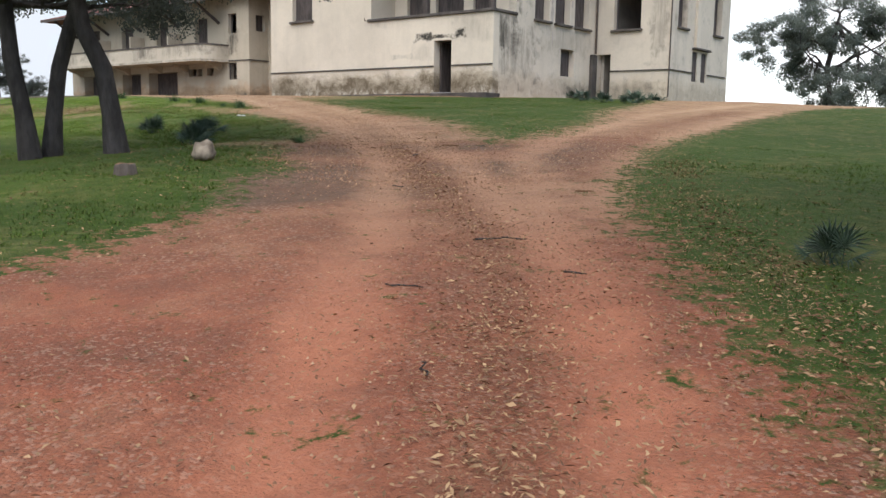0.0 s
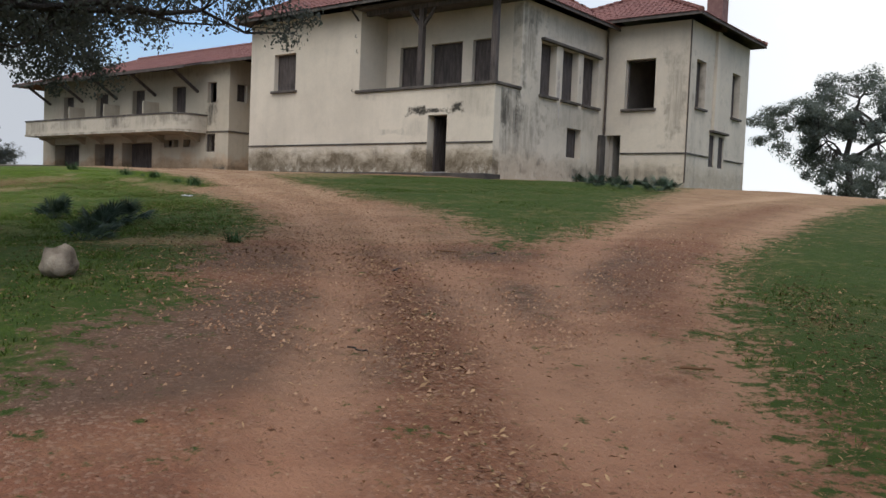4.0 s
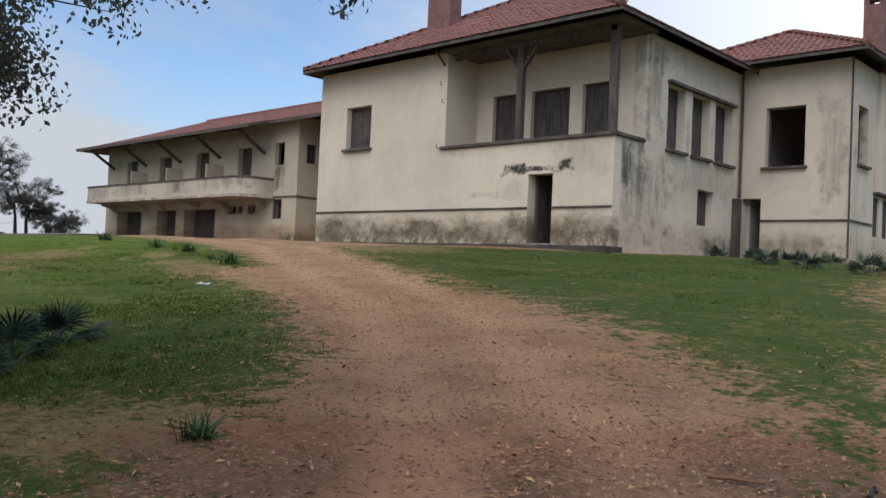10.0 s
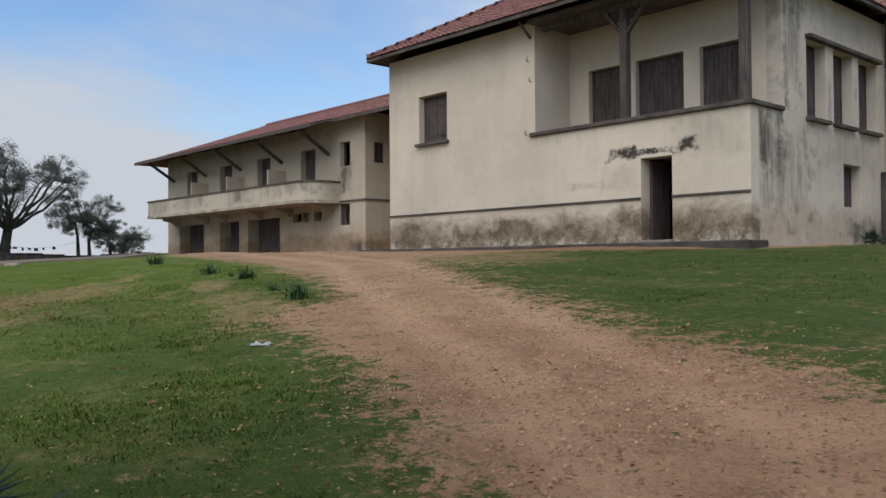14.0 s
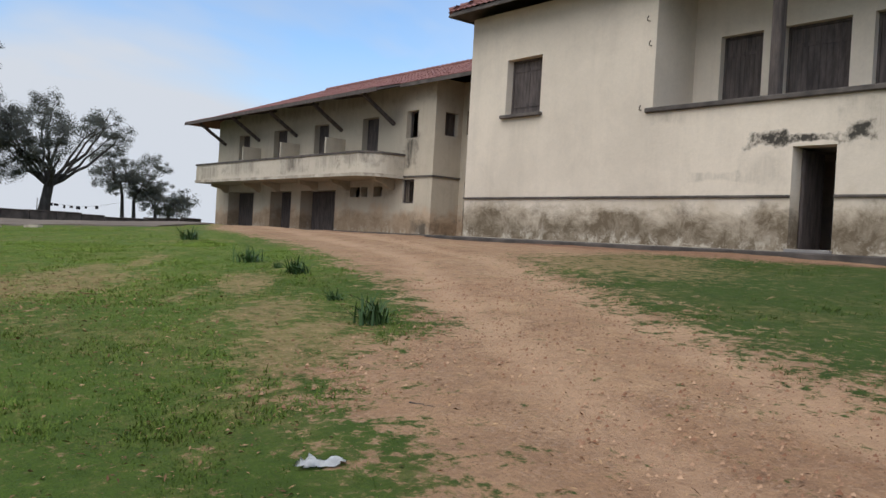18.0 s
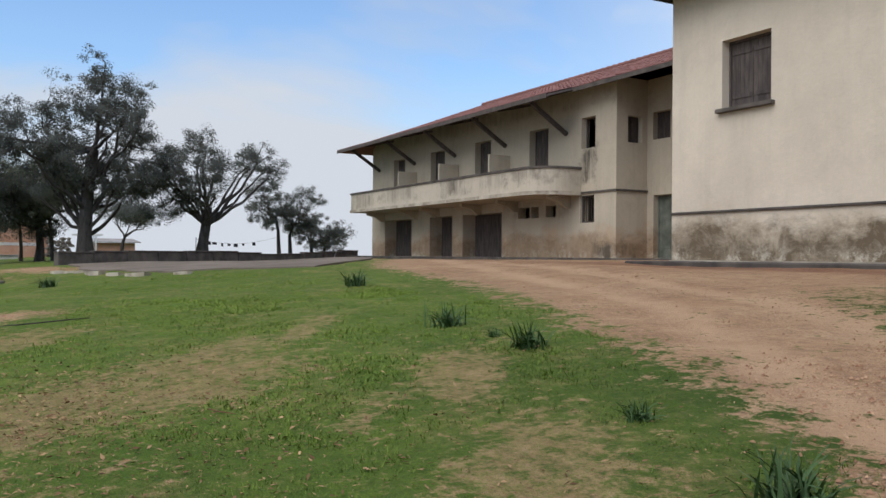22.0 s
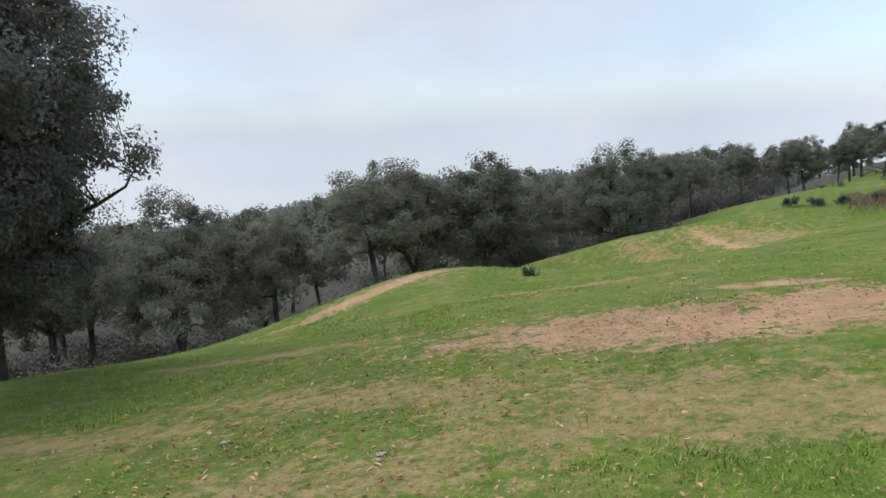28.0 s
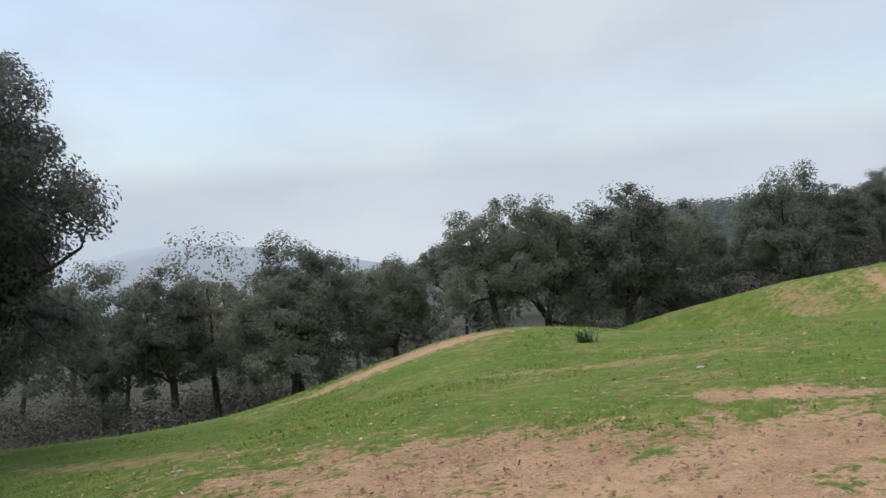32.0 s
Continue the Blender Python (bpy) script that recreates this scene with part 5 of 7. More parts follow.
    n = ((-34.0, 45.2, 9.60), (ex, 45.2, 9.60), (rx, yr, zr), (-34.0, yr, zr))
    part("roof_slope", plate(n, 0.1), M_TILE, wing)
    bm = bmesh.new()
    for k in range(66):
        s = Vector((rx + k * 0.4, yr, zr + 0.06))
        tube(bm, [s, s + Vector((0.45, 0, -0.02))], [0.125, 0.10], 8)
    part("ridge_tiles", bm, M_TILE, wing)
    part("fascia_board", boxed((ex, 32.26, 9.46), (-45.0, 32.30, 9.63)), M_WOOD, wing)
    part("fascia_board", boxed((-45.0, 33.50, 9.80), (-36.1, 33.55, 9.95)), M_BAND, wing)
    for x in (-62.0, -57.5, -53.0, -48.5):
        part("rafter", beam(bmesh.new(), (x, 32.4, 9.49), (x, 34.2, 9.92), 0.10, 0.12), M_WOOD, wing)
    return wing


main_house()
side_annex()
west_wing()

# raised kerb along the foot of the house, and the concrete yard beside the wing
tagged(part("pavement", boxed((-36.6, 28.75, 2.9), (-21.2, 29.79, FLOOR - 0.01), 0.03), M_KERB, None), "cracked concrete walk along the house wall", "pavement", "", "structure")
tagged(part("pavement", boxed((-66.0, 32.9, 2.8), (-36.61, 34.29, FLOOR + 0.05), 0.03), M_KERB, None), "concrete walk before the wing", "pavement", "", "structure")

# ---- trees ----
def leaf_cloud(rng, centres, radii, count, length, width, droop=0.0):
    """Small pointed leaves, many round each centre."""
    c = np.repeat(np.asarray(centres, float), count, axis=0)
    r = np.repeat(np.asarray(radii, float), count)
    n = len(c)
    p = rng.normal(size=(n, 3))
    p *= (rng.random(n) ** 0.45 / np.linalg.norm(p, axis=1))[:, None]
    p[:, 2] *= 0.75
    # leaves turn their faces outwards and up to the light
    out = c - np.mean(centres, axis=0)
    out /= np.linalg.norm(out, axis=1)[:, None] + 0.3
    face = p + 0.6 * out + 0.42 * rng.normal(size=(n, 3)) + np.array([0, 0, 0.35])
    face /= np.linalg.norm(face, axis=1)[:, None] + 1e-9
    c = c + p * r[:, None]
    a = rng.normal(size=(n, 3))
    a[:, 2] -= droop
    a -= face * (a * face).sum(1)[:, None]
    a /= np.linalg.norm(a, axis=1)[:, None] + 1e-9
    b = np.cross(face, a)
    size = (0.65 + 0.7 * rng.random(n))[:, None]
    a, b = a * size * length / 2, b * size * width / 2
    v = np.stack([c - a, c - a * 0.1 + b, c + a, c - a * 0.1 - b], 1).reshape(-1, 3)
    return v, np.arange(n * 4).reshape(n, 4)


def grow(rng, base, top_r, stems, tall, spread, levels=3, lean=(0, 0), sides=7, flat=0.35):
    """A forked skeleton: limbs as (points, radii), and the twig ends."""
    limbs, tips = [], []

    def limb(p, way, length, r, level):
        pts, rad = [Vector(p)], [r]
        n = 4 if level else 5
        for k in range(n):
            way = (way + Vector(rng.normal(size=3)) * (0.16 + 0.05 * level) + Vector((0, 0, 0.05))).normalized()
            pts.append(pts[-1] + way * length / n)
            rad.append(r * (1 - (0.45 + 0.1 * level) * (k + 1) / n))
        limbs.append((pts, rad, level))
        if level >= levels:
            tips.append(pts[-1])
            tips.append(pts[2])
            if level > 3:
                tips.append(pts[3])
            return
        kids = int(rng.integers(3, 5)) if level else stems
        for k in range(kids):
            turn = 2 * math.pi * (k + rng.random() * 0.7) / kids
            out = Vector((math.cos(turn), math.sin(turn), flat + 0.55 * rng.random() - 0.1 * level))
            w = (way * 0.55 + out * (0.9 if level else spread)).normalized()
            i = n if k < 2 or level == 0 else int(rng.integers(2, n + 1))
            limb(pts[i], w, length * (0.62 + 0.22 * rng.random()) * (1.35 if level == 0 else 1), rad[i] * (0.62 if k else 0.75), level + 1)

    limb(Vector(base), Vector((lean[0], lean[1], 1)).normalized(), tall, top_r, 0)
    return limbs, tips


def tree_meshes(seed, tall, r, stems, spread, per, leaf, mat, clump=0.55, levels=3, lean=(0, 0), flat=0.35, droop=0.3, keep=1.0, wide=0.5, bark_mat=None):
    rng = np.random.default_rng(seed)
    limbs, tips = grow(rng, (0, 0, -0.15), r, stems, tall, spread, levels, lean, 7, flat)
    bm = bmesh.new()
    for pts, rad, level in limbs:
        rr = list(rad)
        if level == 0:
            rr[0] *= 1.3
        tube(bm, pts, rr, (10, 7, 5, 4, 3)[min(level, 4)], cap=False)
    trunk = to_mesh("trunk", bm, bark_mat or M_BARK, True)
    tips = [t for t in tips if rng.random() < keep]
    v, f = leaf_cloud(rng, [tuple(t) for t in tips], [clump * (0.7 + 0.6 * rng.random()) for _ in tips], per, leaf, leaf * wide, droop)
    crown = arrays_mesh("crown", v, f, mat)
    return trunk, crown


def plant(meshes, x, y, turn=0.0, size=1.0, name="oak_tree", label="dark evergreen oak with spreading crown", group="", sink=0.0):
    t = thing(name, (x, y, hz(x, y) - sink), label, "tree", group)
    t.rotation_euler = (0, 0, radians(turn))
    t.scale = (size, size, size)
    for nm, me in zip(("trunk", "crown"), meshes):
        ob = new(nm, me)
        ob.parent = t
    return t


def crowned(seed, name, stem, fork, spots, reach, per, leaf, mat, bark_mat, label, radius=0.17, wide=0.55, droop=0.5, boughs=9, group=""):
    """A tree grown to a crown: stem points, boughs from the fork, a twig to every spot, leaves round each spot."""
    rng = np.random.default_rng(seed)
    spots = np.asarray(spots, float)
    x, y = stem[0][:2]
    t = thing(name, (x, y, hz(x, y) - 0.05), label, "tree", group)
    bm = bmesh.new()
    n = len(stem)
    tube(bm, stem, [radius * (1.45 if k == 0 else 1.05 - 0.35 * k / n) for k in range(n)], 12, cap=False)
    ends = spots[rng.permutation(len(spots))[:boughs]]
    girth = min(1.0, (7 / boughs) ** 0.7)
    nodes, size = [], []
    for e in ends:
        e = Vector(e)
        start = Vector(stem[-1 - int(rng.integers(0, fork))])
        mid = start.lerp(e, 0.5) + Vector((0, 0, -0.05 * (e - start).length)) + Vector(rng.normal(size=3)) * 0.065 * (e - start).length
        pts, rad = [], []
        for k in range(8):
            f = k / 7
            pts.append((1 - f) ** 2 * start + 2 * f * (1 - f) * mid + f * f * e + Vector(rng.normal(size=3)) * (0.015 + 0.013 * (e - start).length) * (0 < k))
            rad.append(radius * (0.62 * girth * (1 - f) ** 0.8 + 0.05))
        tube(bm, pts, rad, 6, cap=False)
        nodes += pts[2:]
        size += rad[2:]
    nn = np.array(nodes)
    for p in spots:
        k = int(np.argmin(((nn - p) ** 2).sum(1) + 0.02 * rng.random(len(nn))))
        a, e = nodes[k], Vector(p)
        m = a.lerp(e, 0.5) + Vector(rng.normal(size=3)) * 0.09
        tube(bm, [a, m, e], [min(0.025, size[k] * 0.6), 0.011, 0.004], 3, cap=False)
    part("trunk", bm, bark_mat, t, smooth=True)
    v, f = leaf_cloud(rng, spots, reach * (0.6 + 0.7 * rng.random(len(spots))), per, leaf, leaf * wide, droop)
    part("crown", arrays_mesh("crown", v, f, mat), mat, t)
    return t


def in_ball(rng, n, c, r, inner=0.35):
    """Points within an egg, thicker towards its skin and with bites out of it."""
    p = rng.normal(size=(n, 3))
    p /= np.linalg.norm(p, axis=1)[:, None]
    bite = 1.0 + 0.10 * np.sin(3.1 * p[:, 0] + 2.0 * p[:, 2]) * np.sin(4.3 * p[:, 1] + c[0]) + 0.06 * np.sin(9 * p[:, 0] + 7 * p[:, 2])
    p *= (bite * (inner + (1 - inner) * rng.random(n) ** 0.5))[:, None]
    return np.asarray(c) + p * np.asarray(r)


def lobed(rng, lobes, each, c, r, lobe):
    """A crown of rounded boughs: small eggs set over a large one."""
    hubs = in_ball(rng, lobes, c, r, 0.55)
    return np.concatenate([in_ball(rng, each, h, np.array((1.0, 1.0, 0.8)) * lobe * (0.7 + 0.6 * rng.random()), 0.3) for h in hubs])


def over_drive(rng, n, cx, cy, reach):
    """A flat spreading crown, lifted where cars pass under it."""
    a, r = rng.random(n) * 2 * math.pi, np.sqrt(rng.random(n)) * reach
    x, y = cx + r * np.cos(a), cy + r * np.sin(a)
    d = np.hypot(x + 12.9, y - 7.5)
    side = (x + 7.0) * -0.538 - (y - 7.1) * 0.843
    side = -side
    low = 3.92 + 0.75 * np.exp(-(side / 1.5) ** 2) + 0.45 * np.maximum(0, side) + 0.3 * np.maximum(0, d - 3.6)
    lift = (2.2 - 0.28 * r) * rng.random(n) ** 1.5
    keep = d < 4.5
    return np.stack([x, y, low + lift], -1)[keep]


# by the drive: three old oaks whose crowns hang over the grass
_g = np.random.default_rng(11)
STEMS = [[(-12.61, 7.23, 1.3), (-12.66, 7.19, 2.0), (-12.74, 7.12, 2.7), (-12.98, 6.95, 3.3), (-13.1, 6.9, 3.95), (-13.2, 7.1, 4.4)],
         [(-13.5, 6.63, 1.2), (-13.44, 6.68, 2.0), (-13.36, 6.75, 2.7), (-13.2, 6.9, 3.4), (-13.05, 7.05, 4.0), (-12.9, 7.4, 4.4)],
         [(-13.4, 6.27, 1.2), (-13.47, 6.22, 2.0), (-13.58, 6.13, 2.8), (-13.62, 6.1, 3.6), (-13.8, 6.1, 4.3)]]
LOBES = [(-13.6, 8.4, 3.3), (-11.4, 8.2, 3.4), (-14.6, 6.4, 3.2)]
for k in range(3):
    spots = over_drive(_g, 215, *LOBES[k])
    if k == 0:
        spots = np.concatenate([spots, in_ball(_g, 60, (-15.55, 10.0, 4.25), (0.85, 0.85, 0.65)), in_ball(_g, 9, (-12.1, 11.0, 4.5), (1.0, 0.8, 0.3), 0.0)])
    # unseen southern lobe, added to shade the grass on the left
    if k == 2:
        spots = np.concatenate([spots, in_ball(_g, 170, (-12.6, 3.3, 5.2), (3.0, 2.4, 1.1))])
    crowned(71 + k, "oak_tree", STEMS[k], 2, spots, (0.30, 0.36, 0.36)[k], (95, 62, 62)[k], (0.058, 0.074, 0.074)[k], M_LEAF_D, M_BARK, "old leaning oak with dark ridged trunk beside the drive" if k == 0 else "dark-trunked oak leaning over the grass", (0.15, 0.125, 0.13)[k], boughs=16)
# the oak on the verge, and the pair on the slope
# the verge oak's second and third lobes are out of view, added to shade the verge
crowned(75, "oak_tree", [(1.6, 9.4, 0.6), (1.55, 9.35, 1.6), (1.3, 9.3, 2.6), (0.9, 9.2, 3.6)], 2, np.concatenate([in_ball(_g, 180, (-1.0, 9.4, 4.65), (2.9, 2.7, 1.2)), in_ball(_g, 260, (2.2, 6.0, 4.9), (3.6, 3.6, 1.3)), in_ball(_g, 150, (-0.6, 6.0, 5.9), (2.6, 2.6, 0.9))]), 0.36, 120, 0.078, M_LEAF_D, M_BARK,
        "oak whose branches hang over the drive's grass verge", boughs=14)
crowned(76, "oak_tree", [(-27.55, 5.65, 1.2), (-27.6, 5.6, 1.9), (-27.65, 5.5, 2.6), (-27.6, 5.4, 3.4)], 2, np.concatenate([lobed(_g, 28, 15, (-27.9, 5.1, 5.1), (2.35, 2.25, 2.0), 0.72), in_ball(_g, 60, (-28.4, 4.4, 3.7), (1.8, 1.8, 0.8))]), 0.34, 230, 0.066, M_LEAF, M_BARK_P,
        "oak with pale reddish trunk and dense dark crown on the slope", 0.17, boughs=16)
crowned(77, "oak_tree", [(-29.8, 2.6, 0.7), (-29.85, 2.6, 1.6), (-29.8, 2.65, 2.4), (-29.7, 2.7, 3.2)], 2, np.concatenate([lobed(_g, 26, 14, (-29.8, 2.7, 4.7), (1.8, 1.8, 2.0), 0.75), in_ball(_g, 90, (-29.8, 2.7, 4.5), (1.5, 1.5, 1.8), 0.1), lobed(_g, 14, 14, (-30.6, 1.8, 2.7), (1.7, 1.6, 1.2), 0.65)]), 0.34, 230, 0.068, M_LEAF, M_BARK_M,
        "dense dark oak low on the slope", 0.17, boughs=16)

# a second oak beyond the fork of the drive
crowned(78, "oak_tree", [(1.6, 17.6, hz(1.6, 17.6) - 0.1), (1.4, 17.5, 3.0), (0.8, 17.2, 4.4), (0.0, 17.0, 5.6)], 2, np.concatenate([lobed(_g, 18, 6, (-2.9, 16.6, 6.6), (2.5, 2.0, 1.6), 0.45), lobed(_g, 9, 6, (-4.7, 17.0, 5.1), (1.0, 0.7, 0.4), 0.35), in_ball(_g, 120, (1.4, 17.4, 7.0), (2.6, 2.6, 1.5))]), 0.30, 34, 0.08, M_LEAF, M_BARK,
        "oak with long thin sprays over the upper drive", 0.13, boughs=14)

# far oaks: six forms, shared
FORMS = [tree_meshes(31, 2.0, 0.20, 5, 1.15, 105, 0.14, M_LEAF, 0.80, 3, (0.1, 0.0), 0.30),
         tree_meshes(32, 2.2, 0.24, 5, 1.0, 115, 0.14, M_LEAF_D, 0.85, 3, (-0.1, 0.1), 0.42),
         tree_meshes(33, 1.8, 0.18, 5, 1.2, 105, 0.14, M_LEAF, 0.85, 3, (0.0, 0.1), 0.30),
         tree_meshes(34, 2.3, 0.20, 5, 0.9, 115, 0.14, M_LEAF_D, 0.90, 3, (0.1, -0.1), 0.50),
         tree_meshes(35, 2.1, 0.18, 5, 1.0, 60, 0.21, M_LEAF_G, 0.85, 3, (-0.15, 0.0), 0.40),
         tree_meshes(36, 2.4, 0.13, 4, 0.6, 22, 0.16, M_LEAF_Y, 0.70, 3, (0.0, 0.0), 0.65, 0.3, 0.8)]

# the valley wood: round-crowned oaks on grey stems, fine ones for its edge and plain ones behind
def wood_form(seed, mat, lobes, clusters, per, leaf, reach, wide=0.55, girth=0.13, broad=1.0):
    rng = np.random.default_rng(seed)
    spots = [in_ball(rng, clusters // 2, (0, 0, 5.1), (1.45 * broad, 1.45 * broad, 1.6))]
    for k in range(lobes):
        a = 2 * math.pi * (k + 0.6 * rng.random()) / lobes
        d, z, r = broad * (0.9 + 0.5 * rng.random()), 3.1 + 2.0 * rng.random(), 0.75 + 0.4 * rng.random()
        spots.append(in_ball(rng, clusters // 2 // lobes, (d * math.cos(a), d * math.sin(a), z), (r * broad, r * broad, r * 0.8)))
    spots = np.concatenate(spots)
    bm = bmesh.new()
    fork = Vector((0.25 * rng.normal(), 0.25 * rng.normal(), 2.9))
    tube(bm, [(0, 0, -0.2), (fork.x * 0.3, fork.y * 0.3 + 0.05, 1.0), fork], [girth * 1.4, girth, girth * 0.9], 8, cap=False)
    for e in spots[:: max(1, len(spots) // 6)]:
        e = Vector(e)
        m = fork.lerp(e, 0.5) + Vector((0.15 * rng.normal(), 0.15 * rng.normal(), 0.1))
        tube(bm, [fork, m, e], [girth * 0.6, girth * 0.35, 0.02], 4, cap=False)
    trunk = to_mesh("trunk", bm, M_BARK_M, True)
    v, f = leaf_cloud(rng, spots, reach * (0.6 + 0.7 * rng.random(len(spots))), per, leaf, leaf * wide, 0.2)
    return trunk, arrays_mesh("crown", v, f, mat)


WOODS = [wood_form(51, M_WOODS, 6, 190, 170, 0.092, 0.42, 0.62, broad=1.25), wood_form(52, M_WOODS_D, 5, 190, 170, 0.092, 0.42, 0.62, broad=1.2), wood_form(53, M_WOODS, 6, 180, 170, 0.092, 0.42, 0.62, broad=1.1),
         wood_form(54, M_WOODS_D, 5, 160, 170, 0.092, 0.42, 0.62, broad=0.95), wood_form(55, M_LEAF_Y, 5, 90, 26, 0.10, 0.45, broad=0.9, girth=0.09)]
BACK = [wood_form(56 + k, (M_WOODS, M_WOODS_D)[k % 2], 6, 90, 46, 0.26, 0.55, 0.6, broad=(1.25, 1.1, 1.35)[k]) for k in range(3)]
BRUSH = [tree_meshes(61 + k, 0.5, 0.05, 5, 0.9, 70, 0.07, M_BRUSH, 0.55, 2, (0.0, 0.0), 0.6, 0.0, 1.0, 0.3, M_BARK_M) for k in range(3)]

YARD = [(FORMS[3], -80, 12.8, 220, 0.75), (FORMS[2], -80, 22.5, 100, 0.9)]
for m, x, y, turn, size in YARD:
    plant(m, x, y, turn, size, group="oaks behind the yard", label="open-crowned oak with dark forked trunk beyond the yard wall")
# slim oaks in a row behind the yard wall
for _n, _y, _top, _cy, _ry, _rz in ((46, 30.6, 8.8, 29.9, 1.6, 1.65), (47, 31.35, 8.2, 32.0, 1.4, 1.6), (48, 32.8, 6.15, 32.6, 1.0, 1.0), (49, 33.7, 5.8, 34.3, 1.1, 0.95)):
    _z = hz(-71.0, _y)
    _c = _top - _rz - 0.35
    crowned(_n, "oak_tree", [(-71.0, _y, _z - 0.1), (-71.0, _y - 0.08, _z + 0.5 * (_c - _z)), (-71.0, 0.6 * _y + 0.4 * _cy, _c - 0.5 * _rz)], 1,
            lobed(_g, int(17 * _ry), 6, (-71.0, _cy, _c), (_ry, _ry, _rz), 0.5), 0.32, 85, 0.085, M_LEAF, M_BARK, "slim oak with a leaning stem behind the yard wall", 0.10, 0.5, boughs=8, group="oaks behind the yard")
# the two old oaks of the yard, half bare
_z = hz(-66.6, 18.8)
crowned(41, "oak_tree", [(-66.6, 18.8, _z - 0.1), (-66.6, 18.75, _z + 1.3), (-66.55, 18.8, _z + 2.6), (-66.5, 18.9, _z + 4.2), (-66.4, 19.1, _z + 5.8)], 4,
        np.concatenate([lobed(_g, 44, 9, (-66.3, 19.3, _z + 6.7), (2.9, 3.2, 3.1), 0.95), lobed(_g, 20, 9, (-66.6, 16.0, _z + 5.3), (2.0, 2.3, 2.2), 0.85), lobed(_g, 15, 9, (-66.2, 21.4, _z + 4.7), (1.8, 2.0, 1.7), 0.8)]),
        0.42, 120, 0.10, M_LEAF, M_BARK, "tall old oak with dark boughs and thin crown", 0.36, 0.5, boughs=20, group="oaks behind the yard")
for _n, _x, _y, _hh, _rr in ((44, -72.4, 17.0, 6.6, 1.7), (45, -70.5, 14.3, 6.0, 1.85)):
    _z = hz(_x, _y)
    crowned(_n, "oak_tree", [(_x, _y, _z - 0.1), (_x + 0.05, _y + 0.05, _z + 0.8), (_x, _y, _z + 1.7), (_x + 0.05, _y - 0.1, _z + 2.7)], 2,
            np.concatenate([in_ball(_g, 110, (_x, _y, _z + _hh - _rr - 0.3), (_rr, _rr, _rr * 1.1), 0.2), in_ball(_g, 90, (_x, _y - 0.3, _z + 2.6), (_rr, _rr, 1.4), 0.2)]),
            0.55, 110, 0.11, M_LEAF_D, M_BARK, "dense dark oak beside the yard wall's end", 0.22, 0.5, boughs=9, group="oaks behind the yard")
_z = hz(-67.4, 24.9)
crowned(42, "oak_tree", [(-67.4, 24.9, _z - 0.1), (-67.4, 25.0, _z + 1.0), (-67.4, 25.15, _z + 2.0), (-67.4, 25.25, _z + 3.0)], 2,
        np.concatenate([lobed(_g, 26, 8, (-67.3, 24.4, _z + 5.0), (2.4, 2.3, 2.2), 0.85), lobed(_g, 13, 7, (-67.2, 27.5, _z + 5.5), (1.9, 2.0, 1.2), 0.75), lobed(_g, 10, 8, (-67.4, 22.4, _z + 3.7), (1.5, 1.5, 1.4), 0.7)]),
        0.42, 95, 0.095, M_LEAF, M_BARK, "twin-stemmed half-bare oak behind the yard wall", 0.30, 0.5, boughs=17, group="oaks behind the yard")
_gx, _gy, _gz = -15.3, 57.0, hz(-15.3, 57.0)
crowned(43, "gum_tree", [(_gx, _gy, _gz - 0.1), (_gx + 0.1, _gy, _gz + 1.4), (_gx - 0.2, _gy, _gz + 2.8), (_gx, _gy + 0.2, _gz + 4.2), (_gx + 0.2, _gy, _gz + 5.6)], 4,
        np.concatenate([lobed(_g, 30, 6, (_gx - 0.2, _gy, _gz + 5.8), (2.8, 2.8, 2.2), 0.85), lobed(_g, 20, 6, (_gx + 3.2, _gy + 1, _gz + 4.4), (2.5, 2.4, 2.0), 0.7), lobed(_g, 17, 6, (_gx - 3.2, _gy, _gz + 4.2), (2.0, 2.2, 1.8), 0.65),
                        in_ball(_g, 170, (_gx + 0.8, _gy + 0.5, _gz + 1.6), (4.0, 3.2, 1.5)), in_ball(_g, 50, (_gx + 4.4, _gy + 1.0, _gz + 1.8), (2.2, 2.2, 1.5))]), 0.52, 120, 0.15, M_LEAF_G, M_BARK,
        "grey-green loose-crowned tree behind the house", 0.18, 0.45, boughs=10)


TALL = {}


def plant_to(meshes, x, y, top, turn, **kw):
    """A tree scaled so that its crown ends at a height over the datum."""
    me = meshes[1]
    if me.name not in TALL:
        TALL[me.name] = max(v.co.z for v in me.vertices) - 0.15
    return plant(meshes, x, y, turn, (top - hz(x, y)) / TALL[me.name], **kw)


# dense oaks beside the yard
for k, (x, y, top) in enumerate(((-71.4, 8.8, 6.2), (-71.6, 11.0, 7.3), (-71.7, 14.6, 9.0), (-71.5, 17.7, 9.4), (-70.9, 5.6, 4.3), (-70.4, 3.2, 4.5), (-75.0, 16.2, 8.0))):
    plant_to(WOODS[(1, 3, 0, 1, 2, 1, 2)[k]], x, y, top, 65.0 * k, group="oaks behind the yard", label="dense dark oak beside the far orange house")

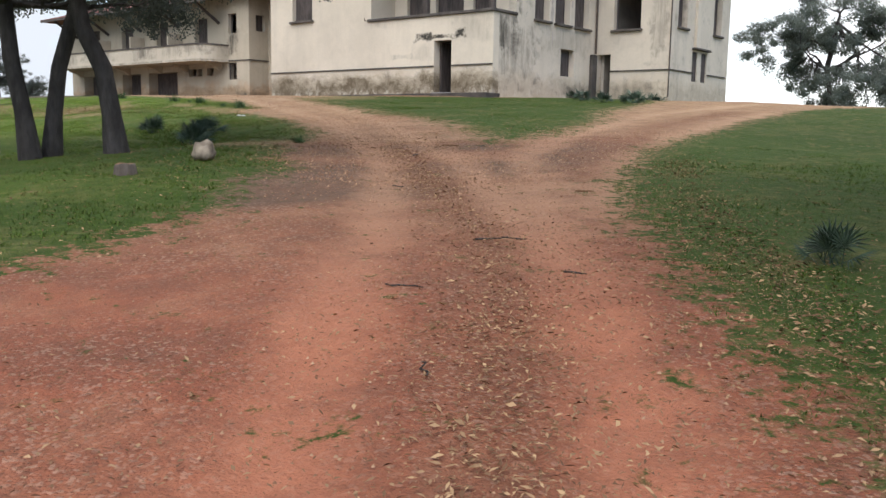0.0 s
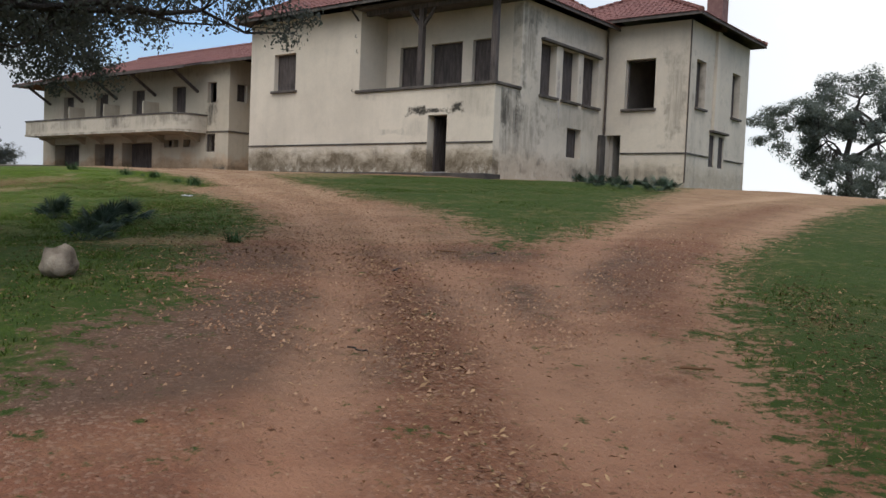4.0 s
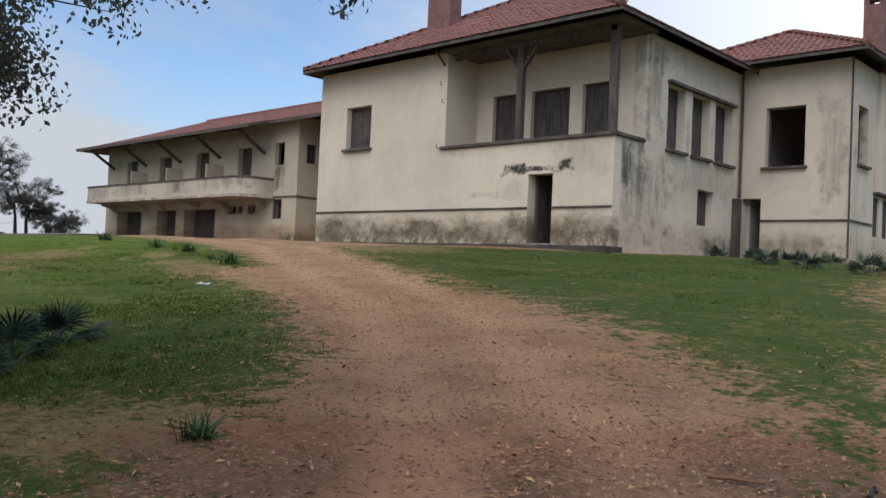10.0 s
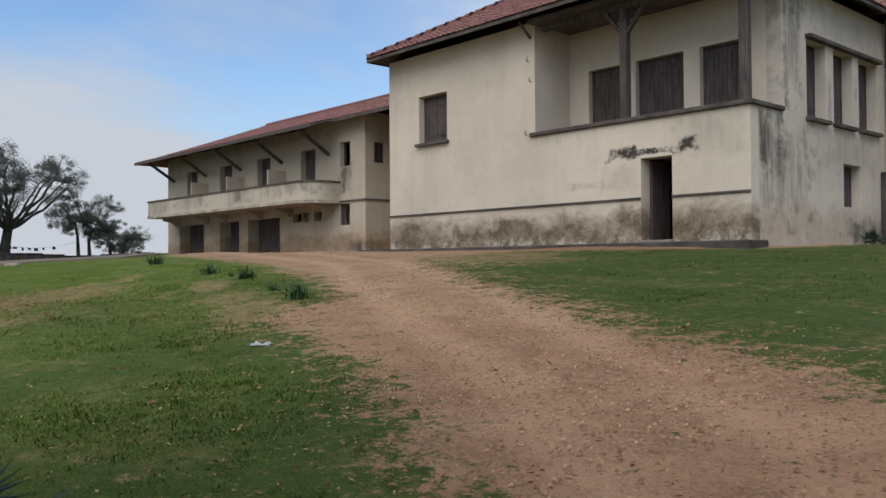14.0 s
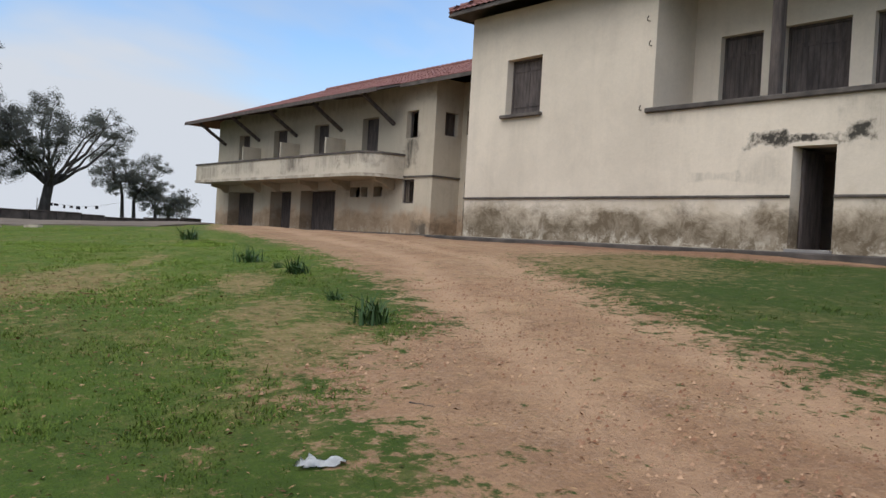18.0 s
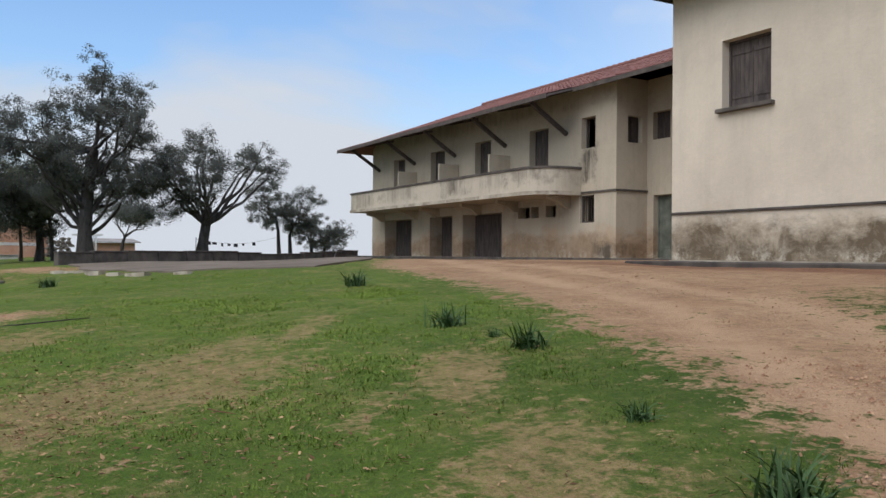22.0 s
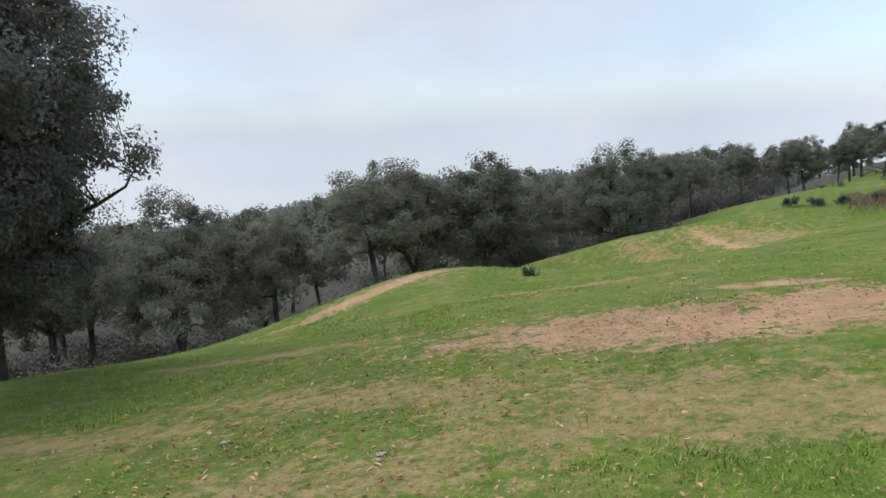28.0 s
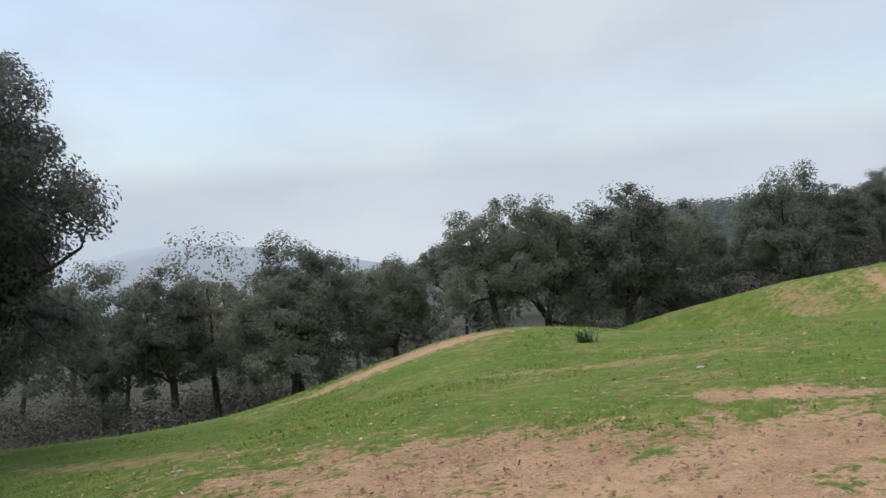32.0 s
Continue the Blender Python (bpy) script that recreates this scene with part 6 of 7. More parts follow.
for k, (x, y, tall) in enumerate(((-90, 9.0, 3.6), (-82.3, 8.7, 3.3), (-86, 11.0, 4.0), (-86, 6.1, 2.9), (-78.5, 6.6, 2.6), (-91, 5.4, 3.0), (-73.5, -1.8, 3.4), (-76.5, 0.2, 3.3), (-80, -1.2, 3.6), (-83, 1.8, 3.2), (-87.5, 0.4, 3.4), (-72.0, 1.0, 2.9), (-93, 2.2, 3.6), (-97, 5.6, 3.6))):
    plant_to(WOODS[(0, 2, 1, 0, 3, 2)[k % 6]], x, y, hz(x, y) + tall + 0.25, 71.0 * k, sink=0.6, group="oaks behind the yard", label="small bushy oak on the brow beyond the hollow")

# the wood's front row: x, y, height of the top, form
FRONT = [(-33.4, -10.6, 2.70, 1), (-35.0, -8.6, 2.40, 3), (-36.4, -9.1, 3.40, 4), (-38.9, -8.0, 3.05, 1), (-37.6, -6.4, 2.10, 0), (-41.0, -6.2, 2.20, 2), (-43.1, -3.5, 3.65, 0), (-45.0, -3.9, 3.50, 2),
         (-46.7, -2.4, 3.70, 3), (-48.4, -2.6, 3.20, 0), (-50.4, 0.2, 3.90, 1), (-52.6, -1.6, 3.20, 2), (-55.5, -1.6, 3.10, 3), (-58.2, -1.8, 3.25, 1), (-61.5, -2.6, 3.20, 0),
         (-64.1, -1.3, 3.50, 2), (-66.0, 0.2, 3.55, 1), (-65.4, 2.6, 3.45, 3), (-68.5, 3.6, 3.75, 0)]
for k, (x, y, top, form) in enumerate(FRONT):
    plant_to(WOODS[form], x, y, top, 77.0 * k, group="oaks at the wood's edge", label="pale half-bare oak at the wood's edge" if form == 4 else "dark round-crowned oak at the wood's edge")


def wood():
    """The wood in the valley: oaks below the brow with bare brushwood between their trunks."""
    rng = np.random.default_rng(5)
    spots = [(x, y, 0, 0) for x, y, _, _ in FRONT]
    for k in range(4000):
        x, y = -112 + 96 * rng.random(), -46 + 54 * rng.random()
        s = -(x + 33) * 0.447 - y * 0.894
        edge = 11.5 if x > -42 else 11.5 + 0.30 * (-42 - x)
        if s < edge or s > edge + 24 or x > -17:
            continue
        if any((x - a) ** 2 + (y - b) ** 2 < (4.2 if s < edge + 9 else 5.2) ** 2 for a, b, _, _ in spots):
            continue
        spots.append((x, y, s, edge))
    for x, y, s, edge in spots[len(FRONT):len(FRONT) + 66]:
        k = int(rng.integers(0, 3))
        top = 0.3 + 1.1 * rng.random() - 0.02 * max(0, s - edge)
        plant_to(BACK[k], x, y, top, 360 * rng.random(), group="oaks of the valley wood", label="dense evergreen oak in the misty valley wood")
    n = 0
    while n < 290:
        x, y = -84 + 66 * rng.random(), -30 + 36 * rng.random()
        s = -(x + 33) * 0.447 - y * 0.894
        edge = 8.0 if x > -42 else 8.0 + 0.30 * (-42 - x)
        if edge - 2.0 < s < edge + 9 and hz(x, y) < -0.1:
            plant(BRUSH[n % 3], x, y, 360 * rng.random(), 0.9 + 0.7 * rng.random(), "brushwood", "bare grey-brown shrub under the oaks", "shrubs under the oaks")
            n += 1


wood()
_w = np.random.default_rng(14)
for k in range(22):
    x = -66 - 56 * _w.random()
    y = -5.5 - 0.08 * (-64 - x) - 14 * _w.random() ** 1.3
    plant_to((BACK + WOODS[:4])[k % 7], x, y, 1.3 + 1.9 * _w.random(), 360 * _w.random(), group="oaks below the shoulder", label="dense evergreen oak below the green shoulder")
for x, y, turn, size in ((-84, 3.5, 0, 0.40), (-95, 4.5, 60, 0.45), (-101, 1.5, 120, 0.5), (-108, 5.0, 20, 0.5), (-114, 9, 200, 0.55), (-122, 3, 90, 0.6), (-128, 10, 0, 0.65), (-118, 15, 40, 0.65)):
    plant(BACK[int(x) % 3], x, y, turn, size, group="oaks on the western shoulder", label="small oak on the open green shoulder")


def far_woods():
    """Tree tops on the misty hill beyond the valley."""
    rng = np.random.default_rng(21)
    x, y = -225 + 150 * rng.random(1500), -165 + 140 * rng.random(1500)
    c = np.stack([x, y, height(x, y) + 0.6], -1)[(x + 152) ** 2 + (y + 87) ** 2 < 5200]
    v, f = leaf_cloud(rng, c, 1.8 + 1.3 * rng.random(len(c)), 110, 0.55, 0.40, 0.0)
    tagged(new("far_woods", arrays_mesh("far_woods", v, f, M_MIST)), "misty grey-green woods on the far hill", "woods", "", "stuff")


far_woods()

# ---- ground cover ----
def scatter(rng, n, x0, x1, y0, y1):
    return x0 + (x1 - x0) * rng.random(n), y0 + (y1 - y0) * rng.random(n)


def build_grass():
    rng = np.random.default_rng(8)
    xs, ys = [], []
    for n, x0, x1, y0, y1 in ((70000, -34, -17, 8.5, 20), (26000, -20, -11, 8, 16), (16000, -16, -7, 3, 11), (15000, -6, 3, 3, 15),
                              (26000, -44, -30, 2, 20), (30000, -30, -9, 12, 28), (20000, -36, -22, 0, 9)):
        a, b = scatter(rng, n, x0, x1, y0, y1)
        xs.append(a)
        ys.append(b)
    x, y = np.concatenate(xs), np.concatenate(ys)
    bare = np.maximum(road_mask(x, y), np.maximum(patch_mask(x, y, PATCHES), 0.8 * patch_mask(x, y, DRY)))
    clump = 0.5 + 0.5 * np.sin(x * 2.1 + 1.7 * np.sin(y * 1.3)) * np.sin(y * 2.3 + 1.1 * np.sin(x * 1.9))
    ok = rng.random(len(x)) > bare * 1.15 + 0.35 * (1 - clump)
    x, y = x[ok], y[ok]
    n, k = len(x), 5
    x = np.repeat(x, k) + rng.normal(size=n * k) * 0.025
    y = np.repeat(y, k) + rng.normal(size=n * k) * 0.025
    z = height(x, y) - 0.012
    a = rng.random(n * k) * 2 * np.pi
    tall = 0.5 + 0.5 * np.sin(x * 5.3 + 2.1 * np.sin(y * 3.1)) * np.sin(y * 5.9 + 1.9 * np.sin(x * 3.7))
    h = (0.014 + 0.030 * rng.random(n * k) ** 1.6) * (0.7 + 0.9 * tall**2)
    lean = 0.4 + 0.9 * rng.random(n * k)
    w = 0.0028 + 0.0026 * rng.random(n * k)
    base = np.stack([x, y, z], -1)
    side = np.stack([-np.sin(a), np.cos(a), 0 * a], -1) * w[:, None]
    tip = base + np.stack([np.cos(a) * h * lean, np.sin(a) * h * lean, h], -1)
    v = np.stack([base - side, base + side, tip], 1).reshape(-1, 3)
    me = arrays_mesh("grass", v, np.arange(len(v)).reshape(-1, 3), M_GRASS)
    return tagged(new("grass", me), "short green grass in ragged clumps", "grass", "", "stuff")


def build_litter():
    """Dead oak leaves and wood chips."""
    rng = np.random.default_rng(9)
    xs, ys = [], []
    for n, cx, cy, sx, sy in ((3600, -1.9, 4.6, 1.2, 2.2), (1700, -3.4, 5.2, 0.7, 3.2), (700, -6.6, 4.2, 1.6, 2.6), (3200, -8.5, 8.5, 2.6, 2.6), (1500, -15, 12.6, 2.6, 1.6), (1500, -11.5, 9.8, 1.4, 1.2), (2000, -9.6, 11.2, 1.5, 1.3),
                              (3600, -29.4, 10.9, 2.4, 1.3), (2600, -26.3, 13.9, 1.6, 1.1), (1400, -22, 15, 2.5, 1.4), (900, -32.5, 12.3, 2.2, 0.9), (1100, -16.5, 12.4, 2.2, 1.6),
                              (900, -20, 16.5, 3, 2), (700, -35.5, 9.5, 2.5, 1.5), (300, -1.9, 2.6, 0.35, 0.6), (350, -2.9, 3.8, 0.4, 0.7), (400, -4.6, 6.0, 0.5, 0.8), (300, -6.7, 7.8, 0.6, 0.7), (500, -0.6, 3.4, 0.6, 1.0)):
        n = int(n * 2.6)
        xs.append(cx + sx * rng.normal(size=n))
        ys.append(cy + sy * rng.normal(size=n))
    swept = sum(len(q) for q in xs)
    # swept together along the crown of the drive and its grass edge
    verge = [(1.2, 1.2), (-0.7, 3.7), (-1.6, 4.8), (-3.1, 7.0), (-4.8, 9.8), (-6.3, 14.0)]
    for line, n, off in [(CROWN[0], 5200, 0.20), (CROWN[1], 5200, 0.20), (CROWN[2], 2200, 0.30), (verge, 5500, 0.40), (RUTS[1], 3000, 0.35)]:
        p = np.array(line)
        seg = np.hypot(*(p[1:] - p[:-1]).T)
        u = rng.random(n) ** 1.3 * seg.sum()
        at = np.concatenate([[0], np.cumsum(seg)])
        xs.append(np.interp(u, at, p[:, 0]) + off * rng.normal(size=n))
        ys.append(np.interp(u, at, p[:, 1]) + off * rng.normal(size=n))
    a, b = scatter(rng, 21000, -42, -6, 4, 24)
    x, y = np.concatenate(xs + [a]), np.concatenate(ys + [b])
    n = len(x)
    c = np.stack([x, y, height(x, y) + 0.012 + 0.012 * rng.random(n)], -1)
    t = rng.random(n) * 2 * np.pi
    d = np.stack([np.cos(t), np.sin(t), rng.normal(size=n) * 0.25], -1)
    e = np.stack([-np.sin(t), np.cos(t), rng.normal(size=n) * 0.35], -1)
    ln = 0.006 + 0.021 * rng.random(n) ** 2.5
    ln[-21000:] *= 0.52
    ln[swept:swept + 10400] *= 1.3
    ln *= np.where(x < -24, 1.15, np.where(x > -9, 0.85, 1.0))
    wd = ln * (0.17 + 0.30 * rng.random(n))
    d, e = d * ln[:, None], e * wd[:, None]
    up = np.array([0, 0, 1.0]) * (0.006 * rng.random(n))[:, None]
    v = np.stack([c - d, c - d * 0.1 + e + up, c + d, c - d * 0.1 - e + up], 1).reshape(-1, 3)
    me = arrays_mesh("leaf_litter", v, np.arange(n * 4).reshape(-1, 4), M_STRAW)
    return tagged(new("leaf_litter", me), "dead oak leaves and wood chips on the earth", "leaf litter", "", "stuff")


def build_gravel():
    rng = np.random.default_rng(10)
    xs, ys = [], []
    for n, x0, x1, y0, y1 in ((17000, -9, 1, -1, 11), (34000, -16, -6, 7, 17), (24000, -24, -14, 13, 21), (2500, -34, -22, 18, 27), (3000, -36, -29, 10, 15), (1500, -24, -18, 13.5, 17)):
        a, b = scatter(rng, n, x0, x1, y0, y1)
        m = np.maximum(road_mask(a, b), patch_mask(a, b, PATCHES))
        ok = rng.random(n) < m
        xs.append(a[ok])
        ys.append(b[ok])
    x, y = np.concatenate(xs), np.concatenate(ys)
    n = len(x)
    r = 0.003 + np.where(x < -6, 0.016, 0.009) * rng.random(n) ** 4
    c = np.stack([x, y, height(x, y) + r * 0.3], -1)
    o = np.array([(1, 0, -0.4), (0, 1, -0.4), (-1, 0, -0.4), (0, -1, -0.4), (0.2, 0.1, 0.7)], float)
    v = c[:, None] + o[None] * (r[:, None, None] * (0.7 + 0.6 * rng.random((n, 5, 1))))
    t = np.array([(0, 1, 4), (1, 2, 4), (2, 3, 4), (3, 0, 4)])
    f = (np.arange(n)[:, None, None] * 5 + t[None]).reshape(-1, 3)
    me = arrays_mesh("gravel", v.reshape(-1, 3), f, M_STONE)
    return tagged(new("gravel", me), "small pale stones strewn on the earth drive", "gravel", "", "stuff")


def dry_weeds():
    """Tall dead weeds standing in the hollow."""
    rng = np.random.default_rng(12)
    n = 15000
    u, w = rng.random(n) * 2 - 1, rng.normal(size=n) * 0.75
    x, y = -51.0 - 0.5 * u + w, 10.9 + 3.1 * u + 0.3 * w
    h = (0.12 + 0.22 * rng.random(n)) * (0.55 + 0.45 * np.sin(y * 2.3) ** 2)
    a = rng.random(n) * 2 * np.pi
    base = np.stack([x, y, height(x, y) - 0.02], -1)
    side = np.stack([-np.sin(a), np.cos(a), 0 * a], -1) * 0.007
    mid = base + np.stack([np.cos(a) * h * 0.12, np.sin(a) * h * 0.12, h * 0.6], -1)
    tip = base + np.stack([np.cos(a) * h * 0.45, np.sin(a) * h * 0.45, h], -1)
    v = np.stack([base - side, base + side, mid + side * 0.8, tip, mid - side * 0.8], 1).reshape(-1, 3)
    me = arrays_mesh("dry_weeds", v, np.arange(n * 5).reshape(-1, 5), M_WEED)
    return tagged(new("dry_weeds", me), "dead brown weeds standing in the hollow", "weeds", "", "stuff")


dry_weeds()
build_grass()
build_litter()
build_gravel()


def asphodel(x, y, size=1.0, seed=0, count=90, group="asphodel clumps", label="dark green clump of strap leaves in the grass"):
    rng = np.random.default_rng(seed)
    t = thing("asphodel_clump", (x, y, hz(x, y) - 0.01), label, "plant", group)
    bm = bmesh.new()
    for k in range(count):
        a, tilt = rng.random() * 2 * math.pi, 0.15 + 0.75 * rng.random()
        ln = size * (0.20 + 0.22 * rng.random())
        w = size * 0.013
        p = Vector((x + 0.09 * size * rng.normal(), y + 0.09 * size * rng.normal(), hz(x, y) - 0.02))
        side = Vector((-math.sin(a), math.cos(a), 0))
        prev = None
        for i in range(5):
            f = i / 4
            bend = tilt * (0.5 + 0.9 * f)
            q = p + Vector((math.cos(a) * math.sin(bend), math.sin(a) * math.sin(bend), math.cos(bend))) * ln * f
            ww = w * (1 - f) ** 0.6 + 0.001
            pair = [bm.verts.new(q - side * ww), bm.verts.new(q + side * ww + Vector((0, 0, 0.004)))]
            if prev:
                bm.faces.new((prev[0], prev[1], pair[1], pair[0]))
            prev = pair
    part("leaves", bm, M_BLADE, t)
    return t


for k, (x, y, s) in enumerate(((-11.66, 10.11, 0.45), (-21.83, 16.75, 0.85), (-27.6, 18.3, 0.85), (-33.5, 19.7, 1.0), (-42.5, 15.3, 0.95), (-38.06, 6.12, 0.7), (-26.64, 18.3, 0.3), (-25.9, 18.2, 0.75), (-23.4, 17.3, 0.4))):
    asphodel(x, y, s, 100 + k)


def palm_frond():
    """One fan leaf: a stalk and a hand of pointed leaflets, standing on its foot."""
    bm = bmesh.new()
    tube(bm, [(0, 0, 0), (0, 0.01, 0.10), (0, 0.02, 0.20)], [0.007, 0.005, 0.004], 4, cap=False)
    n = 13
    for k in range(n):
        a = radians(-88 + 176 * k / (n - 1))
        ln = 0.25 * (0.72 + 0.28 * math.cos(a))
        way = Vector((math.sin(a), 0.0, math.cos(a)))
        side = Vector((math.cos(a), 0.0, -math.sin(a))) * 0.011
        foot = Vector((0, 0.02, 0.20))
        mid = foot + way * ln * 0.55 + Vector((0, 0.012, 0))
        tip = foot + way * ln + Vector((0, 0.06 * abs(math.sin(a)) + 0.03, -0.01))
        fold = Vector((0, 0.006, 0))
        v = [bm.verts.new(p) for p in (foot, mid - side + fold, tip, mid + side + fold, mid - fold)]
        bm.faces.new((v[0], v[4], v[1]))
        bm.faces.new((v[1], v[4], v[2]))
        bm.faces.new((v[0], v[3], v[4]))
        bm.faces.new((v[4], v[3], v[2]))
    return to_mesh("frond", bm, M_PALM)


FROND = palm_frond()


def fan_palm(x, y, size, seed):
    rng = np.random.default_rng(seed)
    z = hz(x, y)
    t = thing("dwarf_fan_palm", (x, y, z - 0.02), "dark green dwarf fan palm with spiky fans in the grass", "plant", "dwarf fan palms")
    for k in range(int(rng.integers(13, 19))):
        ob = new("frond", FROND)
        ob.parent = t
        turn, tilt = 2.4 * k + 0.5 * rng.random(), 0.12 + 1.0 * rng.random() ** 1.2
        ob.matrix_basis = Matrix.Translation((0.05 * rng.normal(), 0.05 * rng.normal(), 0)) @ Matrix.Rotation(turn, 4, "Z") @ Matrix.Rotation(-tilt, 4, "X") @ Matrix.Scale(size * (0.8 + 0.45 * rng.random()), 4)
    return t


for k, (x, y, s) in enumerate(((-15.35, 10.9, 0.95), (-14.95, 10.4, 0.95), (-14.3, 9.9, 0.85), (-13.3, 9.1, 0.85), (-16.6, 10.4, 0.9), (-2.05, 6.75, 0.75), (-49.0, 6.7, 0.75), (-49.1, 7.4, 0.65), (-49.4, 8.0, 0.7), (-49.7, 8.7, 0.75), (-52.2, 9.4, 0.7),
                               (-57.7, 7.7, 0.9), (-57.5, 8.8, 0.85), (-54.5, 11.7, 0.9), (-55.0, 12.9, 0.9), (-13.2, 26.0, 1.1), (-14.6, 26.6, 0.9), (-15.8, 27.2, 1.0), (-20.6, 37.7, 1.25), (-19.2, 37.6, 1.1), (-17.9, 37.4, 1.4), (-20.8, 35.2, 1.0), (-1.0, 18.0, 0.9))):
    fan_palm(x, y, s, 300 + k)
_r = np.random.default_rng(77)
for k in range(34):
    asphodel(-52 - 26 * _r.random(), 3.0 + 12 * _r.random(), 0.7 + 0.5 * _r.random(), 200 + k, 26, "asphodels on the shoulder")

# ---- things ----
def rough_stone(bm, c, size, seed, cuts=3):
    made = bmesh.ops.create_icosphere(bm, subdivisions=cuts, radius=1.0)
    for v in made["verts"]:
        n = 0.75 + 0.35 * noise.noise(v.co * 1.3 + Vector((seed, 0, 0))) + 0.12 * noise.noise(v.co * 4 + Vector((0, seed, 0)))
        v.co = Vector(c) + Vector((v.co.x * size[0] * n, v.co.y * size[1] * n, v.co.z * size[2] * n))
    return bm


def stone_thing(name, x, y, size, seed, label, category, mat):
    ob = new(name, to_mesh(name, rough_stone(bmesh.new(), (0, 0, 0), size, seed), mat, True))
    ob.location = (x, y, hz(x, y) + size[2] * 0.55)
    return tagged(ob, label, category)


stone_thing("boulder", -10.4, 7.25, (0.22, 0.19, 0.20), 3.0, "pale weathered boulder at the drive's grass edge", "rock", M_ROCK)


def log_stump(x, y):
    z = hz(x, y)
    t = thing("log_stump", (x, y, z), "low sawn stump with reddish cut face in the grass", "stump")
    rng = np.random.default_rng(6)
    edge = [0.14 * (0.9 + 0.2 * rng.random()) for _ in range(16)]
    ring = lambda bm, h, f: [bm.verts.new((x + f * r * math.cos(2 * math.pi * k / 16), y + f * 0.85 * r * math.sin(2 * math.pi * k / 16), z + h + 0.01 * math.sin(k))) for k, r in enumerate(edge)]
    bm = bmesh.new()
    low, high, lip = ring(bm, -0.03, 1.15), ring(bm, 0.10, 1.0), ring(bm, 0.118, 0.93)
    for a, b in ((low, high), (high, lip)):
        for k in range(16):
            bm.faces.new((a[k], a[(k + 1) % 16], b[(k + 1) % 16], b[k]))
    part("bark", bm, M_BARK_P, t)
    bm = bmesh.new()
    rim = ring(bm, 0.119, 0.925)
    hub = bm.verts.new((x, y, z + 0.124))
    for k in range(16):
        bm.faces.new((hub, rim[k], rim[(k + 1) % 16]))
    part("cut_face", bm, M_CUT, t, "reddish brown sawn wood")


def plastic_rag(x, y):
    bm = bmesh.new()
    nx, ny = 15, 9
    grid = []
    for j in range(ny):
        row = []
        for i in range(nx):
            u, v = (i / (nx - 1) - 0.5) * 0.21, (j / (ny - 1) - 0.5) * 0.13
            e = 1 + 0.35 * noise.noise((i * 0.5, j * 0.5, 3))
            h = 0.014 + 0.085 * abs(noise.noise((u * 17, v * 17, 1))) * (1 - (2 * v / 0.2) ** 2)
            row.append(bm.verts.new((u * e + 0.03 * v, v * e + 0.04 * math.sin(u * 14), max(0.004, h))))
        grid.append(row)
    for j in range(ny - 1):
        for i in range(nx - 1):
            if (i in (0, nx - 2) and j in (0, ny - 2)) or (i, j) in ((4, 0), (5, 0), (10, ny - 2), (1, 0)):
                continue
            bm.faces.new((grid[j][i], grid[j][i + 1], grid[j + 1][i + 1], grid[j + 1][i]))
    bmesh.ops.solidify(bm, geom=bm.faces[:], thickness=0.004)
    ob = new("plastic_rag", to_mesh("plastic_rag", bm, M_RAG, True))
    ob.location = (x, y, hz(x, y) + 0.01)
    ob.rotation_euler = (0, 0, radians(48))
    return tagged(ob, "crumpled white plastic rag lying in grass", "rag")


log_stump(-9.9, 5.75)
plastic_rag(-18.66, 14.33)
for k, (x, y, s) in enumerate(((-28.9, 12.0, 0.05), (-30.2, 12.1, 0.045), (-28.7, 10.6, 0.06), (-36.0, 10.3, 0.07), (-26.9, 10.6, 0.05), (-25.0, 12.9, 0.05), (-31.4, 9.2, 0.05), (-27.2, 11.7, 0.06))):
    tagged(stone_thing("field_stone", x, y, (s * 0.9, s * 0.65, s * 0.3), 20.0 + k, "flat pale stone lying in thin grass", "stone", M_FIELD), group="stones on the slope")


def stick(x, y, turn, ln, r, seed, mat=M_BARK, label="broken dry stick on the earth drive"):
    rng = np.random.default_rng(seed)
    bm = bmesh.new()
    pts = []
    for k in range(6):
        u = ln * (k / 5 - 0.5)
        px, py = u * math.cos(turn) + 0.01 * rng.normal(), u * math.sin(turn) + 0.01 * rng.normal()
        pts.append((px, py, r + hz(x + px, y + py) - hz(x, y) + 0.006 + 0.006 * rng.random()))
    tube(bm, pts, [r * f for f in (0.8, 1, 0.95, 0.85, 0.7, 0.45)], 6)
    ob = new("stick", to_mesh("stick", bm, mat, True))
    ob.location = (x, y, hz(x, y) - 0.004)
    return tagged(ob, label, "stick", "sticks on the drive")


for k, (x, y, turn, ln, r) in enumerate(((-5.15, 8.6, 0.5, 0.22, 0.012), (-4.5, 5.85, 0.9, 0.30, 0.008), (-4.35, 6.0, 0.3, 0.22, 0.007), (-3.3, 5.2, 0.1, 0.18, 0.008), (-4.0, 4.2, 0.4, 0.25, 0.007),
                                         (-6.9, 7.4, 0.0, 0.18, 0.007), (-8.9, 10.0, 1.9, 0.25, 0.010), (-9.5, 11.6, 0.5, 0.26, 0.011), (-9.0, 11.9, 1.9, 0.14, 0.010), (-2.9, 3.1, 2.4, 0.2, 0.006),
                                         (-19.2, 15.35, 0.3, 0.18, 0.010), (-18.9, 13.1, 0.9, 0.35, 0.006), (-25.4, 15.2, 0.4, 0.3, 0.006), (-32.4, 14.5, 1.62, 1.3, 0.012))):
    stick(x, y, turn, ln, r, k, M_STRAW if k in (0, 7, 11, 12) else M_BARK)


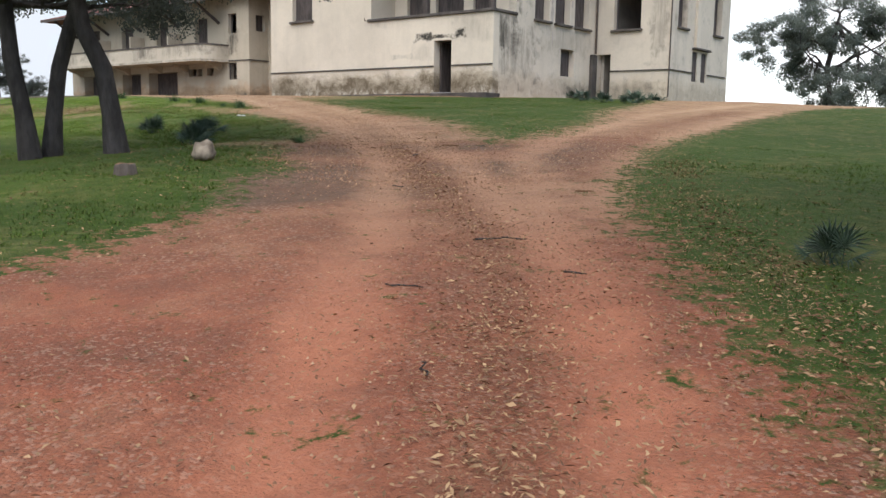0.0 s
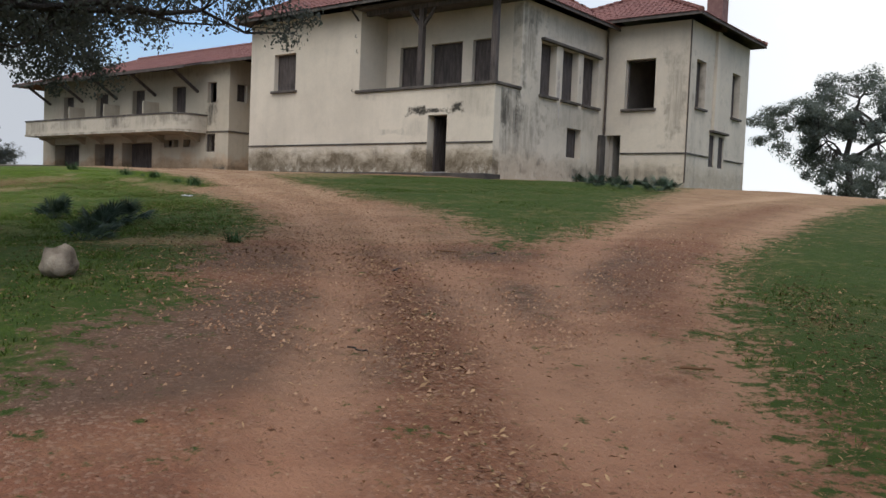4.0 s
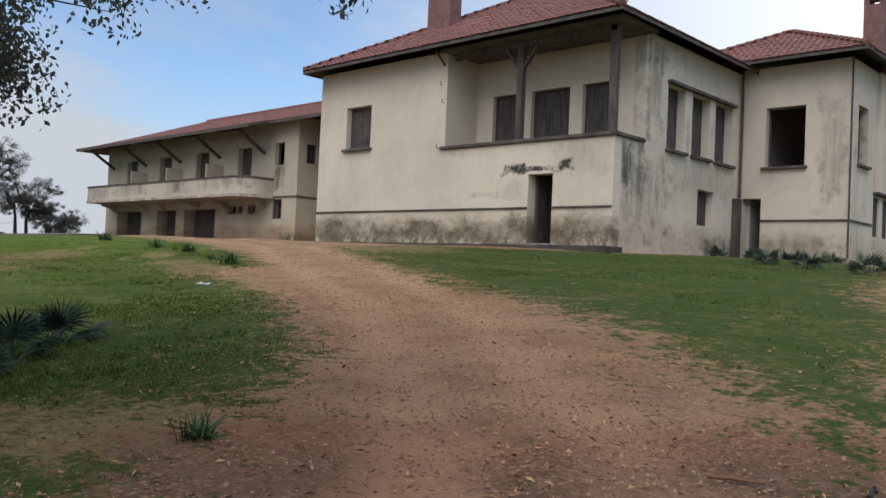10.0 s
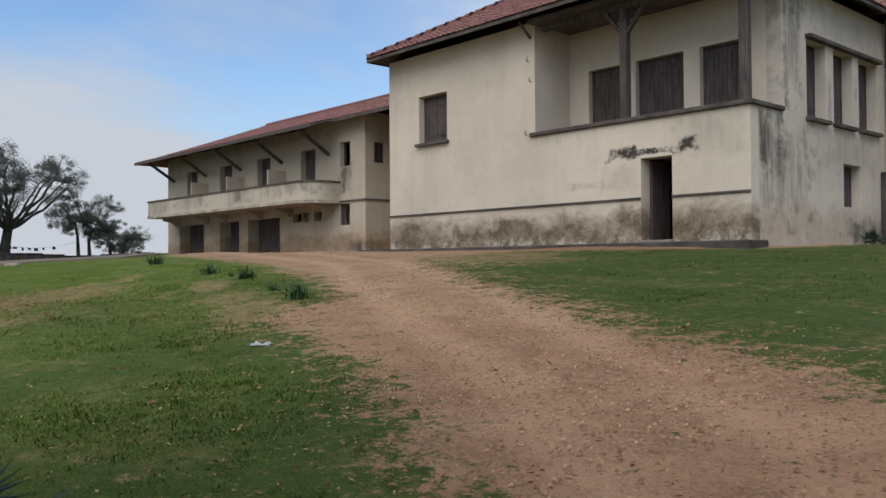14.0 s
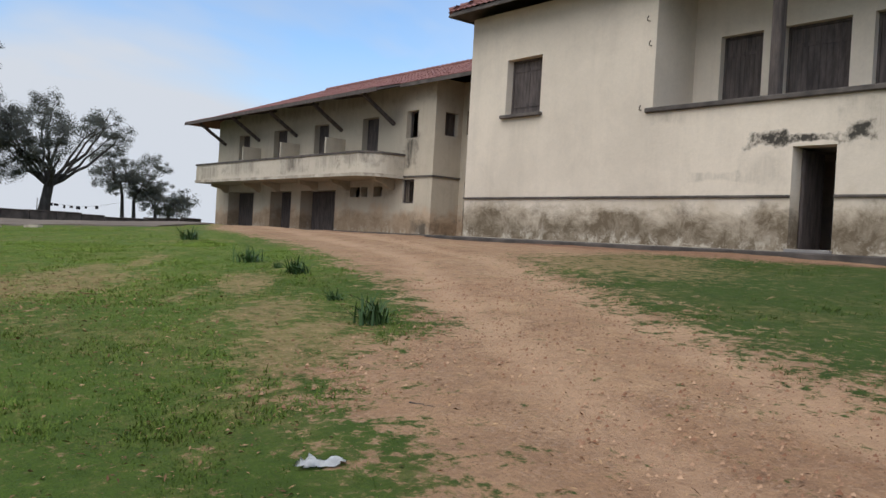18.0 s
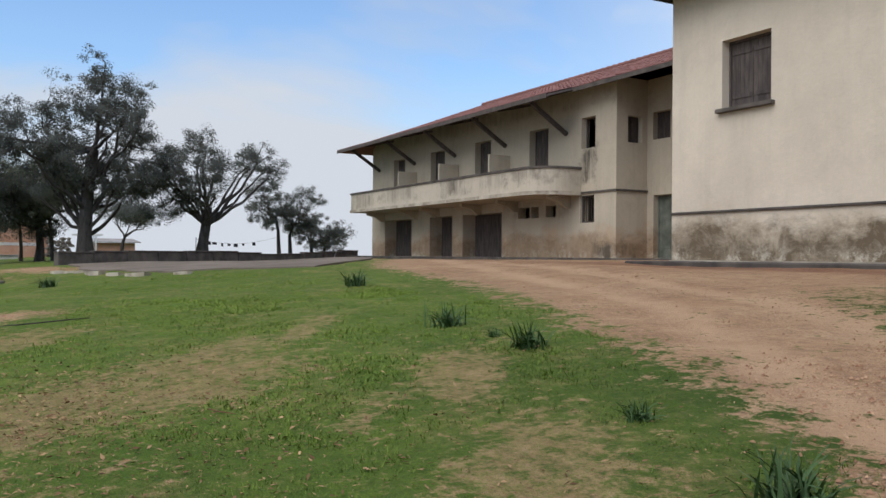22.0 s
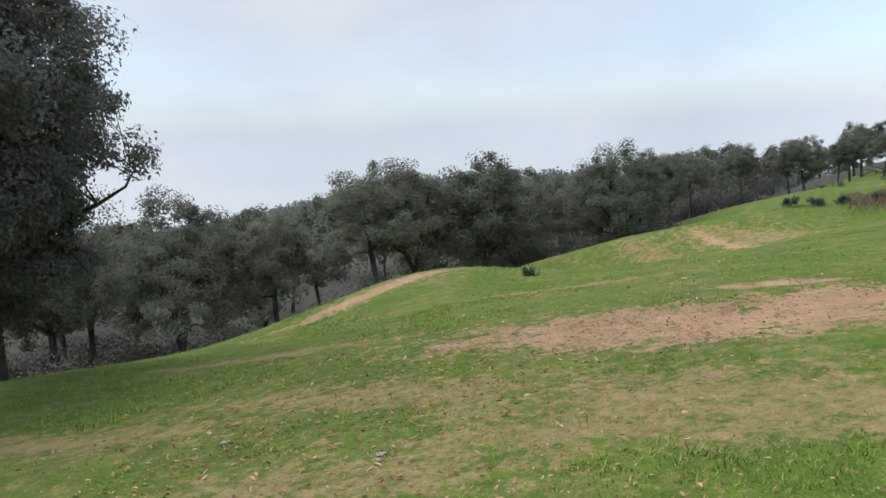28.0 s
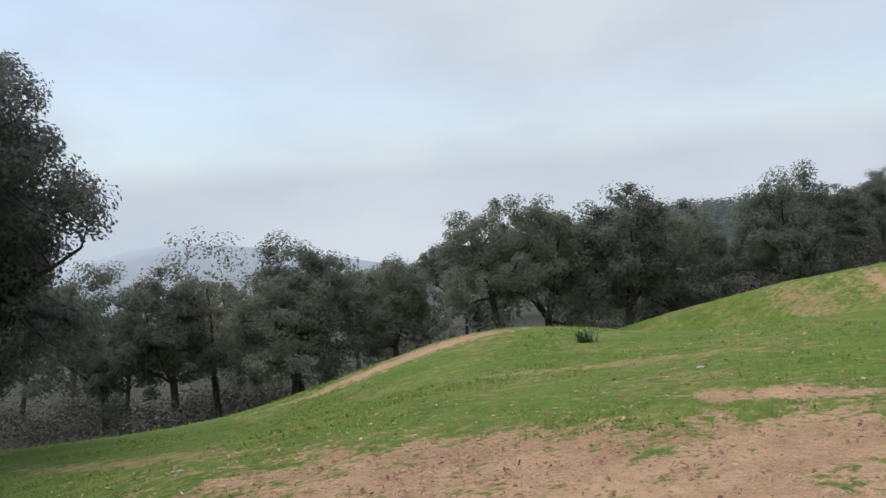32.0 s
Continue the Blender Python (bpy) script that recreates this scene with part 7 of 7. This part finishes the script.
def yard():
    """The concrete yard west of the drive, with its low wall."""
    near = np.array([(-56.2, 17.0), (-50.5, 17.2), (-44.5, 18.4), (-40.2, 21.4)])
    back = np.array([(-66.0, 33.2), (-60.0, 31.6), (-52.0, 29.0), (-43.5, 24.5)])

    def along(line, f):
        return np.array([np.interp(f, np.linspace(0, 1, len(line)), line[:, i]) for i in (0, 1)])

    bm = bmesh.new()
    n, m = 30, 20
    for i in range(n):
        for j in range(m):
            q = []
            for f, g in ((i + 0.008, j + 0.008), (i + 0.992, j + 0.008), (i + 0.992, j + 0.992), (i + 0.008, j + 0.992)):
                p = along(near, f / n) * (1 - g / m) + along(back, f / n) * g / m
                q.append((p[0] + (0.10 * math.sin(7 * f) if g < 0.1 else 0), p[1] + (0.12 * math.sin(5 * f + 1) if g < 0.1 else 0)))
            top = [bm.verts.new((a, b, hz(a, b) + 0.045)) for a, b in q]
            low = [bm.verts.new((a, b, hz(a, b) - 0.15)) for a, b in q]
            bm.faces.new(top)
            for k in range(4):
                bm.faces.new((top[(k + 1) % 4], top[k], low[k], low[(k + 1) % 4]))
    bmesh.ops.recalc_face_normals(bm, faces=bm.faces[:])
    slab = part("pavement", bm, M_YARD, None)
    tagged(slab, "grey cracked concrete yard beside the wing", "pavement", "", "structure")
    a, b = Vector((-56.4, 16.6, 0)), Vector((-66.4, 33.9, 0))
    wl = thing("yard_wall", (*((a + b) / 2).xy, hz(-61, 25)), "long low dark stone wall round the yard", "wall")
    k = 12
    for i in range(k):
        p, q = a.lerp(b, i / k), a.lerp(b, (i + 1) / k - 0.002)
        z = hz(*((p + q) / 2).xy)
        bm = beam(bmesh.new(), (p.x, p.y, z + 0.02), (q.x, q.y, z + 0.02), 0.3, 0.9, 0.02)
        part("wall_length", bm, M_BAND, wl)
        bm = beam(bmesh.new(), (p.x, p.y, z + 0.50), (q.x, q.y, z + 0.50), 0.36, 0.06, 0.01)
        part("coping", bm, M_BAND, wl)


yard()


def far_house():
    """The low orange house beyond the yard trees, with its sheds."""
    x1, g = -92.0, 2.6
    h = thing("orange_house", (-96, 14, g), "low flat-roofed orange rendered house behind trees", "house")
    wall("low_front_wall", (x1, 9.1), Y_, E_, 5.85, 4.33, 0.3, M_ORANGE, h, [(5.1, 5.75, 3.95, 4.25)], g - 1.2)
    wall("tall_front_wall", (x1 + 0.15, 14.95), Y_, E_, 3.6, 5.75, 0.3, M_ORANGE, h, (), g - 1.2, "tall orange wall with a pale band")
    wall("side_wall", (-100, 9.1), X_, S_, 7.7, 4.33, 0.3, M_ORANGE, h, (), g - 1.2)
    wall("tall_side_wall", (-100, 18.85), X_, N_, 8.1, 5.75, 0.3, M_ORANGE, h, (), g - 1.2)
    part("roof", boxed((-100, 9.0, 4.33), (x1 + 0.08, 14.93, 4.45), 0.02), M_CONC, h)
    part("roof", boxed((-100, 14.95, 5.75), (x1 + 0.25, 18.9, 5.86), 0.02), M_CONC, h)
    part("room_wall", boxed((-97, 9.5, g - 0.8), (-96.8, 18.4, 4.3)), M_INSIDE, h)
    part("pale_band", boxed((x1 + 0.152, 14.96, 4.05), (x1 + 0.18, 18.54, 4.28)), M_PALE, h)
    for y0, y1, z0, z1 in ((9.9, 10.7, 3.3, 3.7), (11.3, 12.6, 3.75, 3.95), (12.9, 14.0, 3.1, 3.3)):
        part("bare_render", boxed((x1 - 0.02, y0, z0), (x1 + 0.015, y1, z1), 0.01), M_PALE, h)
    # the pale low concrete wall before the house: a solid block and its top slab
    ledge = thing("concrete_low_wall", (-88, 14.6, hz(-88, 14.6)), "long pale low concrete wall before the house", "trough")
    part("basin", boxed((-88.4, 13.6, 2.5), (-87.7, 16.6, 3.28), 0.03), M_PALE, ledge)
    part("rim", boxed((-88.5, 13.5, 3.283), (-87.6, 16.7, 3.36), 0.02), M_CONC, ledge)
    rng = np.random.default_rng(31)
    for y0, y1, x, top, label in ((18.7, 20.3, -91.0, 4.7, "tumbled dry stone wall beside the orange house"), (6.4, 8.9, -97.0, 3.9, "grey dry stone wall beyond the trees")):
        w = thing("stone_wall", (x, (y0 + y1) / 2, hz(x, (y0 + y1) / 2) - 0.1), label, "wall")
        z, row = hz(x, y0) - 0.2, 0
        while z < top:
            hgt, y = 0.20 + 0.08 * rng.random(), y0 - 0.15 * (row % 2)
            while y < y1:
                ln = 0.28 + 0.3 * rng.random()
                if z < top - 0.5 * rng.random():
                    part("stone", rough_stone(bmesh.new(), (x + 0.05 * rng.normal(), y + ln / 2, z + hgt / 2), (0.30, ln * 0.80, hgt * 0.90), rng.random() * 50, 1), M_RUBBLE, w)
                y += ln
            z += hgt
            row += 1
    shelter = thing("timber_shelter", (-90, 21.5, hz(-90, 21.5)), "open timber shelter with white posts", "shelter")
    g2 = hz(-90, 21.5)
    for y in (20.95, 22.1):
        for x in (-91.5, -90.0):
            part("post", beam(bmesh.new(), (x, y, g2 - 0.2), (x, y, 4.9), 0.12, 0.12, 0.01), M_GALV, shelter)
    for x in (-91.5, -90.0):
        part("beam", beam(bmesh.new(), (x, 20.5, 4.95), (x, 22.6, 4.95), 0.1, 0.12, 0.01), M_GALV, shelter)
    shed = thing("brick_shed", (-91, 23.6, g2), "low unfinished red brick shed", "shed")
    part("wall", boxed((-94, 22.2, g2 - 0.8), (-90.6, 25.1, 4.35), 0.02), M_ORANGE, shed)
    part("roof", plate([(-94.4, 21.9, 4.75), (-90.2, 21.9, 4.42), (-90.2, 25.5, 4.42), (-94.4, 25.5, 4.75)], 0.06), M_CONC, shed)
    heap = thing("brush_heap", (-77.0, 1.6, hz(-77, 1.6)), "heap of cut dead branches on the grass", "branches")
    for k in range(26):
        a = 2 * math.pi * rng.random()
        p = Vector((-77.0 + 0.6 * rng.normal(), 1.6 + 0.9 * rng.normal(), 0))
        p.z = hz(p.x, p.y)
        q = p + Vector((math.cos(a) * 1.2, math.sin(a) * 1.0, 0.1 + 0.35 * rng.random()))
        part("branch", tube(bmesh.new(), [p, p.lerp(q, 0.5) + Vector((0, 0, 0.06)), q], [0.035, 0.025, 0.01], 5), M_BRUSH, heap)
    # broken slab pieces along the yard's edge
    for k, (x, y, sx, sy) in enumerate(((-50.2, 16.75, 0.75, 0.4), (-49.2, 16.85, 0.45, 0.35), (-47.6, 17.0, 0.9, 0.3), (-45.9, 17.35, 0.7, 0.28), (-44.5, 17.75, 1.0, 0.3), (-42.5, 18.6, 0.6, 0.25), (-51.6, 16.4, 0.5, 0.4))):
        bm = bmesh.new()
        z = hz(x, y)
        ring = [(x + sx * math.cos(a) * (0.75 + 0.4 * rng.random()), y + sy * math.sin(a) * (0.75 + 0.4 * rng.random())) for a in (math.pi * i / 3.5 for i in range(7))]
        low = [bm.verts.new((p, q, z - 0.05)) for p, q in ring]
        top = [bm.verts.new((p, q, z + 0.06 + 0.05 * (p - x))) for p, q in ring]
        bm.faces.new(top)
        for i in range(7):
            bm.faces.new((low[i], low[(i + 1) % 7], top[(i + 1) % 7], top[i]))
        bmesh.ops.recalc_face_normals(bm, faces=bm.faces[:])
        tagged(part("concrete_slab", bm, M_LIP, None), "broken pale concrete slab lying at the yard's edge", "slab", "broken slabs by the yard")
    # the broken footing at the lip of the dry hollow
    foot = thing("broken_footing", (-47.7, 13.9, hz(-47.7, 13.9)), "broken low concrete footing at the hollow's lip", "masonry")
    for k in range(5):
        x, y = -47.2 - 0.24 * k, 13.45 + 0.21 * k
        part("block", beam(bmesh.new(), (x, y, hz(x, y) + 0.0), (x - 0.22, y + 0.19, hz(x, y) + 0.01 * (k % 3)), 0.20, 0.20, 0.02), M_RUBBLE, foot)


far_house()


def mast():
    x, y = -150, 13.0
    g = hz(x, y)
    m = thing("radio_mast", (x, y, g), "tall thin guyed lattice radio mast", "mast")
    for dx, dy in ((0, 0), (0.5, 0), (0.25, 0.45)):
        part("leg", tube(bmesh.new(), [(x + dx, y + dy, g), (x + dx, y + dy, g + 62)], [0.05, 0.05], 5), M_GALV, m)
    bm = bmesh.new()
    for k in range(60):
        z = g + k * 1.03
        for a, b in (((0, 0), (0.5, 0)), ((0.5, 0), (0.25, 0.45)), ((0.25, 0.45), (0, 0))):
            tube(bm, [(x + a[0], y + a[1], z), (x + b[0], y + b[1], z + 1.0)], [0.025, 0.025], 3, False)
    part("lacing", bm, M_GALV, m)


mast()


def folding_chair(x, y, turn):
    t = thing("folding_chair", (x, y, hz(x, y) + 0.045), "white metal chair tipped against the wing's corner", "chair")
    c, s = math.cos(turn), math.sin(turn)
    g = t.location.z

    def P(u, v, w):
        return (x + u * c - v * s, y + u * s + v * c, g + w)

    for u in (-0.22, 0.22):
        part("leg", tube(bmesh.new(), [P(u, -0.3, 0.0), P(u, 0.25, 0.85)], [0.016, 0.016], 6), M_GALV, t)
        part("leg", tube(bmesh.new(), [P(u, 0.3, 0.0), P(u, -0.15, 0.48)], [0.016, 0.016], 6), M_GALV, t)
    bm = bmesh.new()
    for k in range(5):
        beam(bm, P(-0.22, -0.2 + 0.09 * k, 0.46), P(0.22, -0.2 + 0.09 * k, 0.46), 0.05, 0.02)
    part("seat", bm, M_GALV, t)
    bm = bmesh.new()
    for k in range(3):
        beam(bm, P(-0.22, 0.17 + 0.03 * k, 0.68 + 0.07 * k), P(0.22, 0.17 + 0.03 * k, 0.68 + 0.07 * k), 0.04, 0.02)
    part("backrest", bm, M_GALV, t)


folding_chair(-65.4, 32.0, 0.6)


def clothes_line():
    a, b = Vector((-70.0, 25.2, hz(-70, 25.2) + 1.25)), Vector((-71.0, 30.6, hz(-71, 30.6) + 1.35))
    t = thing("clothes_line", (a.x, a.y, hz(a.x, a.y)), "washing line hung with dark clothes behind the wall", "clothes line")
    pts = [a.lerp(b, k / 10) - Vector((0, 0, 0.35 * math.sin(math.pi * k / 10))) for k in range(11)]
    part("rope", tube(bmesh.new(), pts, [0.008] * 11, 4), M_METAL, t)
    for e in (a, b):
        part("pole", tube(bmesh.new(), [(e.x, e.y, hz(e.x, e.y) - 0.1), (e.x, e.y, e.z + 0.1)], [0.03, 0.025], 6), M_WOOD, t)
    for k, f in enumerate((0.08, 0.15, 0.21, 0.30, 0.38, 0.46, 0.55, 0.68)):
        p = pts[int(f * 10)].lerp(pts[int(f * 10) + 1], f * 10 % 1)
        w, h = 0.14 + 0.06 * (k % 3), 0.14 + 0.06 * (k % 2)
        bm = bmesh.new()
        grid = [[bm.verts.new(p + Vector((0.03 * math.sin(6 * i + j), (i / 4 - 0.5) * w, -h * j / 3))) for i in range(5)] for j in range(4)]
        for j in range(3):
            for i in range(4):
                bm.faces.new((grid[j][i], grid[j][i + 1], grid[j + 1][i + 1], grid[j + 1][i]))
        bmesh.ops.solidify(bm, geom=bm.faces[:], thickness=0.012)
        part("garment", bm, M_CLOTH, t)


clothes_line()


def far_car(x, y, turn):
    g = hz(x, y)
    t = thing("parked_car", (x, y, g), "small white car parked on the far grass", "car")
    rot = Matrix.Translation((x, y, g)) @ Matrix.Rotation(turn, 4, "Z")
    prof = [(-2.0, 0.35), (-2.0, 0.85), (-1.15, 0.98), (-0.55, 1.42), (0.75, 1.44), (1.45, 0.98), (2.0, 0.9), (2.05, 0.4)]
    bm = bmesh.new()
    sides = [[bm.verts.new(rot @ Vector((u, v * (0.82 if w < 1.2 else 0.66), w))) for u, w in prof] for v in (-1, 1)]
    bm.faces.new(sides[0])
    bm.faces.new(list(reversed(sides[1])))
    for i in range(len(prof)):
        j = (i + 1) % len(prof)
        bm.faces.new((sides[0][j], sides[0][i], sides[1][i], sides[1][j]))
    bmesh.ops.recalc_face_normals(bm, faces=bm.faces[:])
    part("body", bm, M_CAR, t)
    for v in (-0.80, 0.80):
        bm = bmesh.new()
        q = [bm.verts.new(rot @ Vector((u, v * (1.03 if w < 1.2 else 0.86), w))) for u, w in ((-1.0, 1.0), (-0.5, 1.36), (0.7, 1.38), (1.2, 1.0))]
        bm.faces.new(q)
        part("side_window", bm, M_GLASS, t)
        for u in (-1.25, 1.3):
            bm = bmesh.new()
            bmesh.ops.create_cone(bm, cap_ends=True, segments=16, radius1=0.31, radius2=0.31, depth=0.18, matrix=rot @ Matrix.Translation((u, v, 0.31)) @ Matrix.Rotation(math.pi / 2, 4, "X"))
            part("wheel", bm, M_TYRE, t)


far_car(-104, 6.9, 0.2)
